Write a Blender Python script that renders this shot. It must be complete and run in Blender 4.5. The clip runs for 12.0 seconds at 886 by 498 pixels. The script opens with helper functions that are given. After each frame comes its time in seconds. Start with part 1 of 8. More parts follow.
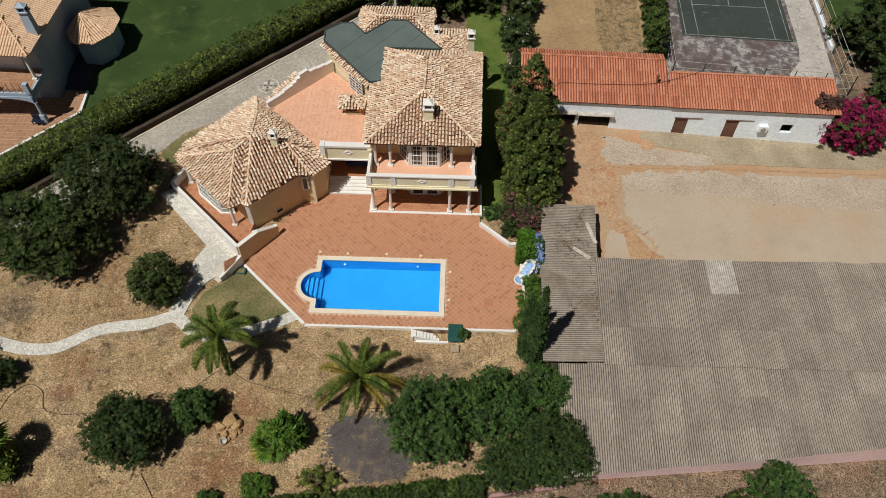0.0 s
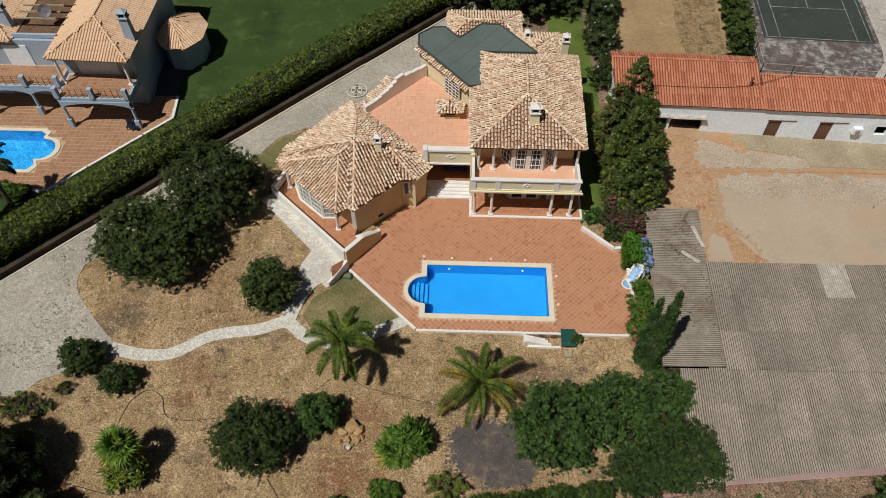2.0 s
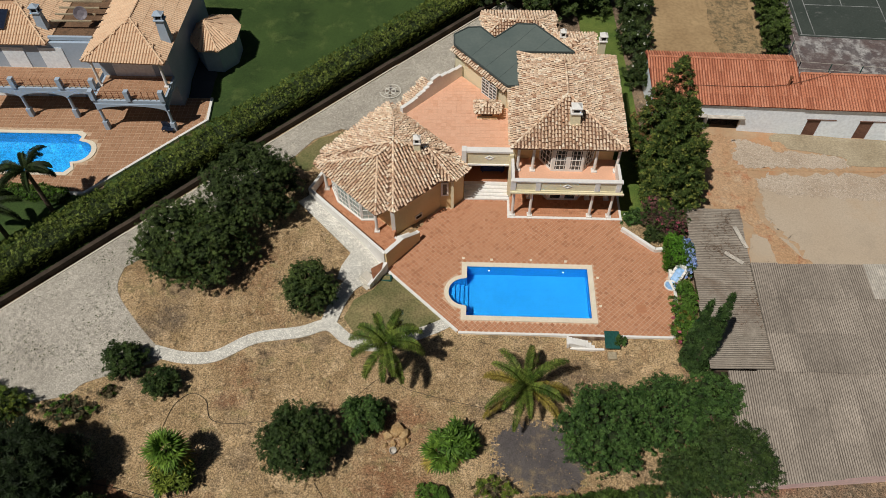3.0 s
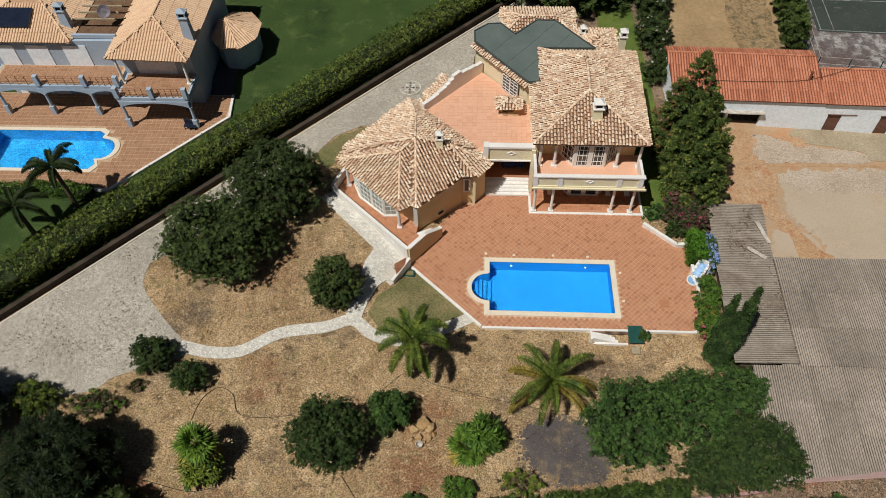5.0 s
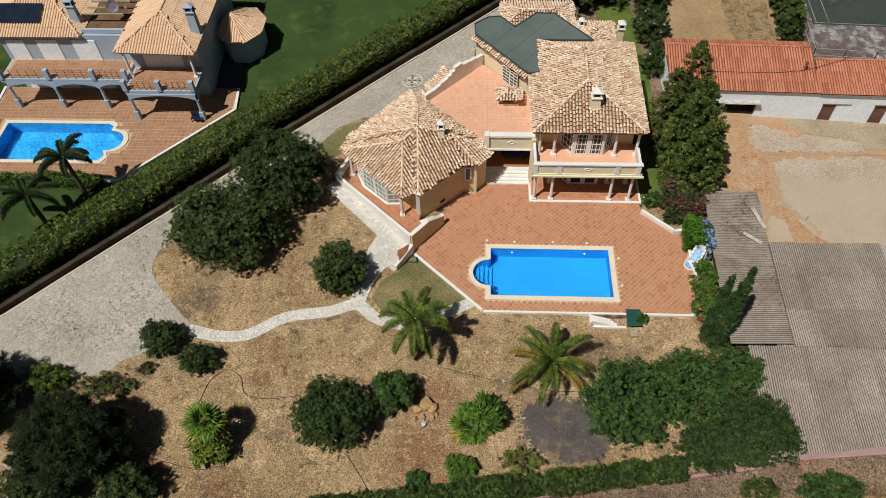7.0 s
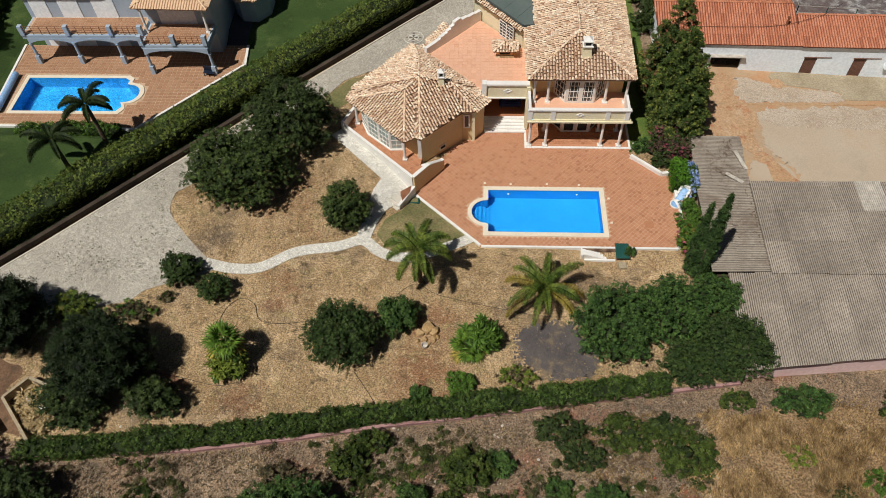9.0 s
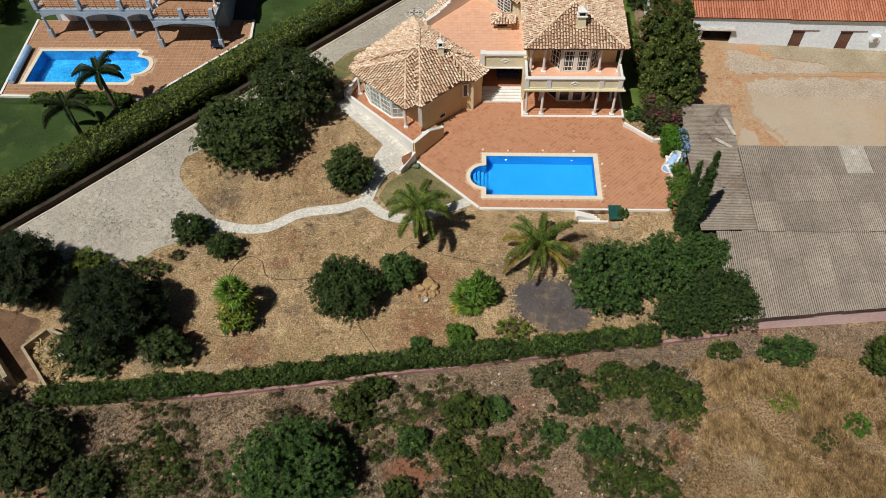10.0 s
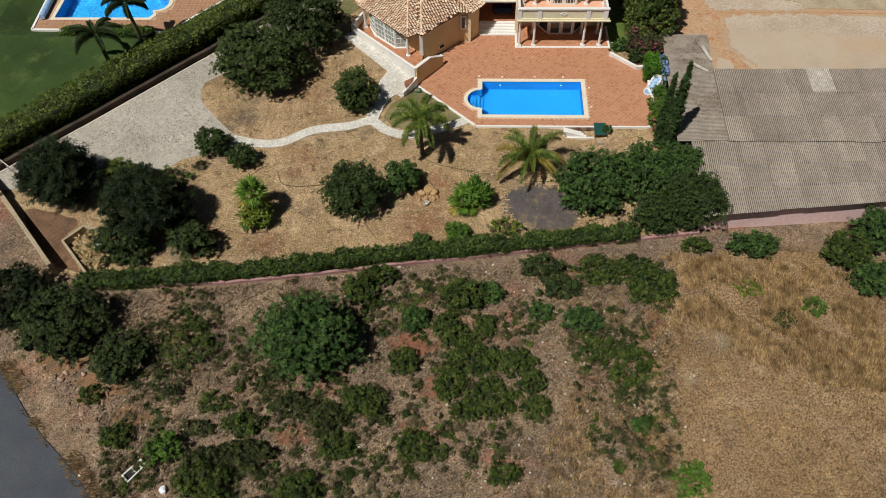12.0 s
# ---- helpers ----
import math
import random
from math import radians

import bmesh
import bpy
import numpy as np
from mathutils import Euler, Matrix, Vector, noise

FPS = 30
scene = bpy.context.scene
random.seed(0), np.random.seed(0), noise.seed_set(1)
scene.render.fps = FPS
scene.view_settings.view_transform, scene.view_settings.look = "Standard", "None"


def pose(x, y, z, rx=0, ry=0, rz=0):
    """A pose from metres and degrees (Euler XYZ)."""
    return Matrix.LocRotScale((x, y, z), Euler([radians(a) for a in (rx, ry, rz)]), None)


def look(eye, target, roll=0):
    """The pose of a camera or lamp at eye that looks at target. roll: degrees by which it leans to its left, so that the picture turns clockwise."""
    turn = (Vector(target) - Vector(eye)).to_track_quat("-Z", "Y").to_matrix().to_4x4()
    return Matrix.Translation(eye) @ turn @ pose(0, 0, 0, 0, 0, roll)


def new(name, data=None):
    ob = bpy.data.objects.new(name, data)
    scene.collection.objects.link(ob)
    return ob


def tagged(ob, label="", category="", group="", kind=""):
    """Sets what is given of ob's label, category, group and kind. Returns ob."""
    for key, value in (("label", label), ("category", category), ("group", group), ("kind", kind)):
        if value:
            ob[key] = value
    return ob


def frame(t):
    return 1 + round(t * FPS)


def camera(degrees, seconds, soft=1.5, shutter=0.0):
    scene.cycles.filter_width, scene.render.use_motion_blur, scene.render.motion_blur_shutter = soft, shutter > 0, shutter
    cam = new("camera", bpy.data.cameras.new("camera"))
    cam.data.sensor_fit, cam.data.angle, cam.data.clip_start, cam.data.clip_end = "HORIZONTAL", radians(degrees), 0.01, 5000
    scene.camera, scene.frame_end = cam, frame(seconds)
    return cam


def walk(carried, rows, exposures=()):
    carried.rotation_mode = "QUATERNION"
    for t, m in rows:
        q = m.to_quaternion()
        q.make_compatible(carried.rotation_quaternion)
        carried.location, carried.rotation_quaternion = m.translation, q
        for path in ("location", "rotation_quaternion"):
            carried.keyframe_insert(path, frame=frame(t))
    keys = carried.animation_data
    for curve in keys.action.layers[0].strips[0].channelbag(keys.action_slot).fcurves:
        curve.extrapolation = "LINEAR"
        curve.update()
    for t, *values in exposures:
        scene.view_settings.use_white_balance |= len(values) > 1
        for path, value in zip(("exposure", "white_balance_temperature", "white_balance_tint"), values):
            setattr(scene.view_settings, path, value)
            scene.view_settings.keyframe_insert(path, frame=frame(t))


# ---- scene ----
cam = camera(62.9, 12.0, soft=0.42)
PATH = [
    (0, (11.033, -29.896, 47.755), (11.006, -28.681, 46.166), 0.7),
    (0.5, (9.179, -29.889, 47.748), (9.154, -28.674, 46.159), 0.7),
    (1, (7.077, -29.884, 47.695), (7.053, -28.668, 46.107), 0.8),
    (1.5, (4.952, -29.884, 47.652), (4.922, -28.668, 46.064), 0.7),
    (2, (2.959, -29.937, 47.597), (2.915, -28.716, 46.014), -0.1),
    (2.5, (1.357, -29.861, 47.464), (1.303, -28.64, 45.881), -0.5),
    (3, (0.307, -29.733, 47.351), (0.243, -28.511, 45.769), -1.0),
    (3.5, (-0.353, -29.608, 47.354), (-0.424, -28.386, 45.772), -1.2),
    (5.5, (-1.03, -30.368, 47.473), (-1.112, -29.152, 45.888), -1.8),
    (6, (-1.037, -30.621, 47.457), (-1.121, -29.396, 45.878), -1.8),
    (6.5, (-0.932, -31.126, 47.518), (-1.021, -29.901, 45.94), -2.2),
    (8.3, (-0.801, -35.355, 47.819), (-0.889, -34.144, 46.23), -2.3),
    (8.5, (-0.691, -35.986, 47.842), (-0.782, -34.778, 46.25), -2.5),
    (9, (-0.611, -37.678, 47.89), (-0.701, -36.473, 46.296), -2.5),
    (9.5, (-0.509, -39.55, 47.894), (-0.599, -38.348, 46.298), -2.5),
    (10, (-0.394, -41.519, 47.978), (-0.485, -40.321, 46.379), -2.6),
    (10.5, (-0.32, -43.646, 48.084), (-0.41, -42.454, 46.481), -2.5),
    (11, (-0.267, -45.955, 48.152), (-0.356, -44.765, 46.546), -2.6),
    (11.5, (-0.096, -48.347, 48.194), (-0.187, -47.162, 46.586), -2.7),
    (12, (0.147, -50.806, 48.216), (0.053, -49.626, 46.604), -2.8),
]
walk(cam, [(t, look(eye, target, roll)) for t, eye, target, roll in PATH], exposures=((0.0, -0.49), (1.0, -0.58), (3.7, -0.56), (5.5, -0.45), (12.0, -0.38)))

# ---- world, sun ----
SUN_DIR = Vector((0.386, 0.415, -1.0)).normalized()      # the way the light travels
world = bpy.data.worlds.new("sky")
scene.world = world
world.use_nodes = True
wn = world.node_tree
sky = wn.nodes.new("ShaderNodeTexSky")
sky.sky_type, sky.sun_disc = "NISHITA", False
sky.sun_elevation, sky.sun_rotation = radians(60.4), math.atan2(-SUN_DIR.x, -SUN_DIR.y)
wn.links.new(sky.outputs[0], wn.nodes["Background"].inputs[0])
wn.nodes["Background"].inputs[1].default_value = 0.021
sun_data = bpy.data.lights.new("sun", "SUN")
sun_data.energy, sun_data.angle, sun_data.color = 5.0, radians(0.5), (1.0, 0.965, 0.91)
sun = new("sun", sun_data)
sun.rotation_euler = SUN_DIR.to_track_quat("-Z", "Y").to_euler()
sun.location = (-40, -40, 100)


# ---- materials ----
def surf(name, c1, c2, scale=0.5, fine=12.0, rough=0.85, bump=0.3, c3=None, mid=0.5, spread=0.16, island=0.0,
         metal=0.0, grain=0.22, depth=0.02, obj_random=0.0, spec=0.3):
    """Two tones mixed by a broad noise, broken by a fine one, with relief."""
    m = bpy.data.materials.new(name)
    m.use_nodes = True
    n, l = m.node_tree.nodes, m.node_tree.links
    b = n["Principled BSDF"]
    b.inputs["Roughness"].default_value, b.inputs["Metallic"].default_value = rough, metal
    b.inputs["Specular IOR Level"].default_value = spec
    geo = n.new("ShaderNodeNewGeometry")
    big = n.new("ShaderNodeTexNoise")
    big.inputs["Scale"].default_value, big.inputs["Detail"].default_value = scale, 5
    small = n.new("ShaderNodeTexNoise")
    small.inputs["Scale"].default_value, small.inputs["Detail"].default_value = fine, 4
    l.new(geo.outputs["Position"], big.inputs["Vector"])
    l.new(geo.outputs["Position"], small.inputs["Vector"])
    ramp = n.new("ShaderNodeValToRGB")
    e = ramp.color_ramp.elements
    e[0].position, e[1].position = max(0.0, mid - spread), min(1.0, mid + spread)
    e[0].color, e[1].color = (*c1, 1), (*c2, 1)
    if c3:
        x = e.new(mid)
        x.color = (*c3, 1)
    l.new(big.outputs[0], ramp.inputs[0])
    vary = n.new("ShaderNodeMapRange")
    vary.inputs["From Min"].default_value, vary.inputs["From Max"].default_value = 0.3, 0.7
    vary.inputs["To Min"].default_value, vary.inputs["To Max"].default_value = 1 - grain, 1 + grain
    l.new(small.outputs[0], vary.inputs["Value"])
    value = vary.outputs[0]
    for amount, out in ((island, geo.outputs["Random Per Island"]), (obj_random, None)):
        if amount:
            if out is None:
                out = n.new("ShaderNodeObjectInfo").outputs["Random"]
            r = n.new("ShaderNodeMapRange")
            r.inputs["To Min"].default_value, r.inputs["To Max"].default_value = 1 - amount, 1 + amount
            l.new(out, r.inputs["Value"])
            mul = n.new("ShaderNodeMath")
            mul.operation = "MULTIPLY"
            l.new(value, mul.inputs[0])
            l.new(r.outputs[0], mul.inputs[1])
            value = mul.outputs[0]
    mix = n.new("ShaderNodeVectorMath")
    mix.operation = "SCALE"
    l.new(ramp.outputs[0], mix.inputs[0])
    l.new(value, mix.inputs["Scale"])
    l.new(mix.outputs[0], b.inputs["Base Color"])
    if bump:
        bp = n.new("ShaderNodeBump")
        bp.inputs["Strength"].default_value, bp.inputs["Distance"].default_value = bump, depth
        l.new(small.outputs[0], bp.inputs["Height"])
        l.new(bp.outputs[0], b.inputs["Normal"])
    return m


def tile_mat(name, tones, rough=0.8, grain=0.15, fine=9.0, per_object=False):
    """Each loose piece takes one of several tones by chance."""
    m = surf(name, tones[0], tones[0], rough=rough, grain=grain, fine=fine, bump=0.2)
    n, l = m.node_tree.nodes, m.node_tree.links
    ramp = next(x for x in n if x.type == "VALTORGB")
    geo = next(x for x in n if x.type == "NEW_GEOMETRY")
    e = ramp.color_ramp.elements
    ramp.color_ramp.interpolation = "LINEAR"
    for i, c in enumerate(tones[:2]):
        e[i].position, e[i].color = i / (len(tones) - 1), (*c, 1)
    for i, c in enumerate(tones[2:], 2):
        x = e.new(i / (len(tones) - 1))
        x.color = (*c, 1)
    source = n.new("ShaderNodeObjectInfo").outputs["Random"] if per_object else geo.outputs["Random Per Island"]
    l.new(source, ramp.inputs[0])
    return m


def leaf_mat(name, dark, light, rough=0.62, spec=0.2, island=0.5):
    m = surf(name, dark, light, scale=1.3, fine=4.0, rough=rough, bump=0, island=island, grain=0.25, spec=spec)
    n, l = m.node_tree.nodes, m.node_tree.links
    b = n["Principled BSDF"]
    out = next(x for x in n if x.type == "OUTPUT_MATERIAL")
    tr = n.new("ShaderNodeBsdfTranslucent")
    mixed = n.new("ShaderNodeMixShader")
    mixed.inputs[0].default_value = 0.14
    l.new(b.inputs["Base Color"].links[0].from_socket, tr.inputs[0])
    l.new(b.outputs[0], mixed.inputs[1])
    l.new(tr.outputs[0], mixed.inputs[2])
    l.new(mixed.outputs[0], out.inputs[0])
    return m


def setts(name, c1, c2, scale):
    """Small stones with darker joints."""
    m = surf(name, c1, c2, 0.35, 3.0, 0.85, 0, grain=0.12)
    n, l = m.node_tree.nodes, m.node_tree.links
    b = n["Principled BSDF"]
    geo = next(x for x in n if x.type == "NEW_GEOMETRY")
    cell = n.new("ShaderNodeTexVoronoi")
    cell.inputs["Scale"].default_value = scale
    edge = n.new("ShaderNodeTexVoronoi")
    edge.feature = "DISTANCE_TO_EDGE"
    edge.inputs["Scale"].default_value = scale
    tone, joint, mul, out = n.new("ShaderNodeMapRange"), n.new("ShaderNodeMapRange"), n.new("ShaderNodeMath"), n.new("ShaderNodeVectorMath")
    for v in (cell, edge):
        l.new(geo.outputs["Position"], v.inputs["Vector"])
    sep = n.new("ShaderNodeSeparateColor")
    l.new(cell.outputs["Color"], sep.inputs[0])
    tone.inputs["To Min"].default_value, tone.inputs["To Max"].default_value = 0.8, 1.14
    l.new(sep.outputs[0], tone.inputs["Value"])
    joint.inputs["From Max"].default_value, joint.inputs["To Min"].default_value = 0.14, 0.48
    l.new(edge.outputs["Distance"], joint.inputs["Value"])
    mul.operation, out.operation = "MULTIPLY", "SCALE"
    l.new(tone.outputs[0], mul.inputs[0])
    l.new(joint.outputs[0], mul.inputs[1])
    l.new(b.inputs["Base Color"].links[0].from_socket, out.inputs[0])
    l.new(mul.outputs[0], out.inputs["Scale"])
    l.new(out.outputs[0], b.inputs["Base Color"])
    return m


def blotched(name, tones, scales, weights_mid=0.5, fine=6.0, bump=0.5, depth=0.05, grain=0.3, bite=0.16):
    """Earth of several tones, laid over one another in patches of different sizes."""
    m = surf(name, tones[0], tones[1], scales[0], fine, 0.95, bump, grain=grain, depth=depth, spread=0.2)
    n, l = m.node_tree.nodes, m.node_tree.links
    b = n["Principled BSDF"]
    geo = next(x for x in n if x.type == "NEW_GEOMETRY")
    vary = next(x for x in n if x.type == "MAP_RANGE")
    crumb = vary.inputs["Value"].links[0].from_node
    crumb.inputs["Detail"].default_value, crumb.inputs["Roughness"].default_value = 6, 0.8
    vary.inputs["From Min"].default_value, vary.inputs["From Max"].default_value = 0.5 - bite, 0.5 + bite
    col = b.inputs["Base Color"].links[0].from_socket
    for i, (c, sc) in enumerate(zip(tones[2:], scales[1:])):
        t = n.new("ShaderNodeTexNoise")
        t.inputs["Scale"].default_value, t.inputs["Detail"].default_value, t.inputs["Roughness"].default_value = sc, 6, 0.65
        off = n.new("ShaderNodeVectorMath")
        off.operation = "ADD"
        off.inputs[1].default_value = (31.7 * (i + 1), 12.3 * i, 5.1 * i)
        l.new(geo.outputs["Position"], off.inputs[0])
        l.new(off.outputs[0], t.inputs["Vector"])
        k = n.new("ShaderNodeMapRange")
        k.inputs["From Min"].default_value, k.inputs["From Max"].default_value = weights_mid + 0.03, weights_mid + 0.17
        k.inputs["To Max"].default_value = 0.85
        l.new(t.outputs[0], k.inputs["Value"])
        mx = n.new("ShaderNodeMix")
        mx.data_type = "RGBA"
        l.new(k.outputs[0], mx.inputs["Factor"])
        l.new(col, mx.inputs["A"])
        speck = n.new("ShaderNodeVectorMath")
        speck.operation = "SCALE"
        speck.inputs[0].default_value = c
        l.new(vary.outputs[0], speck.inputs["Scale"])
        l.new(speck.outputs[0], mx.inputs["B"])
        col = mx.outputs["Result"]
    l.new(col, b.inputs["Base Color"])
    return m


M = {}
M["dry"] = blotched("dry_grass_earth", [(0.275, 0.183, 0.092), (0.44, 0.308, 0.168), (0.14, 0.105, 0.075), (0.55, 0.40, 0.235), (0.22, 0.10, 0.05), (0.25, 0.20, 0.09), (0.56, 0.42, 0.25), (0.10, 0.073, 0.042)], (0.35, 0.16, 0.5, 0.13, 0.8, 3.2, 1.6), 0.52, 9.0, 0.8, 0.04, 0.58, 0.09)
M["field"] = blotched("field_earth", [(0.15, 0.105, 0.071), (0.25, 0.172, 0.108), (0.10, 0.078, 0.054), (0.34, 0.245, 0.152), (0.25, 0.112, 0.07), (0.33, 0.252, 0.175), (0.09, 0.075, 0.048)], (0.3, 0.5, 0.28, 0.2, 2.2, 1.6), 0.51, 9.0, 0.45, 0.03, 0.75, 0.1)
M["hayfield"] = blotched("hay_stubble", [(0.205, 0.135, 0.071), (0.31, 0.208, 0.107), (0.165, 0.112, 0.067), (0.37, 0.26, 0.145), (0.23, 0.128, 0.07)], (0.13, 0.2, 0.5, 1.8), 0.5, 7.0, 0.7, 0.04, 0.65, 0.1)
M["yard"] = blotched("yard_dirt", [(0.45, 0.28, 0.155), (0.47, 0.335, 0.21), (0.47, 0.225, 0.105), (0.42, 0.31, 0.205)], (0.2, 0.12, 0.3), 0.5, 4.0, 0.3, 0.03, 0.12)
M["yard_pale"] = blotched("pale_yard_gravel", [(0.46, 0.365, 0.265), (0.49, 0.40, 0.30), (0.47, 0.345, 0.225), (0.43, 0.35, 0.26)], (0.2, 0.12, 0.35), 0.5, 7.0, 0.3, 0.03, 0.12)
M["gravel"] = blotched("loose_gravel", [(0.43, 0.335, 0.245), (0.52, 0.43, 0.335), (0.34, 0.27, 0.20), (0.60, 0.52, 0.43)], (0.4, 3.5, 5.0), 0.5, 9.0, 0.8, 0.05, 0.35)
M["yard_orange"] = surf("orange_dirt", (0.43, 0.26, 0.14), (0.46, 0.31, 0.18), 0.3, 4.0, 0.95, 0.3, grain=0.2)
M["yard_red"] = blotched("red_yard_soil", [(0.45, 0.275, 0.15), (0.49, 0.325, 0.195), (0.43, 0.20, 0.10), (0.52, 0.39, 0.265), (0.36, 0.15, 0.075)], (0.35, 0.5, 0.7, 1.2), 0.525, 5.0, 0.4, 0.03, 0.3, 0.14)
M["sand"] = surf("sand_plot", (0.32, 0.215, 0.11), (0.41, 0.285, 0.15), 0.2, 3.0, 0.95, 0.3, grain=0.15)
M["weedy"] = blotched("weedy_sand", [(0.30, 0.20, 0.10), (0.37, 0.26, 0.14), (0.10, 0.085, 0.05), (0.14, 0.11, 0.06)], (0.4, 1.2, 3.0), 0.46, 6.0, 0.5, 0.05, 0.35)
M["concrete_old"] = surf("old_concrete", (0.32, 0.26, 0.17), (0.42, 0.35, 0.24), 0.4, 6.0, 0.9, 0.2)
M["drive"] = setts("granite_setts", (0.455, 0.415, 0.345), (0.545, 0.50, 0.42), 10.0)
M["path"] = setts("pale_path_setts", (0.70, 0.665, 0.58), (0.80, 0.77, 0.685), 11.0)
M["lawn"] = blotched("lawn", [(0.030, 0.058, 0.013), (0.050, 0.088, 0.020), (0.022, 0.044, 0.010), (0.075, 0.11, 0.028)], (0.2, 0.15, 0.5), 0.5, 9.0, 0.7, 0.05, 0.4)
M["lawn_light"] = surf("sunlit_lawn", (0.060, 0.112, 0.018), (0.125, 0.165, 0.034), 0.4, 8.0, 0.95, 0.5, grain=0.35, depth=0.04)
M["lawn_dry"] = surf("patchy_lawn", (0.10, 0.12, 0.04), (0.26, 0.21, 0.10), 0.35, 7.0, 0.95, 0.5, grain=0.35, depth=0.05)
M["cinder"] = blotched("dark_cinders", [(0.085, 0.074, 0.072), (0.13, 0.113, 0.102), (0.24, 0.18, 0.11), (0.07, 0.06, 0.06)], (0.5, 0.6, 1.4), 0.5, 12.0, 0.6, 0.03, 0.45)
M["asphalt"] = surf("asphalt", (0.055, 0.062, 0.075), (0.075, 0.083, 0.095), 0.3, 12.0, 0.8, 0.2)
M["court"] = blotched("court_paint", [(0.04, 0.052, 0.044), (0.056, 0.068, 0.058), (0.12, 0.125, 0.115)], (0.3, 1.5), 0.56, 5.0, 0.1, 0.01, 0.2)
M["court_grey"] = blotched("court_concrete", [(0.095, 0.08, 0.082), (0.17, 0.15, 0.145), (0.42, 0.405, 0.385), (0.12, 0.085, 0.078)], (0.5, 1.3, 0.3), 0.43, 5.0, 0.1, 0.01, 0.3)
M["court_pale"] = blotched("bleached_court_concrete", [(0.40, 0.365, 0.32), (0.52, 0.48, 0.43), (0.17, 0.15, 0.145), (0.60, 0.58, 0.54)], (0.4, 1.0, 2.2), 0.52, 6.0, 0.2, 0.01, 0.3)
M["line"] = surf("worn_white_line", (0.12, 0.13, 0.125), (0.30, 0.31, 0.30), 1.0, 8.0)
M["grout"] = surf("terrace_bed", (0.56, 0.37, 0.245), (0.62, 0.43, 0.295), 0.5, 9.0)
M["terrace"] = tile_mat("terracotta_paver", [(0.385, 0.168, 0.086), (0.475, 0.215, 0.112), (0.505, 0.24, 0.13), (0.485, 0.225, 0.12), (0.53, 0.26, 0.145)])
M["terrace_single"] = tile_mat("terracotta_paver_single", [(0.385, 0.168, 0.086), (0.475, 0.215, 0.112), (0.505, 0.24, 0.13), (0.485, 0.225, 0.12), (0.53, 0.26, 0.145)], per_object=True)
M["salmon"] = tile_mat("salmon_tile", [(0.70, 0.385, 0.245), (0.77, 0.45, 0.30), (0.735, 0.415, 0.27)], grain=0.08)
M["white"] = surf("white_paint", (0.76, 0.74, 0.69), (0.83, 0.81, 0.77), 0.8, 5.0, 0.6, 0.1, grain=0.05)
M["cream"] = surf("cream_render", (0.70, 0.53, 0.28), (0.76, 0.59, 0.33), 0.5, 7.0, 0.85, 0.15, grain=0.06)
M["cream_pale"] = surf("pale_cream_render", (0.74, 0.67, 0.45), (0.79, 0.72, 0.51), 0.5, 7.0, 0.85, 0.1, grain=0.05)
M["ochre"] = surf("ochre_render", (0.66, 0.40, 0.19), (0.72, 0.45, 0.22), 0.5, 7.0, 0.85, 0.1, grain=0.06)
M["limestone"] = surf("limestone_paving", (0.54, 0.50, 0.42), (0.62, 0.57, 0.485), 0.6, 6.0, 0.8, 0.15, grain=0.08)
M["coping"] = surf("pool_coping", (0.72, 0.64, 0.50), (0.78, 0.70, 0.56), 0.8, 9.0, 0.7, 0.1, grain=0.06)
M["pool"] = surf("blue_pool_lining", (0.008, 0.265, 0.65), (0.012, 0.295, 0.70), 0.3, 3.0, 0.5, 0.0, grain=0.05)
M["roof"] = tile_mat("clay_roof_tile", [(0.47, 0.27, 0.165), (0.83, 0.64, 0.45), (0.70, 0.485, 0.33), (0.90, 0.77, 0.595), (0.56, 0.36, 0.235), (0.85, 0.68, 0.50)], grain=0.35)
# bed under the clay tiles, darkened for the shade between them
M["roof_bed"] = surf("shaded_tile_bed", (0.17, 0.09, 0.055), (0.27, 0.155, 0.095), 0.8, 8.0)
M["roof_pale"] = tile_mat("pale_clay_tile", [(0.70, 0.47, 0.30), (0.78, 0.56, 0.37), (0.74, 0.51, 0.33)], grain=0.1)
M["roof_red"] = tile_mat("orange_clay_tile", [(0.40, 0.145, 0.08), (0.55, 0.215, 0.12), (0.58, 0.25, 0.15), (0.48, 0.175, 0.095)], grain=0.35)
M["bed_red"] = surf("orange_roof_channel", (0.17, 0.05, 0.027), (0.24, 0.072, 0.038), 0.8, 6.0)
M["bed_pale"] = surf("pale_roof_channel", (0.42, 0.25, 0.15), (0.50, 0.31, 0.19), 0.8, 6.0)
M["flatroof"] = surf("grey_roof_membrane", (0.105, 0.135, 0.125), (0.135, 0.165, 0.15), 0.35, 4.0, 0.6, 0.05, grain=0.07)
M["edge_dark"] = surf("dark_roof_edge", (0.055, 0.07, 0.068), (0.07, 0.085, 0.08), 1.0, 6.0)
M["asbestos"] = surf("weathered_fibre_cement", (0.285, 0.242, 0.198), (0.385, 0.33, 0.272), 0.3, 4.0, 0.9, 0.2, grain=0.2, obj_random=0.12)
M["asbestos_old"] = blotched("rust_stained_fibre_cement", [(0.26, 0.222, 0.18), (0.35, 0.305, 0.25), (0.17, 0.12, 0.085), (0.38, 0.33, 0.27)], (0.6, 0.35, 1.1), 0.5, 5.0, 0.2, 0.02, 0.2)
# valley grime whose dark tone also paints the corrugations' shaded side
M["roof_grime_shade"] = surf("grime_and_shade_valley", (0.135, 0.112, 0.09), (0.20, 0.17, 0.138), 0.5, 3.0, 0.95, 0.2, grain=0.25, obj_random=0.12)
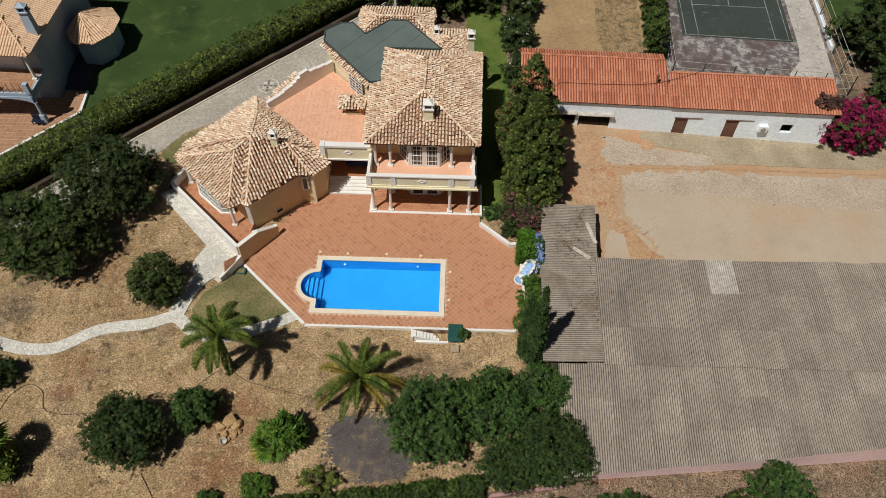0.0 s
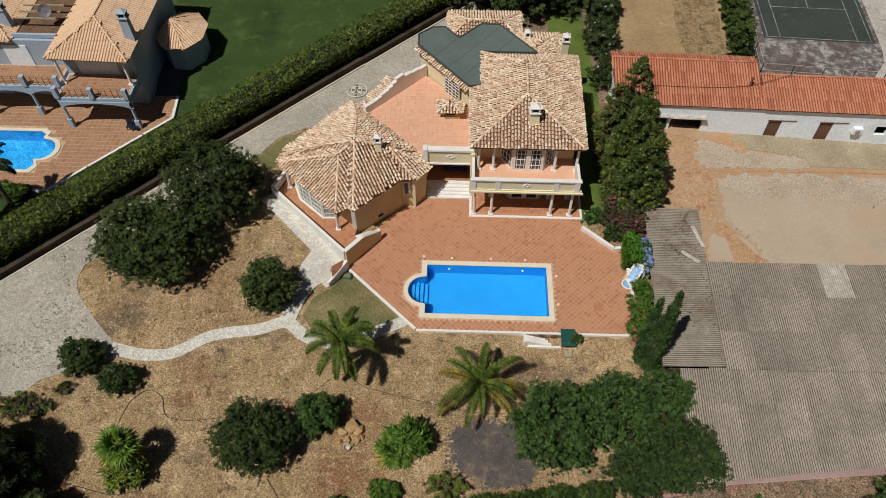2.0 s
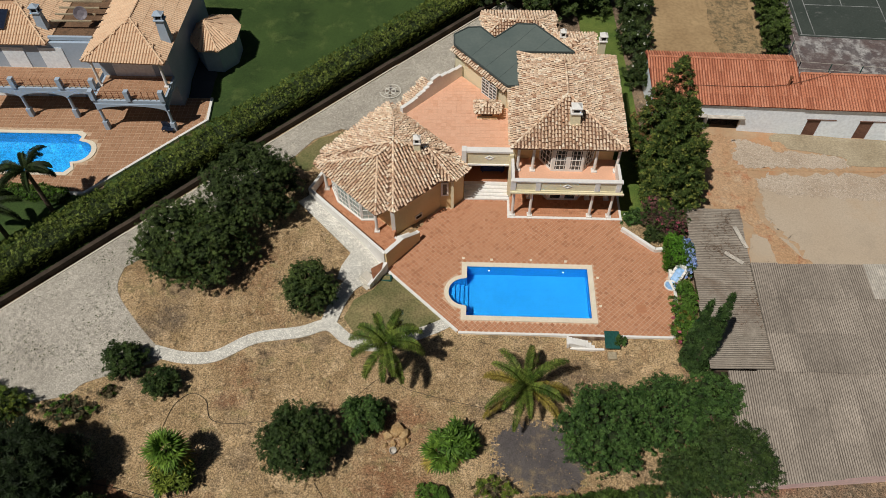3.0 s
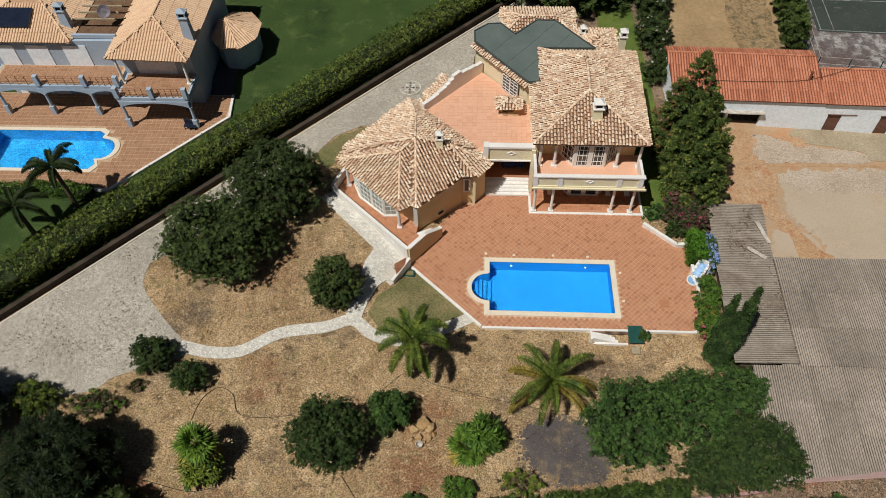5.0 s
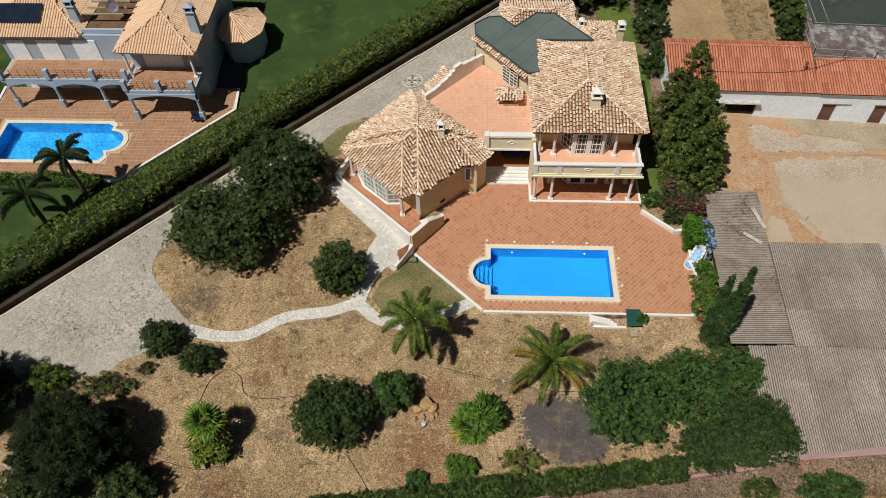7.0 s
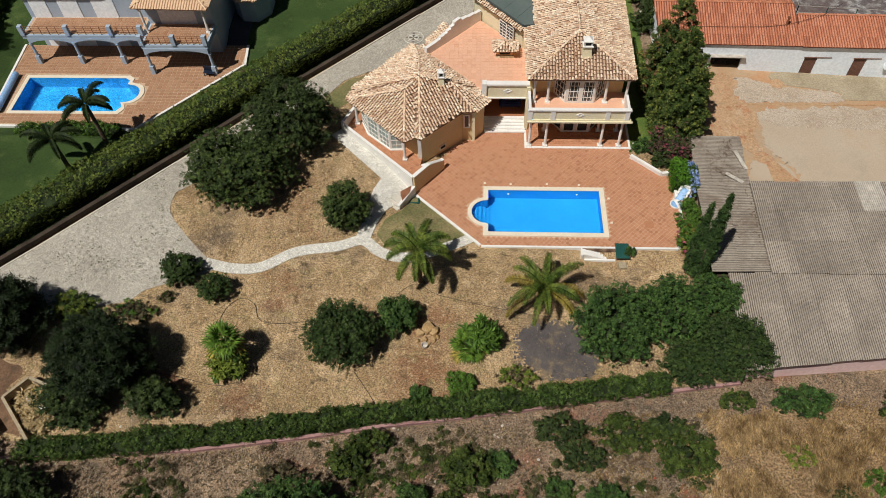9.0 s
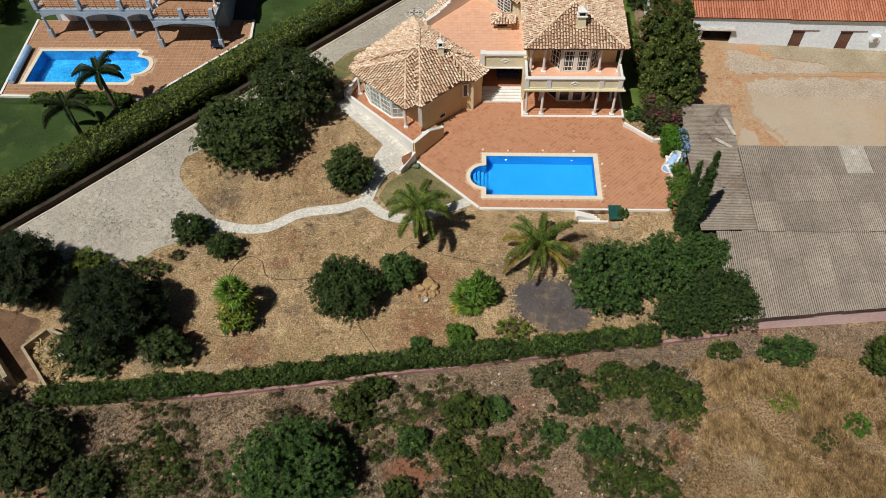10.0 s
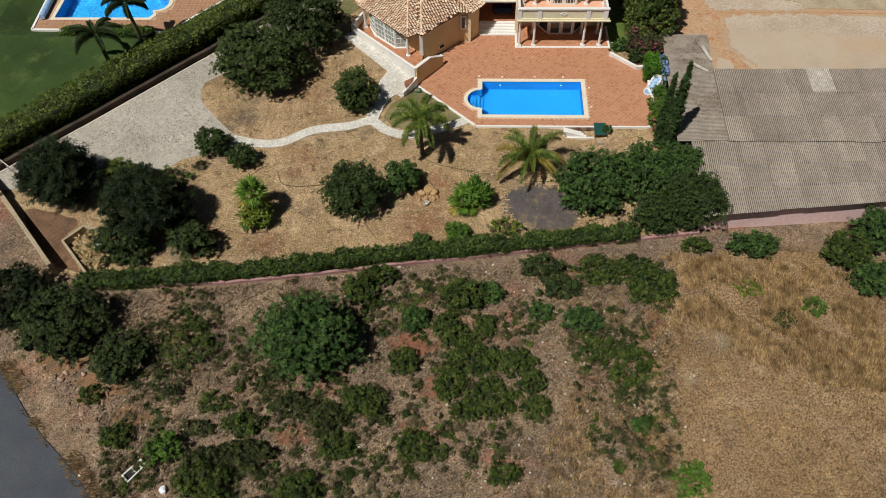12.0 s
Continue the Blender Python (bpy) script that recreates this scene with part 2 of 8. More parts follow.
M["roof_grime_shade_pale"] = surf("pale_sheet_valley", (0.33, 0.30, 0.25), (0.40, 0.36, 0.31), 0.5, 3.0, 0.9, 0.2)
M["asbestos_pale"] = surf("pale_roof_sheet", (0.46, 0.42, 0.36), (0.52, 0.475, 0.41), 0.4, 3.0, 0.8, 0.1)
# pink toned down for the hedge's shade over the boundary wall
M["pink"] = surf("hedge_shaded_pink", (0.30, 0.165, 0.155), (0.46, 0.27, 0.255), 0.5, 4.0, 0.9, 0.2, grain=0.14)
M["pink_pale"] = surf("faded_pink_wash", (0.80, 0.56, 0.54), (0.85, 0.63, 0.60), 0.5, 4.0, 0.9, 0.2, grain=0.08)
M["whitewash"] = surf("stained_whitewash", (0.80, 0.86, 0.91), (0.87, 0.92, 0.95), 0.7, 4.0, 0.85, 0.15, grain=0.1)
M["brown"] = surf("brown_door_paint", (0.13, 0.062, 0.042), (0.17, 0.085, 0.058), 1.0, 6.0, 0.6)
# near-black colour painted in for unlit depth of flues, vents and bay backs
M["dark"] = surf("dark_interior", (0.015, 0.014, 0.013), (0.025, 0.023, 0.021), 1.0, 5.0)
M["stone"] = surf("rubble_stone", (0.13, 0.075, 0.05), (0.40, 0.28, 0.19), 2.0, 8.0, 0.9, 0.5, island=0.5)
M["ochre_rock"] = surf("ochre_rock", (0.36, 0.22, 0.09), (0.48, 0.33, 0.17), 2.0, 8.0, 0.9, 0.5)
M["bark"] = surf("bark", (0.085, 0.06, 0.04), (0.15, 0.11, 0.075), 3.0, 14.0, 0.95, 0.6)
# filling for crowns and hedges, with their inner shade put into its colour
M["shade_core"] = surf("shade_dark_green", (0.012, 0.02, 0.006), (0.028, 0.042, 0.012), 2.0, 9.0, 0.95, 0.6)
M["twig"] = surf("dead_twig", (0.11, 0.06, 0.035), (0.17, 0.10, 0.06), 2.0, 8.0, 0.9, 0)
M["soil"] = surf("dark_soil", (0.05, 0.036, 0.025), (0.085, 0.06, 0.04), 0.8, 6.0, 0.95, 0.5)
M["brownwall"] = surf("dark_low_wall", (0.035, 0.026, 0.019), (0.075, 0.055, 0.04), 0.6, 6.0, 0.95, 0.4)
M["blue_paint"] = surf("pale_blue_lining", (0.22, 0.40, 0.66), (0.30, 0.48, 0.72), 1.0, 6.0, 0.5, 0.0)
M["green_paint"] = surf("dark_green_lid", (0.012, 0.07, 0.058), (0.018, 0.09, 0.075), 1.0, 6.0, 0.5)
M["blue_dark"] = surf("dark_blue_cloth", (0.012, 0.02, 0.07), (0.02, 0.03, 0.10), 1.0, 6.0, 0.8)
M["grey_blue"] = surf("grey_blue_render", (0.36, 0.44, 0.53), (0.41, 0.49, 0.58), 0.8, 6.0, 0.8, 0.1, grain=0.05)
M["brass"] = surf("rusted_metal", (0.20, 0.08, 0.04), (0.28, 0.12, 0.06), 2.0, 8.0, 0.7)
M["hose"] = surf("black_hose", (0.03, 0.025, 0.02), (0.05, 0.04, 0.03), 1.0, 6.0, 0.6)
M["yellow"] = surf("yellow_plastic", (0.75, 0.55, 0.02), (0.82, 0.62, 0.04), 1.0, 6.0, 0.5)
M["solar_frame"] = surf("grey_dish_paint", (0.16, 0.14, 0.16), (0.21, 0.19, 0.21), 1.0, 6.0, 0.5, 0)
M["red"] = surf("red_plastic", (0.5, 0.02, 0.015), (0.58, 0.03, 0.02), 2.0, 6.0, 0.4, 0)
M["straw"] = surf("dry_cuttings", (0.34, 0.25, 0.12), (0.55, 0.42, 0.22), 1.5, 8.0, 0.95, 0.5, grain=0.4)
M["red_earth"] = blotched("bare_red_earth", [(0.22, 0.09, 0.05), (0.27, 0.12, 0.068), (0.19, 0.13, 0.08), (0.15, 0.10, 0.06)], (0.8, 1.2, 2.5), 0.5, 6.0, 0.8, 0.05, 0.35)
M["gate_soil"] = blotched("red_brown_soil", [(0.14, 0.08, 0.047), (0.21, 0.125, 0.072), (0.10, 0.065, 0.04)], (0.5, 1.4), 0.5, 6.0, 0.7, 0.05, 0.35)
M["red_brown"] = blotched("red_brown_ground", [(0.25, 0.12, 0.065), (0.32, 0.17, 0.09), (0.36, 0.25, 0.135), (0.19, 0.12, 0.07)], (0.8, 1.0, 2.5), 0.47, 6.0, 0.8, 0.06, 0.4)
M["orange_earth"] = blotched("orange_brown_earth", [(0.22, 0.12, 0.06), (0.28, 0.155, 0.08), (0.14, 0.10, 0.06), (0.12, 0.085, 0.05)], (0.8, 1.0, 2.5), 0.48, 6.0, 0.8, 0.06, 0.4)
M["bleached"] = surf("bleached_frond", (0.27, 0.22, 0.14), (0.38, 0.32, 0.22), 2.0, 9.0, 0.9, 0)
M["solar"] = surf("dark_solar_glass", (0.012, 0.018, 0.035), (0.018, 0.025, 0.045), 1.0, 5.0, 0.15, 0)

M["leaf_dark"] = leaf_mat("dark_foliage", (0.020, 0.037, 0.010), (0.066, 0.096, 0.025))
M["leaf_olive"] = leaf_mat("olive_foliage", (0.024, 0.046, 0.011), (0.090, 0.128, 0.032))
M["leaf_green"] = leaf_mat("green_foliage", (0.027, 0.065, 0.015), (0.084, 0.152, 0.034))
M["leaf_bright"] = leaf_mat("bright_foliage", (0.05, 0.11, 0.014), (0.11, 0.20, 0.028))
M["leaf_hedge"] = leaf_mat("hedge_foliage", (0.036, 0.070, 0.014), (0.098, 0.150, 0.032))
M["leaf_clipped"] = leaf_mat("clipped_hedge_foliage", (0.058, 0.096, 0.016), (0.185, 0.225, 0.045), island=0.5)
M["leaf_box"] = leaf_mat("box_foliage", (0.065, 0.18, 0.014), (0.13, 0.29, 0.028), island=0.3)
M["leaf_yellow"] = leaf_mat("yellowing_foliage", (0.10, 0.11, 0.02), (0.24, 0.20, 0.04))
M["leaf_brown"] = leaf_mat("dry_twigs", (0.07, 0.06, 0.03), (0.15, 0.12, 0.06))
M["leaf_conifer"] = leaf_mat("conifer_foliage", (0.040, 0.070, 0.015), (0.090, 0.130, 0.028))
M["leaf_spray"] = leaf_mat("conifer_tips", (0.11, 0.145, 0.026), (0.21, 0.22, 0.048))
M["leaf_cypress"] = leaf_mat("cypress_foliage", (0.022, 0.048, 0.012), (0.055, 0.100, 0.024))
M["leaf_scrub"] = leaf_mat("scrub_foliage", (0.026, 0.048, 0.009), (0.092, 0.127, 0.023))
M["leaf_trim"] = leaf_mat("dense_dark_foliage", (0.020, 0.042, 0.010), (0.062, 0.098, 0.024))
M["leaf_thorn"] = leaf_mat("olive_thorn_foliage", (0.022, 0.034, 0.008), (0.075, 0.088, 0.026))
M["leaf_pine"] = leaf_mat("needle_foliage", (0.008, 0.016, 0.005), (0.026, 0.044, 0.013), island=0.5)
M["leaf_ash"] = leaf_mat("grey_dead_twigs", (0.17, 0.128, 0.088), (0.44, 0.345, 0.24), rough=0.9, spec=0.05, island=0.6)
M["leaf_rust"] = leaf_mat("rusty_foliage", (0.09, 0.05, 0.02), (0.20, 0.11, 0.045))
M["leaf_red"] = leaf_mat("russet_foliage", (0.075, 0.04, 0.033), (0.17, 0.095, 0.075))
M["flower_pink"] = leaf_mat("magenta_bracts", (0.12, 0.006, 0.032), (0.40, 0.028, 0.115))
M["flower_rose"] = leaf_mat("rose_blossom", (0.25, 0.05, 0.08), (0.42, 0.12, 0.15))
M["flower_blue"] = leaf_mat("pale_blue_blossom", (0.18, 0.28, 0.55), (0.35, 0.45, 0.72))
M["flower_white"] = leaf_mat("white_blossom", (0.55, 0.55, 0.48), (0.75, 0.75, 0.68))
M["leaf_lime"] = leaf_mat("lime_foliage", (0.08, 0.13, 0.015), (0.19, 0.23, 0.035))
M["palm_green"] = leaf_mat("fan_leaf_green", (0.06, 0.125, 0.015), (0.14, 0.23, 0.03))
M["palm"] = leaf_mat("palm_frond", (0.045, 0.085, 0.013), (0.17, 0.215, 0.038))
M["palm_dark"] = leaf_mat("dark_palm_frond", (0.014, 0.026, 0.008), (0.036, 0.055, 0.014))
M["palm_dry"] = leaf_mat("yellow_frond", (0.16, 0.13, 0.02), (0.32, 0.25, 0.05))
M["hay"] = leaf_mat("field_hay_blades", (0.17, 0.108, 0.048), (0.46, 0.315, 0.15), rough=0.9, spec=0.05, island=0.6)
M["drygrass"] = leaf_mat("dry_grass_blades", (0.17, 0.115, 0.055), (0.47, 0.345, 0.18), rough=0.9, spec=0.1)


def glassy(name, color, rough=0.0, ior=1.33):
    m = bpy.data.materials.new(name)
    m.use_nodes = True
    b = m.node_tree.nodes["Principled BSDF"]
    b.inputs["Base Color"].default_value = (*color, 1)
    b.inputs["Transmission Weight"].default_value = 1.0
    b.inputs["Roughness"].default_value, b.inputs["IOR"].default_value = rough, ior
    return m


M["water"] = glassy("pool_water", (0.86, 0.97, 1.0))
wnode = M["water"].node_tree
wnoise = wnode.nodes.new("ShaderNodeTexNoise")
wnoise.inputs["Scale"].default_value = 2.5
wbump = wnode.nodes.new("ShaderNodeBump")
wbump.inputs["Strength"].default_value, wbump.inputs["Distance"].default_value = 0.15, 0.05
wgeo = wnode.nodes.new("ShaderNodeNewGeometry")
wnode.links.new(wgeo.outputs["Position"], wnoise.inputs["Vector"])
wnode.links.new(wnoise.outputs[0], wbump.inputs["Height"])
wnode.links.new(wbump.outputs[0], wnode.nodes["Principled BSDF"].inputs["Normal"])
M["glass_pale"] = surf("pale_green_glass", (0.30, 0.37, 0.34), (0.38, 0.45, 0.42), 0.6, 3.0, 0.1, 0, spec=0.6)
M["glass"] = surf("window_glass", (0.03, 0.045, 0.05), (0.05, 0.065, 0.07), 0.6, 3.0, 0.08, 0, spec=0.8)


# ---- building helpers ----
def link(name, mesh, material=None, parent=None, label=""):
    if material is not None and not mesh.materials:
        mesh.materials.append(material)
    ob = new(name, mesh)
    if parent is not None:
        ob.parent = parent
    if label:
        ob["label"] = label
    return ob


def part(name, bm, material, parent=None, label=""):
    """One bmesh as one mesh object."""
    bmesh.ops.recalc_face_normals(bm, faces=bm.faces)
    mesh = bpy.data.meshes.new(name)
    bm.to_mesh(mesh)
    bm.free()
    return link(name, mesh, material, parent, label)


def thing(name, at=(0, 0, 0), rz=0.0, label="", category="", group="", kind=""):
    ob = new(name)
    ob.empty_display_size = 0.3
    ob.matrix_basis = pose(*at, 0, 0, rz)
    return tagged(ob, label, category, group, kind)


def raw(name, verts, faces, material, parent=None, label="", smooth=False):
    mesh = bpy.data.meshes.new(name)
    mesh.from_pydata([tuple(v) for v in verts], [], [tuple(f) for f in faces])
    if smooth:
        mesh.polygons.foreach_set("use_smooth", [True] * len(mesh.polygons))
    mesh.update()
    return link(name, mesh, material, parent, label)


def box(bm, x0, y0, z0, x1, y1, z1, m=None, bevel=0.0):
    vs = [bm.verts.new(p) for p in ((x0, y0, z0), (x1, y0, z0), (x1, y1, z0), (x0, y1, z0), (x0, y0, z1), (x1, y0, z1), (x1, y1, z1), (x0, y1, z1))]
    fs = [bm.faces.new([vs[i] for i in f]) for f in ((0, 3, 2, 1), (4, 5, 6, 7), (0, 1, 5, 4), (1, 2, 6, 5), (2, 3, 7, 6), (3, 0, 4, 7))]
    if m is not None:
        bmesh.ops.transform(bm, matrix=m, verts=vs)
    if bevel:
        bmesh.ops.bevel(bm, geom=list({e for f in fs for e in f.edges}), offset=bevel, segments=1, affect="EDGES")
    return bm


def boxed(*a, **k):
    return box(bmesh.new(), *a, **k)


def prism(bm, pts, z0, z1):
    """A polygon in plan drawn up from z0 to z1."""
    lo = [bm.verts.new((x, y, z0)) for x, y in pts]
    hi = [bm.verts.new((x, y, z1)) for x, y in pts]
    n = len(pts)
    bm.faces.new(lo[::-1])
    bm.faces.new(hi)
    for i in range(n):
        bm.faces.new((lo[i], lo[(i + 1) % n], hi[(i + 1) % n], hi[i]))
    return bm


def bar(bm, a, b, half, z0, z1):
    """An upright slab along the line a to b, half its thickness to either side."""
    a, b = Vector(a), Vector(b)
    n = (b - a).normalized()
    n = Vector((-n.y, n.x)) * half
    return prism(bm, [a - n, b - n, b + n, a + n], z0, z1)


def lathe(bm, rings, at=(0, 0, 0), seg=16):
    """A turned body from (radius, height) pairs."""
    loops = []
    for r, z in rings:
        loops.append([bm.verts.new((at[0] + r * math.cos(2 * math.pi * i / seg), at[1] + r * math.sin(2 * math.pi * i / seg), at[2] + z)) for i in range(seg)])
    for a, b in zip(loops, loops[1:]):
        for i in range(seg):
            bm.faces.new((a[i], a[(i + 1) % seg], b[(i + 1) % seg], b[i]))
    bm.faces.new(loops[0][::-1])
    bm.faces.new(loops[-1])
    return bm


def column(name, at, h, parent, r=0.13, square=0.22):
    """A round shaft on a square base with a square capital."""
    bm = bmesh.new()
    x, y, z = at
    box(bm, x - square, y - square, z, x + square, y + square, z + 0.16)
    lathe(bm, [(r * 1.35, 0.16), (r * 1.1, 0.24), (r, 0.34), (r * 0.88, h - 0.3), (r * 1.25, h - 0.2), (r * 1.3, h - 0.14)], at)
    box(bm, x - square, y - square, z + h - 0.14, x + square, y + square, z + h)
    return part(name, bm, M["white"], parent, "white turned column")


# ---- the lie of the land ----
FLAT = [(-0.16, -1.04), (16.02, -1.0), (16.6, 0.9), (17.0, 7.4), (13.5, 10.7), (13.4, 24.0), (3.8, 24.0), (0.1, 13.0), (-2.0, 11.2), (-3.6, 7.9), (-6.0, 4.6)]


NPAVE = [(-46.9, 11.0), (-32.4, 10.6), (-24.0, 19.9), (-24.3, 23.0), (-47.65, 23.0)]


def inside(x, y, poly):
    hit = False
    for (x0, y0), (x1, y1) in zip(poly, poly[1:] + poly[:1]):
        if (y0 > y) != (y1 > y) and x < (x1 - x0) * (y - y0) / (y1 - y0) + x0:
            hit = not hit
    return hit


def away(x, y, poly):
    best = 1e9
    for (x0, y0), (x1, y1) in zip(poly, poly[1:] + poly[:1]):
        dx, dy = x1 - x0, y1 - y0
        k = max(0.0, min(1.0, ((x - x0) * dx + (y - y0) * dy) / (dx * dx + dy * dy)))
        best = min(best, math.hypot(x - x0 - k * dx, y - y0 - k * dy))
    return best


def ground_z(x, y):
    cx, cy = max(-60.0, min(70.0, x)), max(-60.0, min(60.0, y))
    z = -0.025 - 0.0424 * cx + 0.0344 * cy + 7.1e-5 * cx * cx - 1.74e-4 * cx * cy + 2.5e-5 * cy * cy
    z += 0.32 * math.exp(-((cx + 11) ** 2 + (cy - 6) ** 2) / 40)
    if -12 < x < 24 and -8 < y < 32:
        d = 0.0 if inside(x, y, FLAT) else away(x, y, FLAT)
        low = -0.16 if y < 6 else min(z, -0.14)
        k = min(1.0, d / 3.0)
        k = k * k * (3 - 2 * k)
        z = low + (z - low) * k
        z -= 0.75 * math.exp(-((cx - 9.8) ** 2 / 5 + (cy + 2.4) ** 2 / 1.5))
        if inside(x, y, FLAT) and away(x, y, FLAT) > 0.9:
            z = -2.2
    if x < -22 and 9 < y < 25:
        d = 0.0 if inside(x, y, NPAVE) else away(x, y, NPAVE)
        k = min(1.0, d / 3.0)
        z = 1.5 + (z - 1.5) * k
        if inside(x, y, NPAVE) and away(x, y, NPAVE) > 0.6:
            z = -0.8
    return z


def lattice(lo, hi):
    return [lo + i for i in range(int(hi - lo) + 1)]


def sheet(name, poly, material, dz=0.05, label="", category="", kind="structure", step=1.0):
    """A surface that lies on the land, with a shallow edge."""
    bm = bmesh.new()
    bm.faces.new([bm.verts.new((x, y, 0)) for x, y in poly])
    for axis in (0, 1):
        lo, hi = min(p[axis] for p in poly), max(p[axis] for p in poly)
        c = math.ceil(lo / step) * step
        while c < hi:
            co, no = [0, 0, 0], [0, 0, 0]
            co[axis], no[axis] = c, 1
            bmesh.ops.bisect_plane(bm, geom=bm.verts[:] + bm.edges[:] + bm.faces[:], plane_co=co, plane_no=no)
            c += step
    rim = [e for e in bm.edges if len(e.link_faces) == 1]
    ext = bmesh.ops.extrude_edge_only(bm, edges=rim)
    low = {v for v in ext["geom"] if isinstance(v, bmesh.types.BMVert)}
    for v in bm.verts:
        v.co.z = ground_z(v.co.x, v.co.y) + (-0.25 if v in low else dz)
    ob = part(name, bm, material)
    return tagged(ob, label, category, "", kind)


def smooth_line(pts, n=6, closed=False):
    """A rounded line through the points."""
    out, m = [], len(pts)
    for i in range(m if closed else m - 1):
        p = [Vector(pts[(i + k) % m] if closed else pts[max(0, min(m - 1, i + k))]) for k in (-1, 0, 1, 2)]
        for j in range(n):
            t = j / n
            out.append(tuple(0.5 * (2 * p[1] + (p[2] - p[0]) * t + (2 * p[0] - 5 * p[1] + 4 * p[2] - p[3]) * t * t + (3 * p[1] - p[0] - 3 * p[2] + p[3]) * t ** 3)))
    if not closed:
        out.append(tuple(pts[-1]))
    return out


def ribbon(pts, width):
    """The outline of a strip of that width about a line."""
    left, right = [], []
    for i, p in enumerate(pts):
        a, b = Vector(pts[max(0, i - 1)]), Vector(pts[min(len(pts) - 1, i + 1)])
        d = (b - a).normalized()
        n = Vector((-d.y, d.x)) * width / 2
        left.append(tuple(Vector(p) + n))
        right.append(tuple(Vector(p) - n))
    return left + right[::-1]


# ground: fine near the walk, coarse to the horizon
gxs = [-2500, -900, -350, -150, -90] + lattice(-62, 66) + [90, 150, 350, 900, 2500]
gys = [-2500, -900, -350, -150, -90] + lattice(-58, 60) + [90, 150, 350, 900, 2500]
verts = [(x, y, ground_z(x, y) - (0.2 if 5 < x < 15 and -7 < y < 0 else 0.0)) for y in gys for x in gxs]
nx = len(gxs)
faces = [(j * nx + i, j * nx + i + 1, (j + 1) * nx + i + 1, (j + 1) * nx + i) for j in range(len(gys) - 1) for i in range(nx - 1)]
ground = raw("ground", verts, faces, M["field"], smooth=True)
tagged(ground, "brown scrubland earth with dead grass", "ground", "", "structure")

# ---- surfaces laid on the land ----
def ragged(pts, amount, seed):
    rng = random.Random(seed)
    return [(x + rng.uniform(-amount, amount), y + rng.uniform(-amount, amount)) for x, y in pts]


DRIVE_EDGE = [(-52.0, -19.1), (-36.8, -3.4), (-27.5, 6.6), (-17.4, 17.7), (-7.0, 28.7), (4.0, 40.2), (14, 50)]
sheet("garden", [(-41.0, -12.0), (-33.5, -19.3), (-15.5, -18.2), (-6.5, -16.5), (1.3, -15.2), (11.7, -13.4), (18.5, -12.5), (18.5, 4.0), (17.5, 12.0), (13.4, 24), (0, 24), (-8, 30), (-27.5, 6.6), (-36.8, -3.4)],
      M["dry"], 0.03, "straw-coloured dry grass over sandy earth", "dry grass")
sheet("driveway", [(-44.0, -11.0), (-36.8, -3.4), (-27.5, 6.6), (-17.4, 17.7), (-7.0, 28.7), (4.0, 40.2), (6.5, 38.0), (3.0, 33.5), (-1.2, 30.3), (-1.6, 26.5), (-4.5, 24.0), (-7.2, 21.0), (-9.2, 19.4), (-11.5, 19.6), (-13.8, 18.1), (-15.2, 15.9), (-19.0, 11.0), (-25.2, 4.5)]
      + smooth_line([(-26.7, 3.2), (-26.6, 1.0), (-24.2, -1.8), (-22.2, -3.7), (-21.8, -4.6), (-24.0, -5.6), (-26.6, -6.7), (-28.1, -7.9), (-34.0, -9.4)], 4) + [(-40.0, -10.8)],
      M["drive"], 0.07, "pale grey granite setts, worn and patchy", "driveway")
PATH_LINE = smooth_line([(-22.5, -3.9), (-20.2, -4.35), (-17.9, -4.1), (-15.3, -2.5), (-12.0, -1.8), (-10.0, -1.1), (-8.4, -2.2), (-6.4, -2.6), (-4.2, -1.9), (-2.2, -0.9), (-0.9, -0.1)], 5)
sheet("garden_path", ribbon(PATH_LINE, 0.95), M["path"], 0.10, "winding path of pale gravel between thin edges", "path")
sheet("garden_path", ribbon(smooth_line([(-10.0, -0.9), (-9.5, 0.9), (-8.8, 2.4), (-7.9, 3.2)], 5), 1.2), M["path"], 0.105, "short pale gravel path to the steps", "path")
sheet("lawn_patch", [(-7.0, 2.2), (-5.9, 4.3), (-0.6, -0.7), (-2.4, -0.6), (-4.4, -1.5), (-6.4, -2.0), (-8.0, -1.6), (-8.9, -0.4), (-8.3, 1.2)], M["lawn_dry"], 0.07, "patchy green lawn beside the terrace", "lawn")
sheet("lawn_patch", ragged(smooth_line([(-15.2, 15.6), (-13.8, 17.7), (-11.5, 19.2), (-9.4, 19.0), (-11.0, 17.4), (-13.0, 15.2), (-14.0, 14.2)], 5, True), 0.12, 91), M["lawn_dry"], 0.06, "patchy green grass between drive and wing", "lawn", step=0.5)
sheet("cinder_patch", ragged(smooth_line([(2.9, -10.2), (3.4, -8.6), (5.4, -8.2), (7.4, -8.8), (8.6, -10.9), (8.2, -12.4), (6.2, -12.6), (3.8, -12.1)], 14, True), 0.3, 4), M["cinder"], 0.055, "patch of dark grey cinders on the dry ground", "ground")
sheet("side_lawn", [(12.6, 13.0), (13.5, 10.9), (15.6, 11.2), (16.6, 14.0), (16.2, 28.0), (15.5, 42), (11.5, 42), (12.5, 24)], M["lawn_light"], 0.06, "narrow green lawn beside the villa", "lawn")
sheet("yard", [(17.8, 11.0), (19.0, 23.0), (46.0, 22.0), (64.0, 24.0), (64.0, 3.0), (22.0, 3.0), (22.0, 10.0)], M["yard"], 0.05, "orange-beige dirt yard with tyre tracks", "yard")
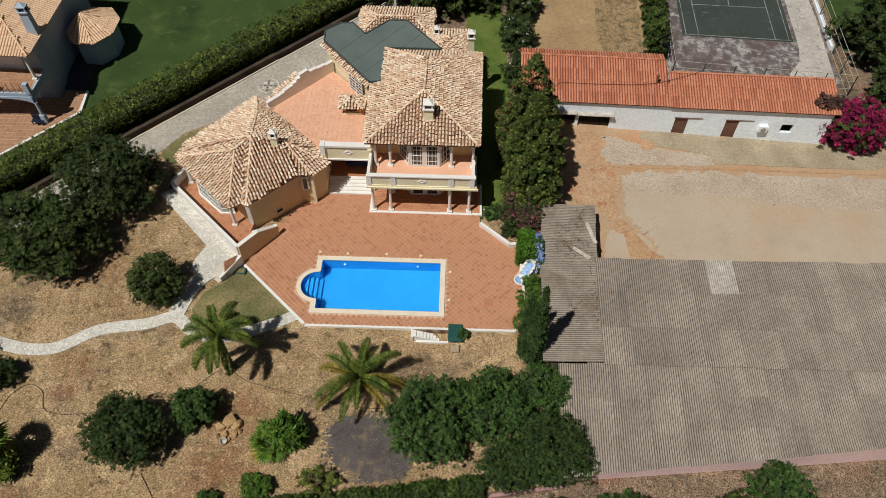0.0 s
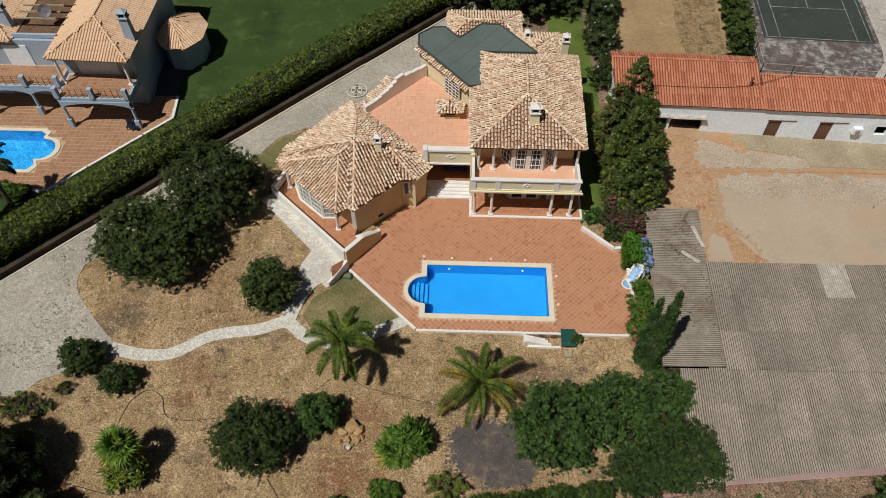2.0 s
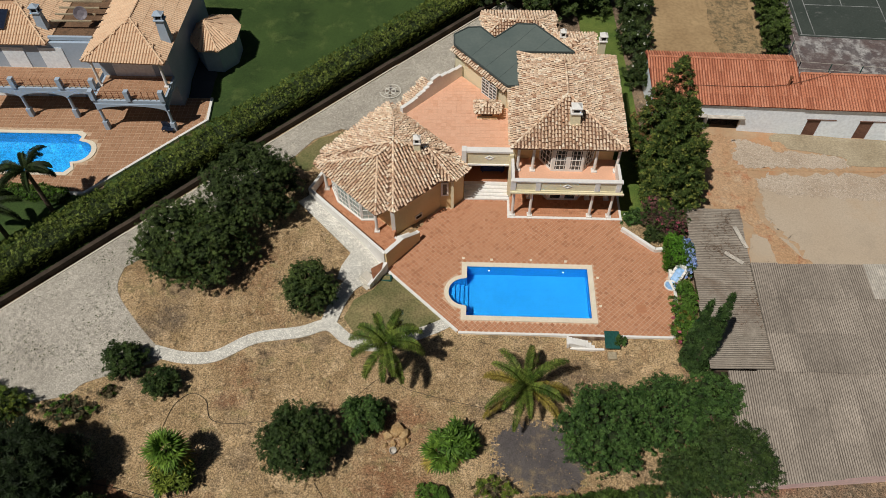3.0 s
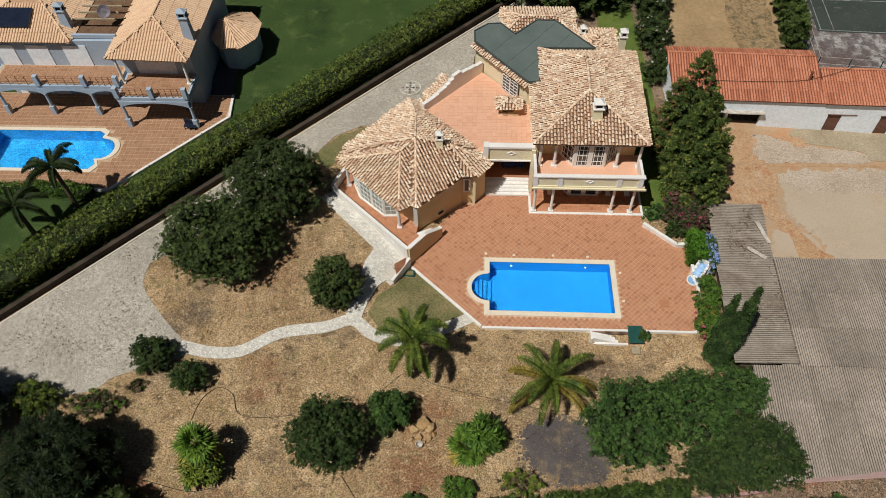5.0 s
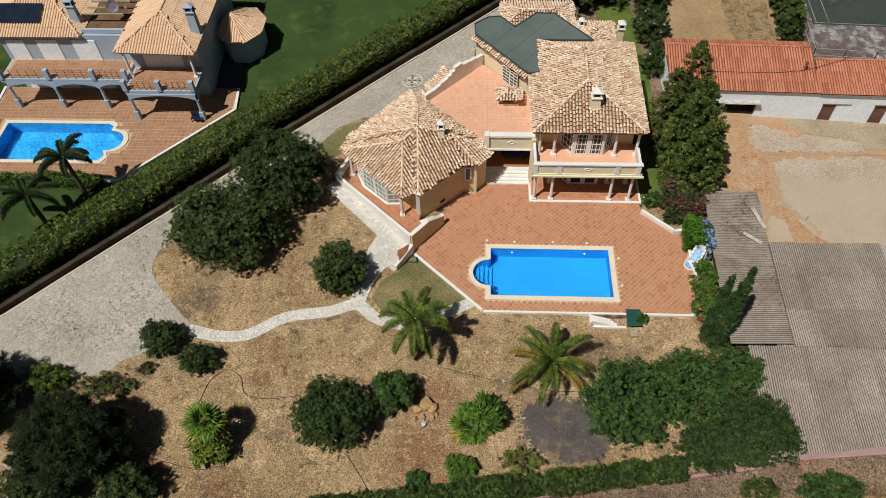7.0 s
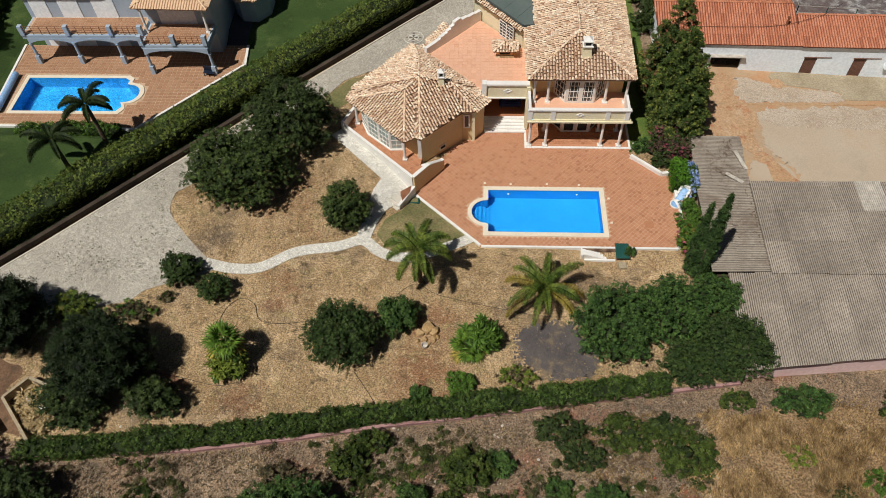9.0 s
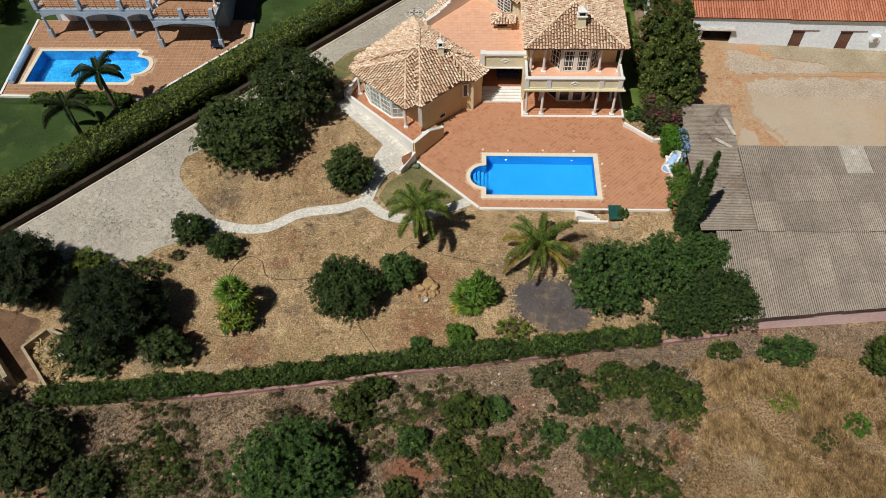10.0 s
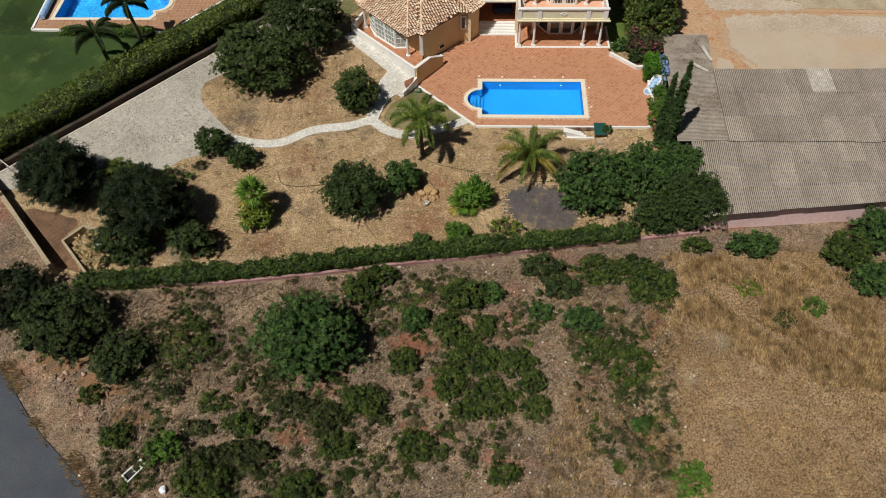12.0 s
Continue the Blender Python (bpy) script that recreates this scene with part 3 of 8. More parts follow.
sheet("yard_gravel", ragged(smooth_line([(30.8, 4.0), (28.3, 8.4), (27.1, 10.0), (26.2, 11.5), (26.3, 13.4), (26.2, 15.4), (29.0, 16.2), (36.0, 16.6), (50.0, 16.6), (63.0, 16.0), (63.0, 3.5)], 20, True), 0.24, 11), M["yard_pale"], 0.075, "pale trodden gravel in the middle of the yard", "yard")
sheet("yard_gravel", ragged(smooth_line([(24.2, 9.2), (25.3, 9.7), (27.4, 9.2), (28.2, 7.6), (29.4, 5.0), (24.0, 4.8)], 9, True), 0.12, 17), M["yard_pale"], 0.075, "pale trodden gravel beside the lean-to", "yard")
sheet("gravel_band", ragged(smooth_line([(26.3, 16.4), (31.8, 16.9), (42.0, 17.3), (62.0, 17.4), (62.0, 13.0), (47.0, 13.4), (41.1, 13.6), (37.2, 14.0), (31.3, 14.2), (27.4, 14.4)], 14, True), 0.35, 15), M["gravel"], 0.081, "loose pale gravel across the yard", "gravel")
sheet("gravel_band", ragged(smooth_line([(24.2, 20.3), (26.0, 20.9), (29.1, 19.9), (34.8, 19.1), (34.7, 17.9), (28.8, 17.6), (24.4, 17.5)], 30, True), 0.16, 18), M["gravel"], 0.081, "loose pale gravel before the barn", "gravel")
sheet("barn_apron", ragged(smooth_line([(29.2, 20.3), (29.3, 21.95), (36.0, 21.8), (51.0, 21.4), (51.0, 18.7), (42.3, 18.4), (36.0, 18.2), (35.0, 18.4), (34.7, 19.3)], 4, True), 0.07, 19), M["concrete_old"], 0.09, "old cracked concrete strip before the barn", "pavement")
sheet("bare_soil", ragged(smooth_line([(20.6, 20.9), (23.0, 21.6), (25.1, 20.5), (24.6, 18.6), (25.7, 16.6), (25.9, 14.6), (25.2, 12.6), (25.9, 10.9), (27.2, 8.9), (28.9, 6.6), (26.6, 6.3), (25.6, 8.8), (24.7, 10.2), (23.6, 12.2), (21.6, 12.6), (19.6, 14.5)], 8, True), 0.3, 23), M["yard_red"], 0.084, "bare reddish soil at the edge of the yard", "soil")
sheet("bare_soil", ragged(smooth_line([(28.4, 20.2), (29.2, 20.9), (29.8, 20.1), (29.1, 19.4)], 6, True), 0.15, 29), M["yard_red"], 0.095, "scraped red soil before the barn", "soil")
sheet("tyre_track", ragged(ribbon(smooth_line([(21.5, 17.0), (26.0, 17.15), (32.0, 17.4), (42.0, 17.75), (63.0, 18.2)], 12), 0.2), 0.07, 12), M["yard_orange"], 0.085, "faint orange tyre track across the yard", "track")
sheet("sand_plot", [(18.5, 28.0), (19.0, 52.0), (32.0, 52.0), (31.2, 36.0), (31.0, 26.0)], M["sand"], 0.06, "bare sandy plot behind the barn", "ground")
sheet("weedy_sand", ragged(smooth_line([(26.5, 30.0), (26.0, 38.0), (27.0, 50.0), (31.0, 51.0), (30.8, 40.0), (30.4, 29.0)], 12, True), 0.4, 16), M["weedy"], 0.08, "sandy ground with dark dead weeds", "ground")
sheet("tennis_surround", [(32.6, 29.5), (33.2, 36.0), (34.5, 60.0), (52.0, 60.0), (50.6, 30.0)], M["court_grey"], 0.08, "flaking grey concrete round the court", "court")
sheet("court_margin", ragged([(46.0, 30.1), (50.2, 30.2), (51.0, 40.0), (51.8, 59.5), (49.0, 59.5), (48.2, 45.0), (47.7, 36.0), (47.2, 33.6), (45.6, 31.6)], 0.12, 31), M["court_pale"], 0.1, "bleached pale concrete along the court", "court")
sheet("tennis_court", [(35.2, 36.9), (36.2, 58.0), (48.5, 58.0), (47.3, 36.9)], M["court"], 0.12, "faded dark green tennis court", "court")
for a, b in (((35.6, 37.2), (36.4, 57.5)), ((37.0, 37.2), (37.6, 57.5)), ((35.4, 37.1), (47.1, 37.1)), ((46.9, 37.2), (48.0, 57.5)), ((37.2, 42.5), (45.6, 42.7)), ((45.4, 37.2), (46.4, 57.5)), ((41.4, 42.5), (41.8, 48))):
    sheet("court_line", ribbon([a, b], 0.10), M["line"], 0.14, "worn white court line", "line")
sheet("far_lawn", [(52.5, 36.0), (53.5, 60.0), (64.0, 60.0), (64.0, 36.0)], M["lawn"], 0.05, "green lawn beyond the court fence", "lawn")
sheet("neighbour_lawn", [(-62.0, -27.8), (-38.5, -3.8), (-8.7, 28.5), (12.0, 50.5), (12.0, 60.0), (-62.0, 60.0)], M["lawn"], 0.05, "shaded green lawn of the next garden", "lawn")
# dark sheet laid on the lawn as the neighbouring house's cast shadow
sheet("neighbour_house_shadow", [(-26.5, 23.1), (-24.5, 23.1), (-24.3, 26.0), (-26.5, 31.0)], M["asphalt"], 0.08, "dark strip painted as the neighbouring house's shadow", "pavement")
sheet("road", ribbon(smooth_line([(-47.5, -19.0), (-41.8, -25.2), (-37.4, -29.7), (-33.1, -34.2), (-27.9, -38.8), (-24.0, -46.0), (-22.0, -58.0)], 5), 6.4), M["asphalt"], 0.07, "smooth grey asphalt lane", "road")

# ---- roofs ----
def roof_face(pts, w=0.21, l=0.36, seed=0, lift=0.0, lip=0.085):
    """Barrel tiles laid in rows up one slope: their corners and faces."""
    pts = [Vector(p) for p in pts]
    n = Vector((0, 0, 0))
    for a, b in zip(pts, pts[1:] + pts[:1]):
        n += a.cross(b)
    n.normalize()
    if n.z < 0:
        n = -n
    u = Vector((0, 0, 1)).cross(n).normalized()
    s = n.cross(u).normalized()
    if s.z < 0:
        s = -s
    o = pts[0]
    flat = [((p - o).dot(u), (p - o).dot(s)) for p in pts]
    lo_u, hi_u = min(p[0] for p in flat), max(p[0] for p in flat)
    lo_s, hi_s = min(p[1] for p in flat), max(p[1] for p in flat)
    rng = random.Random(seed)
    V, Fc = [], []
    x = lo_u + w / 2
    while x < hi_u:
        y = lo_s - 0.04
        first = l < 0.5
        while y < hi_s:
            if inside(x, y + l * 0.5, flat):
                j = rng.uniform(-0.025, 0.025) if l < 0.5 else 0.0
                turn, slip = (rng.uniform(-0.05, 0.05), rng.uniform(-0.035, 0.035)) if l < 0.5 else (0.0, 0.0)
                for k, (dy, r, up) in enumerate(((-0.03, w * 0.41, lip), (l * 1.02, w * (0.25 if l < 0.5 else 0.35), 0.0))):
                    for i in range(5):
                        a = math.pi * i / 4
                        V.append(o + u * (x + j + turn * dy - r * math.cos(a)) + s * (y + slip + dy) + n * (lift + up + r * 0.85 * math.sin(a)))
                b = len(V) - 10
                Fc += [(b + i, b + i + 1, b + 6 + i, b + 5 + i) for i in range(4)]
            y += l * (rng.uniform(0.5, 1.0) if first else 1.0)
            first = False
        x += w
    return V, Fc


def joined(name, lots, material, parent, label=""):
    V, Fc = [], []
    for v, f in lots:
        b = len(V)
        V += v
        Fc += [tuple(i + b for i in q) for q in f]
    ob = raw(name, V, Fc, material, parent, label)
    return tagged(ob, kind="stuff")


def caps(a, b, r=0.12, step=0.34):
    """A row of ridge tiles along a hip or ridge."""
    a, b = Vector(a), Vector(b)
    d = b - a
    n = max(1, int(d.length / step))
    d.normalize()
    side = d.cross(Vector((0, 0, 1))).normalized()
    up = side.cross(d).normalized()
    V, Fc = [], []
    for i in range(n):
        for dy, rr in ((0, r), (step * 1.08, r * 0.8)):
            for k in range(5):
                t = math.pi * k / 4
                V.append(a + d * (i * step + dy) - side * rr * math.cos(t) + up * (0.05 + rr * math.sin(t)))
        q = len(V) - 10
        Fc += [(q + k, q + k + 1, q + 6 + k, q + 5 + k) for k in range(4)]
    return V, Fc


def roof(parent, slopes, hips, tile="roof", w=0.27, l=0.36, name="roof", thick=0.12, cap_r=0.12, label="clay barrel-tiled roof", lip=0.125, bed="roof_bed"):
    """A roof: a slab per slope, its tiles and its ridge caps."""
    bm = bmesh.new()
    for s in slopes:
        hi = [bm.verts.new(p) for p in s]
        lo = [bm.verts.new((p[0], p[1], p[2] - thick)) for p in s]
        bm.faces.new(hi)
        bm.faces.new(lo[::-1])
        for i in range(len(s)):
            k = (i + 1) % len(s)
            bm.faces.new((hi[i], lo[i], lo[k], hi[k]))
    bmesh.ops.remove_doubles(bm, verts=bm.verts, dist=0.002)
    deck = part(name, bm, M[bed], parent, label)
    joined("roof_tiles", [roof_face(s, w, l, i, 0.0, lip) for i, s in enumerate(slopes)], M[tile], deck)
    if hips:
        joined("ridge_tiles", [caps(a, b, cap_r) for a, b in hips], M[tile], deck)
    return deck


def window_wall(parent, p, q, z0, z1, cols, rows, name="window", bar_w=0.045, frame="white", posts=0.07, glass="glass"):
    """A glazed frame along p to q: outer frame and glazing bars in one lattice, and a pane."""
    p, q = Vector(p), Vector(q)
    d = q - p
    L = d.length
    m = Matrix.Translation((p.x, p.y, 0)) @ Matrix.Rotation(math.atan2(d.y, d.x), 4, "Z")
    xs, zs = [0.0, posts], [z0, z0 + posts]
    for k in range(1, cols):
        xs += [L * k / cols - bar_w / 2, L * k / cols + bar_w / 2]
    for k in range(1, rows):
        zs += [z0 + (z1 - z0) * k / rows - bar_w / 2, z0 + (z1 - z0) * k / rows + bar_w / 2]
    xs, zs = xs + [L - posts, L], zs + [z1 - posts, z1]
    bm = bmesh.new()
    for i, (x0, x1) in enumerate(zip(xs, xs[1:])):
        for k, (a, b) in enumerate(zip(zs, zs[1:])):
            if i % 2 == 0 or k % 2 == 0:
                box(bm, x0, -0.05, a, x1, 0.05, b, m)
    bmesh.ops.remove_doubles(bm, verts=bm.verts, dist=0.001)
    win = part(name, bm, M[frame], parent, "white framed glazing" if frame == "white" else "")
    bm = bmesh.new()
    box(bm, posts * 0.5, -0.012, z0 + posts * 0.5, L - posts * 0.5, 0.012, z1 - posts * 0.5, m)
    part("pane", bm, M[glass], win, "dark glass" if glass == "glass" else "pale green glass")
    return win


def diamond(parent, x, y, z, size, yaw=0.0, sx=1.0):
    """A small raised lozenge ornament on a wall."""
    bm = bmesh.new()
    m = pose(x, y, z, 0, 0, yaw)
    ring = []
    for k in (1.0, 0.55):
        ring.append([[bm.verts.new(m @ Vector((c[0] * size * sx * k, d, c[1] * size * k))) for c in ((1, 0), (0, 1), (-1, 0), (0, -1))] for d in (0.0, -0.06)])
    for i in range(4):
        k = (i + 1) % 4
        bm.faces.new((ring[0][1][i], ring[0][1][k], ring[1][1][k], ring[1][1][i]))
        bm.faces.new((ring[0][0][i], ring[0][0][k], ring[0][1][k], ring[0][1][i]))
        bm.faces.new((ring[1][0][i], ring[1][0][k], ring[1][1][k], ring[1][1][i]))
    return part("ornament", bm, M["white"], parent, "white lozenge ornament")


def chimney(parent, x, y, z0, h, w=0.42, d=0.34, cap="white", body="cream_pale"):
    """A tapered stack with a vented cap and a small pyramid roof."""
    bm = bmesh.new()
    lo = [bm.verts.new((x + sx * w * 0.75, y + sy * d * 0.75, z0)) for sx, sy in ((-1, -1), (1, -1), (1, 1), (-1, 1))]
    hi = [bm.verts.new((x + sx * w * 0.55, y + sy * d * 0.55, z0 + h)) for sx, sy in ((-1, -1), (1, -1), (1, 1), (-1, 1))]
    bm.faces.new(lo[::-1])
    bm.faces.new(hi)
    for i in range(4):
        bm.faces.new((lo[i], lo[(i + 1) % 4], hi[(i + 1) % 4], hi[i]))
    stack = part("chimney", bm, M[body], parent, "chimney stack with vented cap")
    top = z0 + h
    bm = bmesh.new()
    box(bm, x - w * 0.75, y - d * 0.8, top, x + w * 0.75, y + d * 0.8, top + 0.09)
    for sx in (-1, 1):
        for sy in (-1, 1):
            box(bm, x + sx * w * 0.5 - 0.06, y + sy * d * 0.5 - 0.06, top + 0.09, x + sx * w * 0.5 + 0.06, y + sy * d * 0.5 + 0.06, top + 0.5)
    box(bm, x - w * 0.7, y - d * 0.75, top + 0.5, x + w * 0.7, y + d * 0.75, top + 0.58)
    base = [bm.verts.new((x + sx * w * 0.62, y + sy * d * 0.66, top + 0.58)) for sx, sy in ((-1, -1), (1, -1), (1, 1), (-1, 1))]
    tip = bm.verts.new((x, y, top + 0.9))
    for i in range(4):
        bm.faces.new((base[i], base[(i + 1) % 4], tip))
    cap_ob = part("cap", bm, M[cap], stack)
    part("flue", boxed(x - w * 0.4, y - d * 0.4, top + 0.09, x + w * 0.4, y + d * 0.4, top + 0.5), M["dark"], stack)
    return stack


# ---- the terrace and the pool ----
TERRACE = [(-0.16, -1.04), (16.02, -1.0), (16.6, 0.9), (16.75, 3.2), (16.5, 4.4), (16.65, 7.2), (15.75, 7.1), (13.35, 9.3), (13.2, 10.6), (13.2, 13.4), (0.0, 13.4), (-0.05, 12.45), (-0.95, 11.45), (-2.05, 11.3), (-4.75, 8.8), (-3.6, 7.75), (-6.1, 4.7)]
POOL = (0.42, 0.42, 10.08, 5.1)     # water: x0, y0, x1, y1
CP = 0.42


def bow(r, n=14):
    """The round end with the steps."""
    return [(POOL[0] - 0.15 - r * math.sin(math.pi * i / n), 2.62 + r * math.cos(math.pi * i / n)) for i in range(n + 1)]


water_line = [(POOL[0], POOL[1]), (POOL[2], POOL[1]), (POOL[2], POOL[3]), (POOL[0], POOL[3]), (POOL[0], 3.98)] + bow(1.28) + [(POOL[0], 1.26)]
rim_line = [(0, 0), (10.5, 0), (10.5, 5.52), (0, 5.52), (0, 4.2)] + bow(1.62) + [(0, 1.04)]


def slab_with_hole(name, outer, hole, z0, z1, material, parent=None):
    """A flat slab with an opening through it."""
    bm = bmesh.new()
    es = []
    for loop in (outer, hole):
        vs = [bm.verts.new((x, y, z1)) for x, y in loop]
        es += [bm.edges.new((vs[i], vs[(i + 1) % len(vs)])) for i in range(len(vs))]
    fill = bmesh.ops.triangle_fill(bm, edges=es, use_beauty=True)
    ext = bmesh.ops.extrude_face_region(bm, geom=bm.faces[:])
    for v in ext["geom"]:
        if isinstance(v, bmesh.types.BMVert):
            v.co.z = z0
    return part(name, bm, material, parent)


terrace = slab_with_hole("terrace", TERRACE, water_line, -0.9, -0.025, M["grout"])
tagged(terrace, "terrace of diagonal terracotta pavers round the pool", "terrace", "", "structure")

pool = thing("swimming_pool", (0, 0, 0), 0, "blue rectangular swimming pool with a rounded step end", "pool")
slab_with_hole("coping", rim_line, water_line, -0.02, 0.06, M["coping"], pool)
bm = bmesh.new()
mid_pool = Vector((5.0, 2.76))
basin_line = [(5.0 + (x - 5.0) * 0.9965, 2.76 + (y - 2.76) * 0.992) for x, y in water_line]
hi = [bm.verts.new((x, y, 0.045)) for x, y in basin_line]
lo = [bm.verts.new((x, y, -1.5)) for x, y in basin_line]
for i in range(len(hi)):
    k = (i + 1) % len(hi)
    bm.faces.new((hi[i], hi[k], lo[k], lo[i]))
bm.faces.new(lo)
part("basin", bm, M["pool"], pool, "bright blue tiled basin")
for i, (x0, z) in enumerate(((-0.86, -0.35), (-0.5, -0.58), (-0.15, -0.82), (0.2, -1.06), (0.55, -1.28))):
    edge = 1.2 * math.sqrt(max(0.05, 1 - ((x0 - 0.27) / 1.35) ** 2)) if x0 < 0.27 else 1.2
    part("step", boxed(x0 - 0.36, 2.62 - edge, -1.5, x0, 2.62 + edge, z), M["pool"], pool)
bm = bmesh.new()
bm.faces.new([bm.verts.new((x, y, -0.12)) for x, y in water_line])
water = part("water", bm, M["water"], pool, "clear blue water")
water.visible_shadow = False
for x, y in ((2.2, 5.08), (8.2, 5.08)):
    part("pool_light", lathe(bmesh.new(), [(0.09, -0.03), (0.09, 0.0), (0.07, 0.03)], (x, y - 0.05, -0.5), 10), M["white"], pool)
for x, y in ((0.1, 5.95), (2.4, 5.85), (5.6, 5.9), (8.4, 5.85), (10.85, 4.3), (10.85, 1.6)):
    lid = part("skimmer_lid", boxed(x - 0.1, y - 0.1, -0.01, x + 0.1, y + 0.1, 0.025), M["coping"])
    tagged(lid, "small square cream skimmer lid set in the pavers", "lid", "skimmer lids")
drain_cover = part("drain_cover", boxed(13.6, 1.1, -0.02, 14.35, 1.8, 0.02), M["terrace_single"])
tagged(drain_cover, "square tiled inspection cover in the terrace", "cover")

# white kerbs round the terrace
def kerb(a, b, z0, z1, half=0.11, label="white painted kerb at the terrace edge", name="kerb", mat="white", cat="kerb"):
    return tagged(part(name, bar(bmesh.new(), a, b, half, z0, z1), M[mat]), label, cat, "", "structure")


kerb((-0.16, -1.1), (16.02, -1.06), -0.95, 0.035, 0.085)
kerb((-0.22, -1.0), (-6.1, 4.6), -0.6, 0.035)
for a, b in zip([(16.1, -1.0), (16.65, 0.9), (16.8, 3.2)], [(16.65, 0.9), (16.8, 3.2), (16.5, 4.2)]):
    kerb(a, b, -0.9, 0.10, 0.12)
for a, b in (((16.62, 4.5), (16.75, 7.25)), ((16.75, 7.25), (15.75, 7.1)), ((15.75, 7.1), (13.3, 9.3))):
    kerb(a, b, -0.6, 0.36, 0.13, "low white garden wall beside the terrace", "garden_wall", "white", "wall")

# ---- the villa ----
villa = thing("villa", (4.2, 14, 0), 0, "cream two-storey villa with clay-tiled roofs and white columns", "house")
villa.matrix_basis = Matrix()
# main block
part("wall", boxed(4.25, 13.9, -0.3, 12.4, 23.2, 6.6), M["cream"], villa)
part("wall", boxed(3.95, 12.95, -0.3, 4.25, 23.0, 6.5), M["cream"], villa)
part("porch_floor", boxed(3.75, 10.35, -0.3, 13.45, 13.9, 0.06), M["white"], villa, "white-edged porch step")
part("porch_paving", boxed(3.95, 10.58, 0.05, 13.25, 13.9, 0.075), M["terrace_single"], villa, "terracotta porch paving")
slab = part("balcony", boxed(3.85, 10.25, 3.28, 12.85, 13.95, 3.62), M["cream_pale"], villa, "balcony slab")
part("balcony_paving", boxed(4.1, 10.5, 3.62, 12.6, 13.9, 3.66), M["salmon"], slab, "salmon tiled balcony floor")
part("cornice", boxed(3.75, 10.12, 3.34, 12.98, 10.25, 3.5), M["cream_pale"], slab)
part("parapet_panel", boxed(4.2, 10.33, 3.62, 12.5, 10.45, 4.62), M["cream_pale"], slab, "pale cream parapet panel")
for x in (4.0, 6.0, 10.75, 12.45):
    part("pier", boxed(x - 0.2, 10.25, 3.62, x + 0.2, 10.53, 4.66), M["white"], slab)
part("top_rail", boxed(3.85, 10.2, 4.64, 12.75, 10.56, 4.76), M["white"], slab)
part("side_parapet", boxed(12.42, 10.5, 3.62, 12.65, 12.35, 4.74), M["white"], slab)
part("side_parapet", boxed(3.85, 10.5, 3.62, 4.08, 12.95, 4.74), M["white"], slab)
diamond(slab, 8.35, 10.33, 4.15, 0.22, 0, 1.6)
for x in (4.15, 5.62, 10.65, 12.3):
    column("column", (x, 10.7, 0.06), 3.22, villa)
for x in (5.62, 10.65, 12.3):
    column("column", (x, 12.7, 0.06), 3.22, villa)
for x in (4.4, 5.62, 10.7, 12.5):
    column("column", (x, 12.55, 3.64), 2.85, villa)
part("eave_beam", boxed(4.2, 12.35, 6.35, 12.6, 12.75, 6.6), M["white"], villa)
part("ceiling", boxed(4.2, 12.4, 6.5, 12.6, 14.0, 6.58), M["ochre"], villa)
BAY = [(6.25, 13.88), (7.22, 12.5), (8.47, 12.5), (9.72, 12.5), (10.75, 13.88)]
for z0, z1 in ((3.66, 6.2), (0.08, 2.7)):
    for i, (p, q) in enumerate(zip(BAY, BAY[1:])):
        window_wall(villa, p, q, z0, z1, 4 if z0 > 1 else 1, 4 if z0 > 1 else 1, "window" if z0 > 1 else "patio_door", 0.045, posts=0.2)
    part("bay_top", prism(bmesh.new(), [(6.15, 13.88), (7.15, 12.4), (9.8, 12.4), (10.85, 13.88)], z1, z1 + 0.14), M["white"], villa)
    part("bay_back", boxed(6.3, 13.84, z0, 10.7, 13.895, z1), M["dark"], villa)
RS = [(3.65, 11.95, 6.67), (12.93, 11.95, 6.67), (13.1, 23.8, 6.67), (3.6, 23.8, 6.67)]
AS, AN = (8.3, 16.65, 8.36), (8.35, 20.7, 8.36)
roof(villa, [(RS[0], RS[1], AS), (RS[1], RS[2], AN, AS), (RS[2], (4.5, 23.8, 6.7), AN), ((4.5, 23.8, 7.0), (4.45, 19.2, 7.0), (3.6, 19.2, 6.67), RS[0], AS, AN)],
     [(RS[0], AS), (RS[1], AS), (RS[2], AN), ((4.5, 23.75, 7.0), AN), (AS, AN)])
chimney(villa, 8.75, 14.3, 7.0, 1.55, 0.62, 0.55)
# grey flat-roofed block behind
FLATROOF = [(-1.26, 26.2), (-1.2, 24.7), (3.47, 19.1), (4.45, 19.2), (4.45, 23.85), (9.5, 23.83), (6.2, 27.9), (4.5, 27.95), (2.46, 25.76), (1.15, 27.4), (0.0, 27.3)]
mid = Vector((2.8, 24.0))
block = [tuple(mid + (Vector(p) - mid) * 0.972) for p in FLATROOF]
# paler cream than the other walls, to put the sunlight into the paint
part("wall", prism(bmesh.new(), block, 0.0, 6.86), M["cream_pale"], villa)
top = part("flat_roof", prism(bmesh.new(), FLATROOF, 6.84, 7.0), M["flatroof"], villa, "grey membrane flat roof")
for a, b in zip(FLATROOF, FLATROOF[1:] + FLATROOF[:1]):
    part("edging", bar(bmesh.new(), a, b, 0.055, 6.9, 7.08), M["edge_dark"], top, "dark metal roof edging")
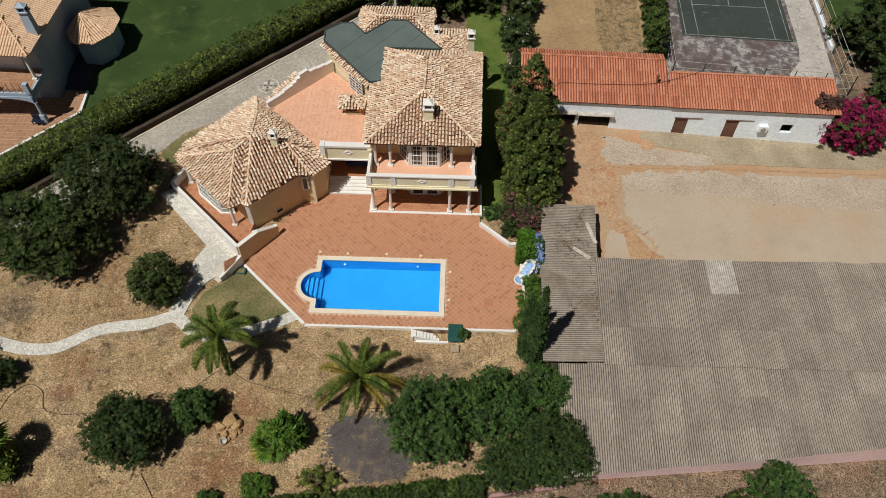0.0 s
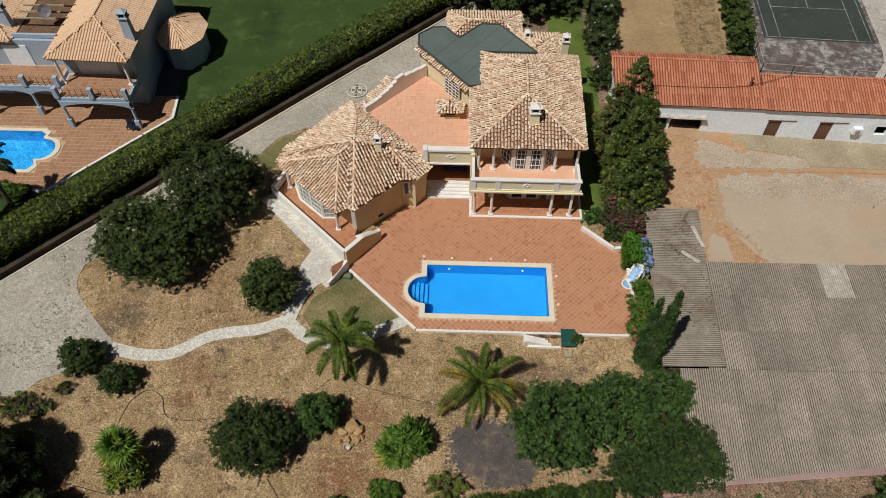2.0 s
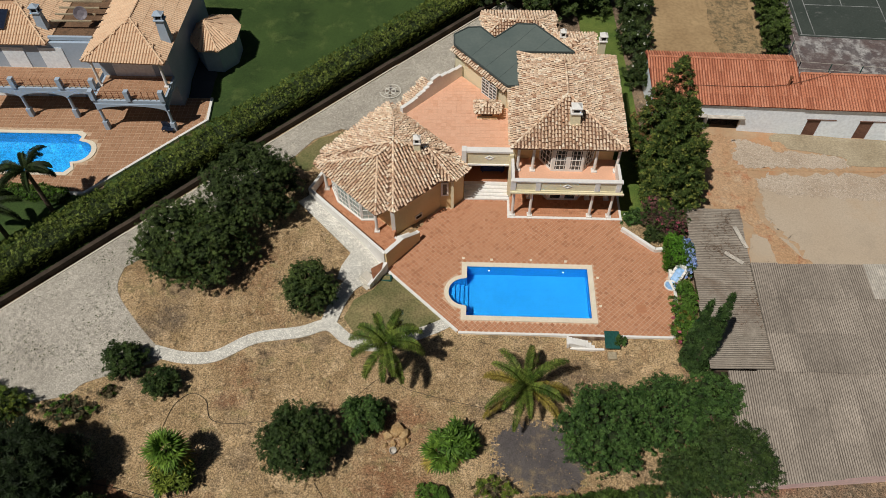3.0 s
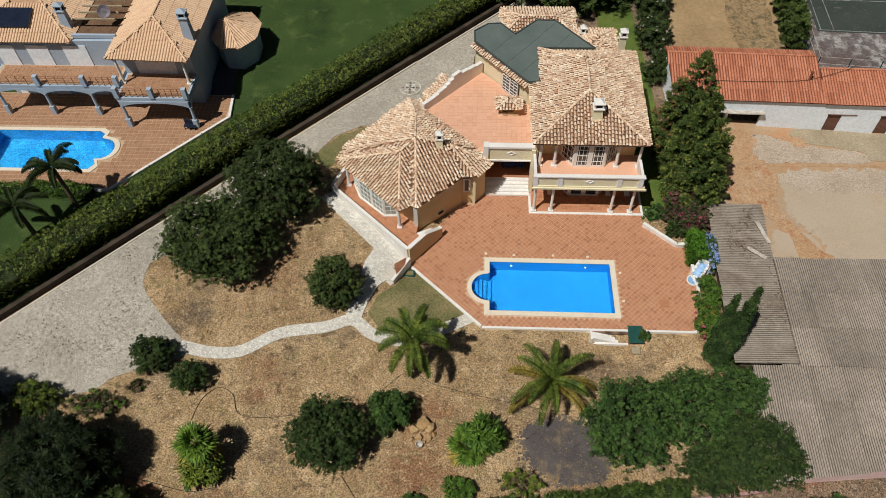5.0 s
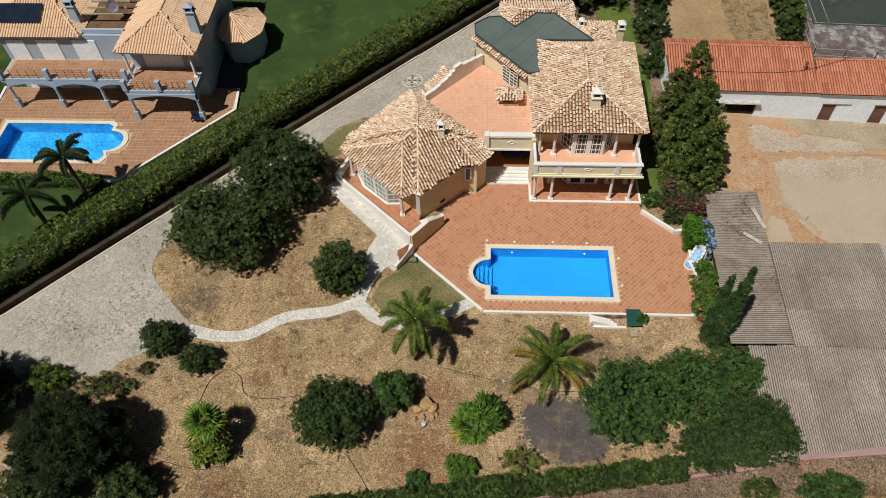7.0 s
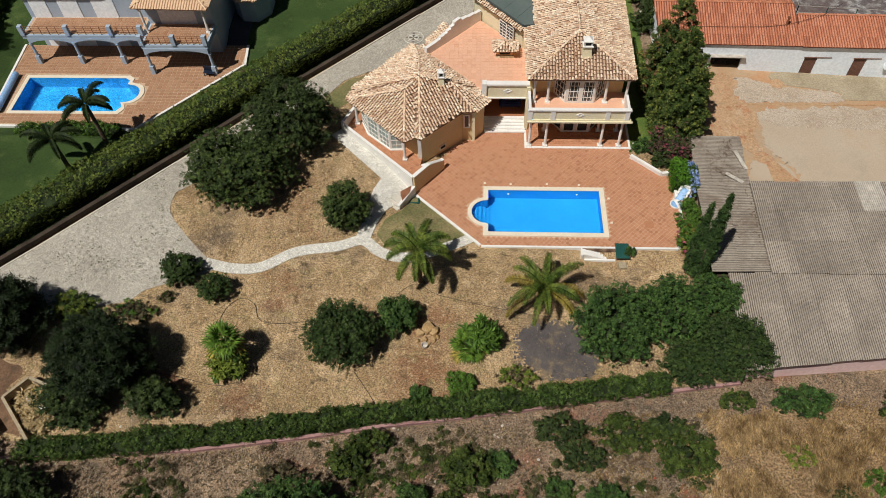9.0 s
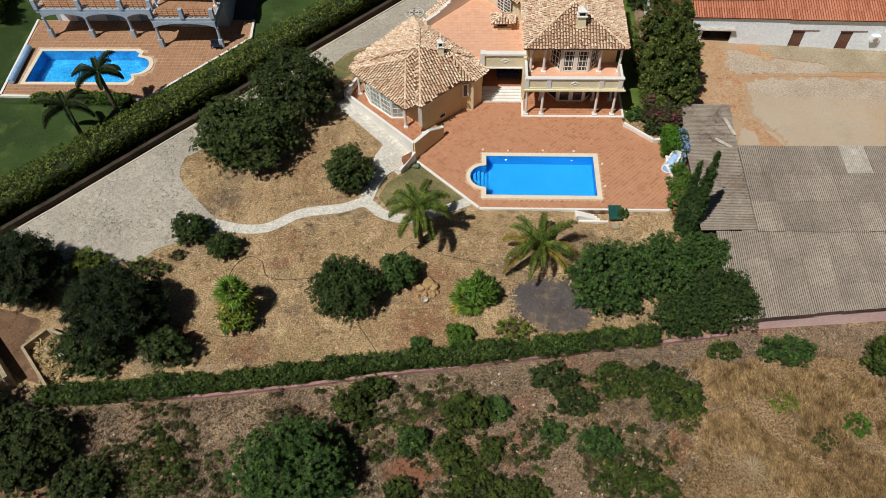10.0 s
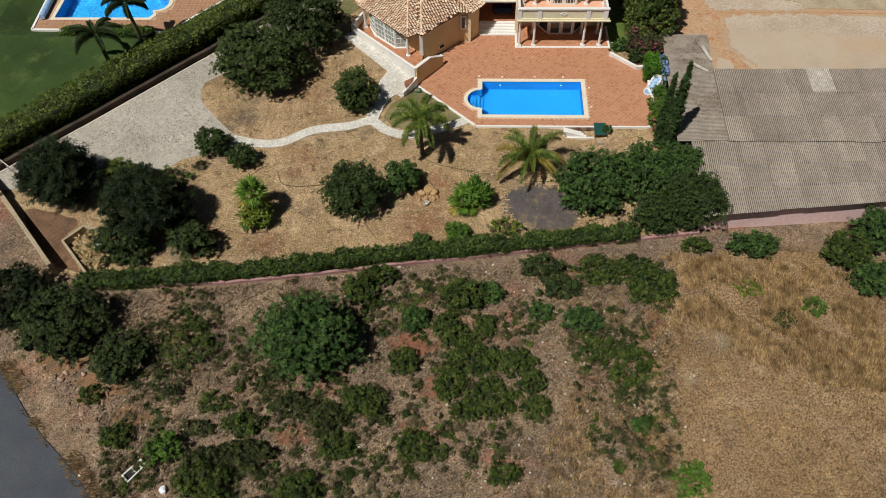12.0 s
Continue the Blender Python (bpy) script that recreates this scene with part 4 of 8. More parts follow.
for a, b in (((0.35, 23.1), (2.2, 25.6)), ((1.6, 21.6), (4.3, 25.0)), ((2.8, 20.2), (4.3, 22.2)), ((4.3, 25.0), (6.2, 27.6)), ((6.0, 24.0), (7.6, 26.1))):
    part("seam", bar(bmesh.new(), a, b, 0.013, 6.99, 7.012), M["edge_dark"], top)
roof(villa, [((-1.5, 24.5, 6.58), (3.25, 18.85, 6.58), (3.5, 19.05, 6.82), (-1.3, 24.8, 6.82))], [], name="eave_strip", label="strip of clay eave tiles")
for x0, x1 in ((1.35, 2.0), (2.0, 2.65)):
    y = lambda x: 24.1 - (x + 1.0) * 1.12
    window_wall(villa, (x0, y(x0) - 0.2), (x1, y(x1) - 0.2), 4.5, 6.2, 2, 5, "french_door", 0.05)
roof(villa, [((1.3, 28.2, 4.9), (8.5, 28.2, 4.9), (6.6, 30.4, 5.75), (3.2, 30.4, 5.75)), ((8.5, 28.2, 4.9), (8.5, 33.2, 4.7), (6.6, 30.4, 5.75)),
             ((8.5, 33.2, 4.7), (1.3, 33.2, 4.7), (3.2, 30.4, 5.75), (6.6, 30.4, 5.75)), ((1.3, 33.2, 4.7), (1.3, 28.2, 4.9), (3.2, 30.4, 5.75))],
     [((3.2, 30.4, 5.75), (6.6, 30.4, 5.75)), ((1.3, 28.2, 4.9), (3.2, 30.4, 5.75)), ((8.5, 28.2, 4.9), (6.6, 30.4, 5.75)), ((1.3, 33.2, 4.7), (3.2, 30.4, 5.75)), ((8.5, 33.2, 4.7), (6.6, 30.4, 5.75))], name="rear_roof")
part("wall", boxed(1.7, 26.0, 0.0, 8.1, 32.8, 4.75), M["cream"], villa)
roof(villa, [((8.0, 24.0, 6.0), (12.1, 24.6, 5.4), (10.2, 27.0, 5.9)), ((12.1, 24.6, 5.4), (12.1, 29.4, 5.0), (10.2, 27.0, 5.9)), ((12.1, 29.4, 5.0), (8.0, 29.4, 5.0), (10.2, 27.0, 5.9)), ((8.0, 29.4, 5.0), (8.0, 24.0, 6.0), (10.2, 27.0, 5.9))],
     [((8.0, 29.4, 5.0), (10.2, 27.0, 5.9)), ((12.1, 29.4, 5.0), (10.2, 27.0, 5.9))], name="rear_roof")
part("wall", boxed(8.0, 23.5, -0.2, 11.8, 29.0, 5.05), M["cream"], villa)
chimney(villa, 12.15, 25.4, 0.0, 7.2, 0.5, 0.45)
chimney(villa, 8.9, 28.0, 5.2, 0.5, 0.4, 0.4)

# upper roof terrace over the entry
UT = [(0.1, 13.3), (3.95, 13.3), (3.95, 18.9), (-0.6, 23.7), (-5.55, 18.3), (-4.76, 17.35), (-1.27, 13.98), (-0.3, 13.3)]
part("roof_terrace", prism(bmesh.new(), UT, 4.12, 4.4), M["salmon"], villa, "salmon tiled roof terrace")
part("parapet", boxed(0.0, 13.05, 3.75, 3.9, 13.35, 5.12), M["cream_pale"], villa, "pale cream parapet with white mouldings")
part("moulding", boxed(-0.12, 12.92, 5.12, 3.98, 13.46, 5.3), M["white"], villa)
part("moulding", boxed(-0.1, 12.95, 3.62, 3.95, 13.4, 3.76), M["white"], villa)
part("pier", boxed(-0.25, 12.88, 3.4, 0.14, 13.5, 5.36), M["white"], villa)
part("pier", boxed(3.72, 12.75, 0.0, 4.05, 13.2, 5.08), M["cream_pale"], villa)
diamond(villa, 2.05, 13.05, 4.5, 0.24, 0, 1.6)
for i in range(5):
    part("entry_step", boxed(0.0, 12.35 + 0.3 * i, -0.1, 3.85, 14.2, 0.14 * (i + 1)), M["white"], villa)
part("entry_floor", boxed(-0.1, 13.9, 0.0, 3.95, 18.4, 0.74), M["terrace_single"], villa, "terracotta entry paving")
part("entry_wall", boxed(-0.4, 12.5, -0.1, -0.05, 19.0, 4.15), M["cream"], villa)
part("entry_wall", boxed(-0.4, 18.0, -0.1, 4.0, 18.3, 4.15), M["cream"], villa)
door = part("front_door", boxed(1.2, 17.9, 0.74, 2.6, 18.02, 2.95), M["brown"], villa, "brown double front door")
part("door_handle", boxed(1.95, 17.85, 1.75, 2.0, 17.9, 1.95), M["brass"], door)
window_wall(villa, (-0.04, 14.2), (-0.04, 15.6), 0.9, 3.0, 2, 3, "side_window", 0.06)
bm = bmesh.new()
box(bm, 1.5, 14.9, 1.35, 3.4, 15.8, 1.5, bevel=0.04)
for x in (1.55, 3.25):
    for y in (14.95, 15.65):
        box(bm, x, y, 0.74, x + 0.1, y + 0.1, 1.36)
box(bm, 1.4, 14.8, 1.0, 3.5, 15.9, 1.36, bevel=0.06)
tagged(part("covered_table", bm, M["blue_dark"]), "garden table under a dark blue cover in the entry", "table")
# stepped white wall behind the roof terrace
bm = bmesh.new()
a, b = Vector((-5.6, 18.2)), Vector((-0.55, 23.75))
tops = [5.2, 5.2, 5.2, 5.25, 5.4, 5.45, 5.6, 5.8, 6.1, 6.12, 5.82, 5.8, 5.66, 5.64, 5.52, 5.5]
for i, t in enumerate(tops):
    bar(bm, a.lerp(b, i / len(tops)), a.lerp(b, (i + 1) / len(tops)), 0.17, 0.8, t)
bmesh.ops.remove_doubles(bm, verts=bm.verts, dist=0.002)
part("stepped_wall", bm, M["white"], villa, "white wall with a stepped curved top")
part("wall", prism(bmesh.new(), [(-6.2, 20.0), (-4.1, 23.9), (-2.4, 22.0), (-5.4, 18.7)], 0.5, 3.6), M["cream"], villa)
roof(villa, [((-6.4, 19.8, 3.75), (-4.1, 24.2, 3.75), (-2.35, 22.1, 4.05), (-5.55, 18.6, 4.05))], [], name="lean_to_roof", label="strip of clay tiles along the wall")
# small roofed vent house on the roof terrace
vent = part("vent_house", boxed(1.05, 17.9, 4.4, 2.6, 18.7, 5.3), M["ochre"], villa, "small ochre vent house")
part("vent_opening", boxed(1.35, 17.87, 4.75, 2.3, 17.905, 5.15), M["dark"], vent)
part("sill", boxed(0.95, 17.75, 4.4, 2.7, 17.9, 4.62), M["cream_pale"], vent)
V1 = (1.85, 18.35, 5.85)
vc = [(0.75, 17.5, 5.3), (2.95, 17.5, 5.3), (2.95, 19.1, 5.3), (0.75, 19.1, 5.3)]
roof(villa, [(vc[i], vc[(i + 1) % 4], V1) for i in range(4)], [(c, V1) for c in vc], name="vent_roof", thick=0.08)

# left wing, turned to the corner
LW = [(-5.7, 7.85), (-2.05, 11.35), (-0.95, 11.5), (-0.05, 12.5), (-0.1, 14.0), (-1.3, 14.1), (-5.4, 18.1), (-6.9, 19.0), (-8.4, 17.6), (-11.5, 13.5), (-10.3, 11.1), (-8.35, 9.35), (-7.3, 9.3), (-6.7, 8.75)]
part("wing_wall", prism(bmesh.new(), LW, -0.3, 3.72), M["cream"], villa)
part("wing_wall", prism(bmesh.new(), [(-5.4, 17.9), (-0.4, 23.5), (-0.3, 13.6), (-1.3, 14.0)], -0.2, 4.12), M["cream"], villa)
S1, S, SV, C1, C2, E_, W_, WV, W2 = (-6.93, 7.12, 3.76), (-5.56, 7.45, 3.76), (-5.97, 7.75, 3.76), (-1.85, 10.92, 3.86), (-0.88, 10.96, 3.86), (0.43, 12.3, 3.8), (-12.65, 12.6, 3.76), (-12.3, 13.2, 3.78), (-12.25, 13.9, 3.85)
P1, P2, NT, NW = (-1.27, 13.98, 4.45), (-4.76, 17.35, 4.5), (-6.9, 19.8, 4.4), (-8.55, 18.25, 4.1)
A_, B_, V_, PK, QK = (-5.9, 13.4, 5.78), (-6.1, 16.8, 5.35), (-3.1, 13.15, 5.46), (-7.1, 12.15, 5.42), (-6.3, 12.85, 5.46)
P0 = (-0.2, 13.3, 4.1)
roof(villa, [(S, C1, V_, A_), (C1, C2, V_), (C2, E_, V_), (E_, P0, V_), (P0, P1, V_), (P1, P2, B_), (P1, B_, A_), (P1, A_, V_), (SV, S, A_), (SV, A_, QK), (S1, SV, QK, PK), (W_, S1, PK),
             (W_, PK, QK), (W_, QK, WV), (WV, QK, A_), (WV, A_, W2), (NW, W2, A_), (NW, A_, B_), (P2, NT, B_), (NT, NW, B_)],
     [(S, A_), (A_, B_), (W2, A_), (C2, V_), (V_, A_), (NT, B_), (NW, B_), (E_, V_), (S1, PK), (W_, PK), (PK, A_)], name="wing_roof", cap_r=0.11)
for low_end, high_end in ((SV, QK), (C1, V_)):
    a, b = Vector(low_end) + Vector((0, 0, 0.16)), Vector(high_end) + Vector((0, 0, 0.16))
    side = (b - a).cross(Vector((0, 0, 1))).normalized() * 0.07
    part("valley_mortar", prism(bmesh.new(), [(0, 0), (1, 0), (1, 1), (0, 1)], -0.04, 0.02), M["limestone"], villa, "pale mortar fillet in the roof valley").matrix_basis = Matrix((
        ((b - a).x, 2 * side.x, 0, a.x - side.x), ((b - a).y, 2 * side.y, 0, a.y - side.y), ((b - a).z, 2 * side.z, 1, a.z - side.z), (0, 0, 0, 1)))
chimney(villa, -3.88, 12.85, 4.7, 1.55, 0.42, 0.38)
window_wall(villa, (-1.92, 11.32), (-1.3, 11.4), 1.55, 3.15, 1, 1, "narrow_window", 0.05, posts=0.14)
part("pilaster", boxed(-1.1, 11.3, -0.2, -0.85, 11.6, 3.7), M["cream_pale"], villa)
# the wing's own terrace
LT = [(-6.05, 4.85), (-4.83, 6.34), (-5.65, 7.02), (-5.5, 8.2), (-7.2, 9.7), (-11.9, 13.8), (-12.6, 14.0), (-13.1, 11.4)]
part("wing_terrace", prism(bmesh.new(), LT, -0.3, 1.12), M["terrace_single"], villa, "terracotta tiled wing terrace")
U = Vector((-0.718, 0.696))
part("parapet_wall", bar(bmesh.new(), (-6.1, 4.75), (-13.1, 11.45), 0.13, -0.1, 1.98), M["white"], villa, "white parapet wall")
part("parapet_wall", bar(bmesh.new(), (-13.1, 11.45), (-12.2, 13.6), 0.13, -0.1, 1.98), M["white"], villa, "white parapet wall")
bm = bmesh.new()
p, q = Vector((-6.1, 4.75)), Vector((-3.65, 7.75))
fall = ((0.0, 0.52, 1.98, 1.98), (0.52, 0.95, 1.98, 1.12), (0.95, 1.0, 1.12, 1.12))


def sloped(bm, t0, t1, half, lo0, lo1, z0, z1):
    """A stretch of wall between two points of the stair line, with its own top at each end."""
    d = (q - p).normalized()
    nr = Vector((-d.y, d.x)) * half
    u, v = p.lerp(q, t0), p.lerp(q, t1)
    vs = [bm.verts.new((c.x, c.y, z)) for c, z in ((u - nr, lo0), (v - nr, lo1), (v + nr, lo1), (u + nr, lo0), (u - nr, z0), (v - nr, z1), (v + nr, z1), (u + nr, z0))]
    for f in ((0, 3, 2, 1), (4, 5, 6, 7), (0, 1, 5, 4), (1, 2, 6, 5), (2, 3, 7, 6), (3, 0, 4, 7)):
        bm.faces.new([vs[k] for k in f])


for t0, t1, z0, z1 in fall:
    sloped(bm, t0, t1, 0.13, -0.2, -0.2, z0, z1)
bmesh.ops.remove_doubles(bm, verts=bm.verts, dist=0.001)
part("stair_wall", bm, M["cream"], villa, "cream stair wall falling to the terrace")
bm = bmesh.new()
for t0, t1, z0, z1 in fall:
    sloped(bm, t0, t1, 0.17, z0, z1, z0 + 0.08, z1 + 0.08)
bmesh.ops.remove_doubles(bm, verts=bm.verts, dist=0.001)
part("wall_coping", bm, M["white"], villa, "white wall coping")
off = Vector((-0.775, 0.632)) * 1.15
for i in range(6):
    u, v = p.lerp(q, 0.53 + 0.075 * i), p.lerp(q, 0.53 + 0.075 * (i + 1))
    part("wing_step", prism(bmesh.new(), [tuple(u), tuple(v), tuple(v + off), tuple(u + off)], -0.2, 0.98 - 0.16 * i), M["white"], villa)
vent_at = Vector((-5.55, 8.1)).lerp(Vector((-2.05, 11.35)), 0.5)
grille = part("wall_vent", boxed(-0.38, -0.05, 0.5, 0.38, 0.02, 1.0), M["white"], villa, "white framed cellar vent")
grille.matrix_basis = pose(vent_at.x + 0.03, vent_at.y - 0.03, 0, 0, 0, 42.9)
dark_vent = part("vent_opening", boxed(-0.28, -0.065, 0.6, 0.28, -0.05, 0.9), M["dark"], grille)
for at in ((-7.04, 7.67, 1.12), (-11.8, 12.25, 1.12)):
    column("column", at, 2.55, villa, 0.13, 0.21)
part("quoin", bar(bmesh.new(), (-5.86, 7.92), (-5.56, 7.98), 0.17, 1.12, 3.66), M["white"], villa, "white painted wall corner")
LB = [(-11.3, 12.3), (-10.6, 10.85), (-9.5, 9.85), (-8.42, 8.88), (-7.3, 8.92)]
for p, q, c in zip(LB, LB[1:], (3, 4, 4, 3)):
    window_wall(villa, p, q, 1.14, 3.45, c - 1, 4, "bay_window", 0.035, posts=0.13, glass="glass_pale")
part("bay_sill", prism(bmesh.new(), [(-11.4, 12.3), (-10.75, 10.75), (-8.45, 8.72), (-7.25, 8.78), (-7.25, 9.1), (-8.3, 9.0), (-10.5, 10.95), (-11.2, 12.4)], 1.1, 1.26), M["white"], villa)
part("bay_base", prism(bmesh.new(), [(-11.4, 12.3), (-10.7, 10.75), (-8.45, 8.75), (-7.2, 8.8), (-7.0, 9.4), (-8.4, 9.6), (-10.3, 11.3), (-11.0, 12.6)], 3.45, 3.72), M["white"], villa)
for k in (0.18, 0.5, 0.8):
    x, y = Vector((-6.1, 4.75)).lerp(Vector((-13.1, 11.45)), k)
    diamond(villa, x - 0.1, y - 0.1, 1.4, 0.2, -43.7, 1.0)
# the walk outside and its steps
sheet("side_walk", [(-6.2, 4.7), (-13.2, 11.4), (-14.05, 10.6), (-9.0, 5.5), (-9.6, 4.2), (-9.8, 3.0), (-8.9, 2.7), (-8.0, 3.2), (-7.2, 4.1)], M["path"], 0.12, "pale stone-set walk along the white wall", "walkway")
steps = thing("garden_steps", (0, 0, 0), 0, "pale stone steps down from the walk", "steps")
for i in range(6):
    z = 0.85 - 0.13 * i
    a0 = Vector((-8.0, 3.35)) + Vector((0.62, -0.78)) * 0.0 + Vector((-0.1, -0.13)) * i * 1.6
    part("tread", prism(bmesh.new(), [(a0.x, a0.y), (a0.x + 0.95, a0.y - 0.8), (a0.x + 1.35, a0.y - 0.25), (a0.x + 0.45, a0.y + 0.5)], -0.1, z), M["limestone"], steps)
part("flank_wall", bar(bmesh.new(), (-7.25, 2.35), (-6.05, 4.6), 0.12, -0.1, 1.0), M["white"], steps)
# solid wedge added in place of the brown wall face inside a stairwell
tagged(part("stairwell_face", prism(bmesh.new(), [(-7.2, 3.9), (-6.3, 4.6), (-6.35, 3.9), (-6.95, 2.9)], -0.1, 1.04), M["brass"]), "brown wedge standing in for the stairwell wall", "planter")

# pool-side steps down to the garden
front = thing("terrace_steps", (0, 0, 0), 0, "white steps down from the terrace to the garden", "steps")
part("side_wall", boxed(8.05, -1.9, -1.2, 8.2, -1.1, 0.0), M["white"], front)
part("front_wall", boxed(8.05, -1.95, -1.3, 10.9, -1.8, -0.6), M["white"], front)
for i in range(10):
    part("tread", boxed(8.2 + 0.25 * i, -1.8, -1.3, 8.45 + 0.25 * i, -1.24, -0.02 - 0.085 * i), M["white"], front)
part("back_wall", boxed(8.2, -1.24, -1.3, 11.0, -1.15, -0.02), M["stone"], front)
hatch = part("pump_house", boxed(10.95, -1.85, -1.2, 12.1, -0.85, 0.0), M["stone"], None)
tagged(hatch, "low stone pump box under a dark green lid beside the terrace", "box")
lid = part("lid", boxed(-0.55, -0.72, 0.0, 0.55, 0.72, 0.06, bevel=0.02), M["green_paint"], hatch, "dark green painted lid")
lid.matrix_basis = pose(11.42, -1.42, 0.03, 6, 0, 0)
for k in (-0.42, -0.14, 0.14, 0.42):
    part("rib", boxed(k - 0.03, -0.7, 0.06, k + 0.03, 0.7, 0.09), M["green_paint"], lid)
tagged(part("concrete_block", boxed(11.1, -2.75, -1.2, 11.75, -2.15, -0.45, bevel=0.03), M["concrete_old"]), "small concrete block on the dry ground", "block")
tagged(part("concrete_block", boxed(14.2, -1.75, -1.3, 15.1, -1.35, -0.55, bevel=0.03), M["concrete_old"]), "low concrete block against the terrace wall", "block")
cover = tagged(part("access_lid", boxed(-6.5, 3.4, 0.0, -5.6, 4.0, 0.14, bevel=0.02), M["green_paint"]), "green access lid with a paler panel in the grass", "lid")
part("panel", boxed(-6.38, 3.5, 0.13, -5.72, 3.9, 0.155), M["lawn_dry"], cover, "paler green panel")

# shell-shaped fountain
fountain = thing("wall_fountain", (0, 0, 0), 0, "white wall fountain with a pale blue round basin", "fountain")
part("basin", lathe(bmesh.new(), [(0.66, -0.2), (0.74, 0.2), (0.62, 0.22), (0.56, 0.08)], (16.75, 4.2, 0), 20), M["white"], fountain)
part("water", lathe(bmesh.new(), [(0.58, 0.05), (0.58, 0.12)], (16.75, 4.2, 0), 20), M["blue_paint"], fountain, "pale blue water")
bm = bmesh.new()
m = pose(17.25, 4.95, 0, 0, 0, 50)
slide = [[bm.verts.new(m @ Vector((-0.2 + 1.4 * i / 14, 0.42 * w, 0.12 + 1.0 * (i / 14) ** 1.25 + 0.07 * w * w))) for w in (-1, -0.5, 0, 0.5, 1)] for i in range(15)]
for r0, r1 in zip(slide, slide[1:]):
    for k in range(4):
        bm.faces.new((r0[k], r1[k], r1[k + 1], r0[k + 1]))
part("cascade", bm, M["blue_paint"], fountain, "pale blue sloping cascade")
bm = bmesh.new()
for s in (-1, 1):
    for i in range(4):
        box(bm, -0.2 + 0.36 * i, s * 0.54 - 0.13, -0.3, 0.16 + 0.36 * i, s * 0.54 + 0.13, 0.45 + 0.3 * i, m)
box(bm, 1.15, -0.8, -0.3, 1.4, 0.8, 1.5, m)
part("surround", bm, M["white"], fountain, "white moulded surround")
fountain.matrix_basis = Matrix.Translation((16.53, 3.68, 0)) @ Matrix.Diagonal((0.72, 0.72, 0.72, 1)) @ Matrix.Translation((-16.75, -4.2, 0))

# ---- sheds with corrugated roofs ----
def corrugated(parent, p00, p10, p11, p01, nu, nv, material, wave=0.2, along="v", amp=0.05, seed=0, gap_at=(), pale_at=()):
    """Overlapping corrugated sheets over a quad; the waves run along v (or u)."""
    P = [Vector(p) for p in (p00, p10, p11, p01)]
    if along == "u":
        P = [P[0], P[3], P[2], P[1]]
        nu, nv = nv, nu
    rng = random.Random(seed)
    at = lambda u, v: P[0].lerp(P[1], u).lerp(P[3].lerp(P[2], u), v)
    length = (P[1] - P[0]).length
    for j in range(nv):
        for i in range(nu):
            if (i, j) in gap_at:
                continue
            u0, u1 = i / nu, (i + 1) / nu
            v0, v1 = j / nv, (j + 1) / nv
            jag = rng.uniform(-0.06, 0.06) / (P[3] - P[0]).length
            cols = max(8, int(math.ceil(length / nu / wave * 8)))
            V, Fc = [], []
            dz = rng.uniform(0.0, 0.012)
            tops = ((v0 + jag, 0.0), (v1 + 0.12 / (P[3] - P[0]).length + jag, 0.035)) if P[3].z < P[0].z else ((v0 - 0.12 / (P[3] - P[0]).length + jag, 0.035), (v1 + jag, 0.0))
            for v, up in tops:
                for c in range(cols + 1):
                    u = u0 + (u1 - u0) * c / cols
                    p = at(u, v)
                    V.append((p.x, p.y, p.z + amp * math.cos(2 * math.pi * u * length / wave) + up + dz))
            for c in range(cols):
                Fc.append((c, c + 1, cols + 2 + c, cols + 1 + c))
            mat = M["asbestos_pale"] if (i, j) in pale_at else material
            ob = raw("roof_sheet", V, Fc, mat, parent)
            ob.data.materials.append(M["roof_grime_shade_pale"] if (i, j) in pale_at else M["roof_grime_shade"])
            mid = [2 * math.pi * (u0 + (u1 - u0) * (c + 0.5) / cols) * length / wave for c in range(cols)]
            # darker faces start before the valley, on the side away from the sun
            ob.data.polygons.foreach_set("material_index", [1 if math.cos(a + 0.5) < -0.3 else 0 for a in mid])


shed = thing("shed", (0, 0, 0), 0, "long low shed under weathered grey corrugated sheets", "shed")
part("wall", prism(bmesh.new(), [(22.5, -4.3), (47.6, -4.2), (47.6, 4.5), (22.5, 4.2)], -2.2, 1.85), M["whitewash"], shed)
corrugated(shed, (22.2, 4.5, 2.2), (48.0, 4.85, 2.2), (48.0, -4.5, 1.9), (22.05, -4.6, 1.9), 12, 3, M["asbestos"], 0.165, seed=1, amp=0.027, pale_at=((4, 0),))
shed_b = thing("shed", (0, 0, 0), 0, "long shed with a pink wall and grey corrugated roof", "shed")
part("wall", prism(bmesh.new(), [(19.0, -12.2), (47.6, -8.9), (47.6, -4.6), (19.0, -4.9)], -2.4, 1.3), M["pink_pale"], shed_b, "sun-faded pale pink wall")
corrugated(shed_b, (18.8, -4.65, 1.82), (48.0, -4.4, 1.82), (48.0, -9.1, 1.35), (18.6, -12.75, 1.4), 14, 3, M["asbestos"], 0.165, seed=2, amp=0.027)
shed_c = thing("shed", (0, 0, 0), 0, "lean-to with sagging grey corrugated sheets and debris", "shed")
# wall block coloured dark so the gap under the sheets reads as shade
part("wall", prism(bmesh.new(), [(18.4, -4.2), (22.0, -4.2), (22.3, 10.2), (18.8, 10.2)], -2.0, 0.7), M["soil"], shed_c)
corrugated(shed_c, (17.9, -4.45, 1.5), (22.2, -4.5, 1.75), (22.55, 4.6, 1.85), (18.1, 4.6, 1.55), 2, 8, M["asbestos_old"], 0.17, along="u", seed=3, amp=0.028)
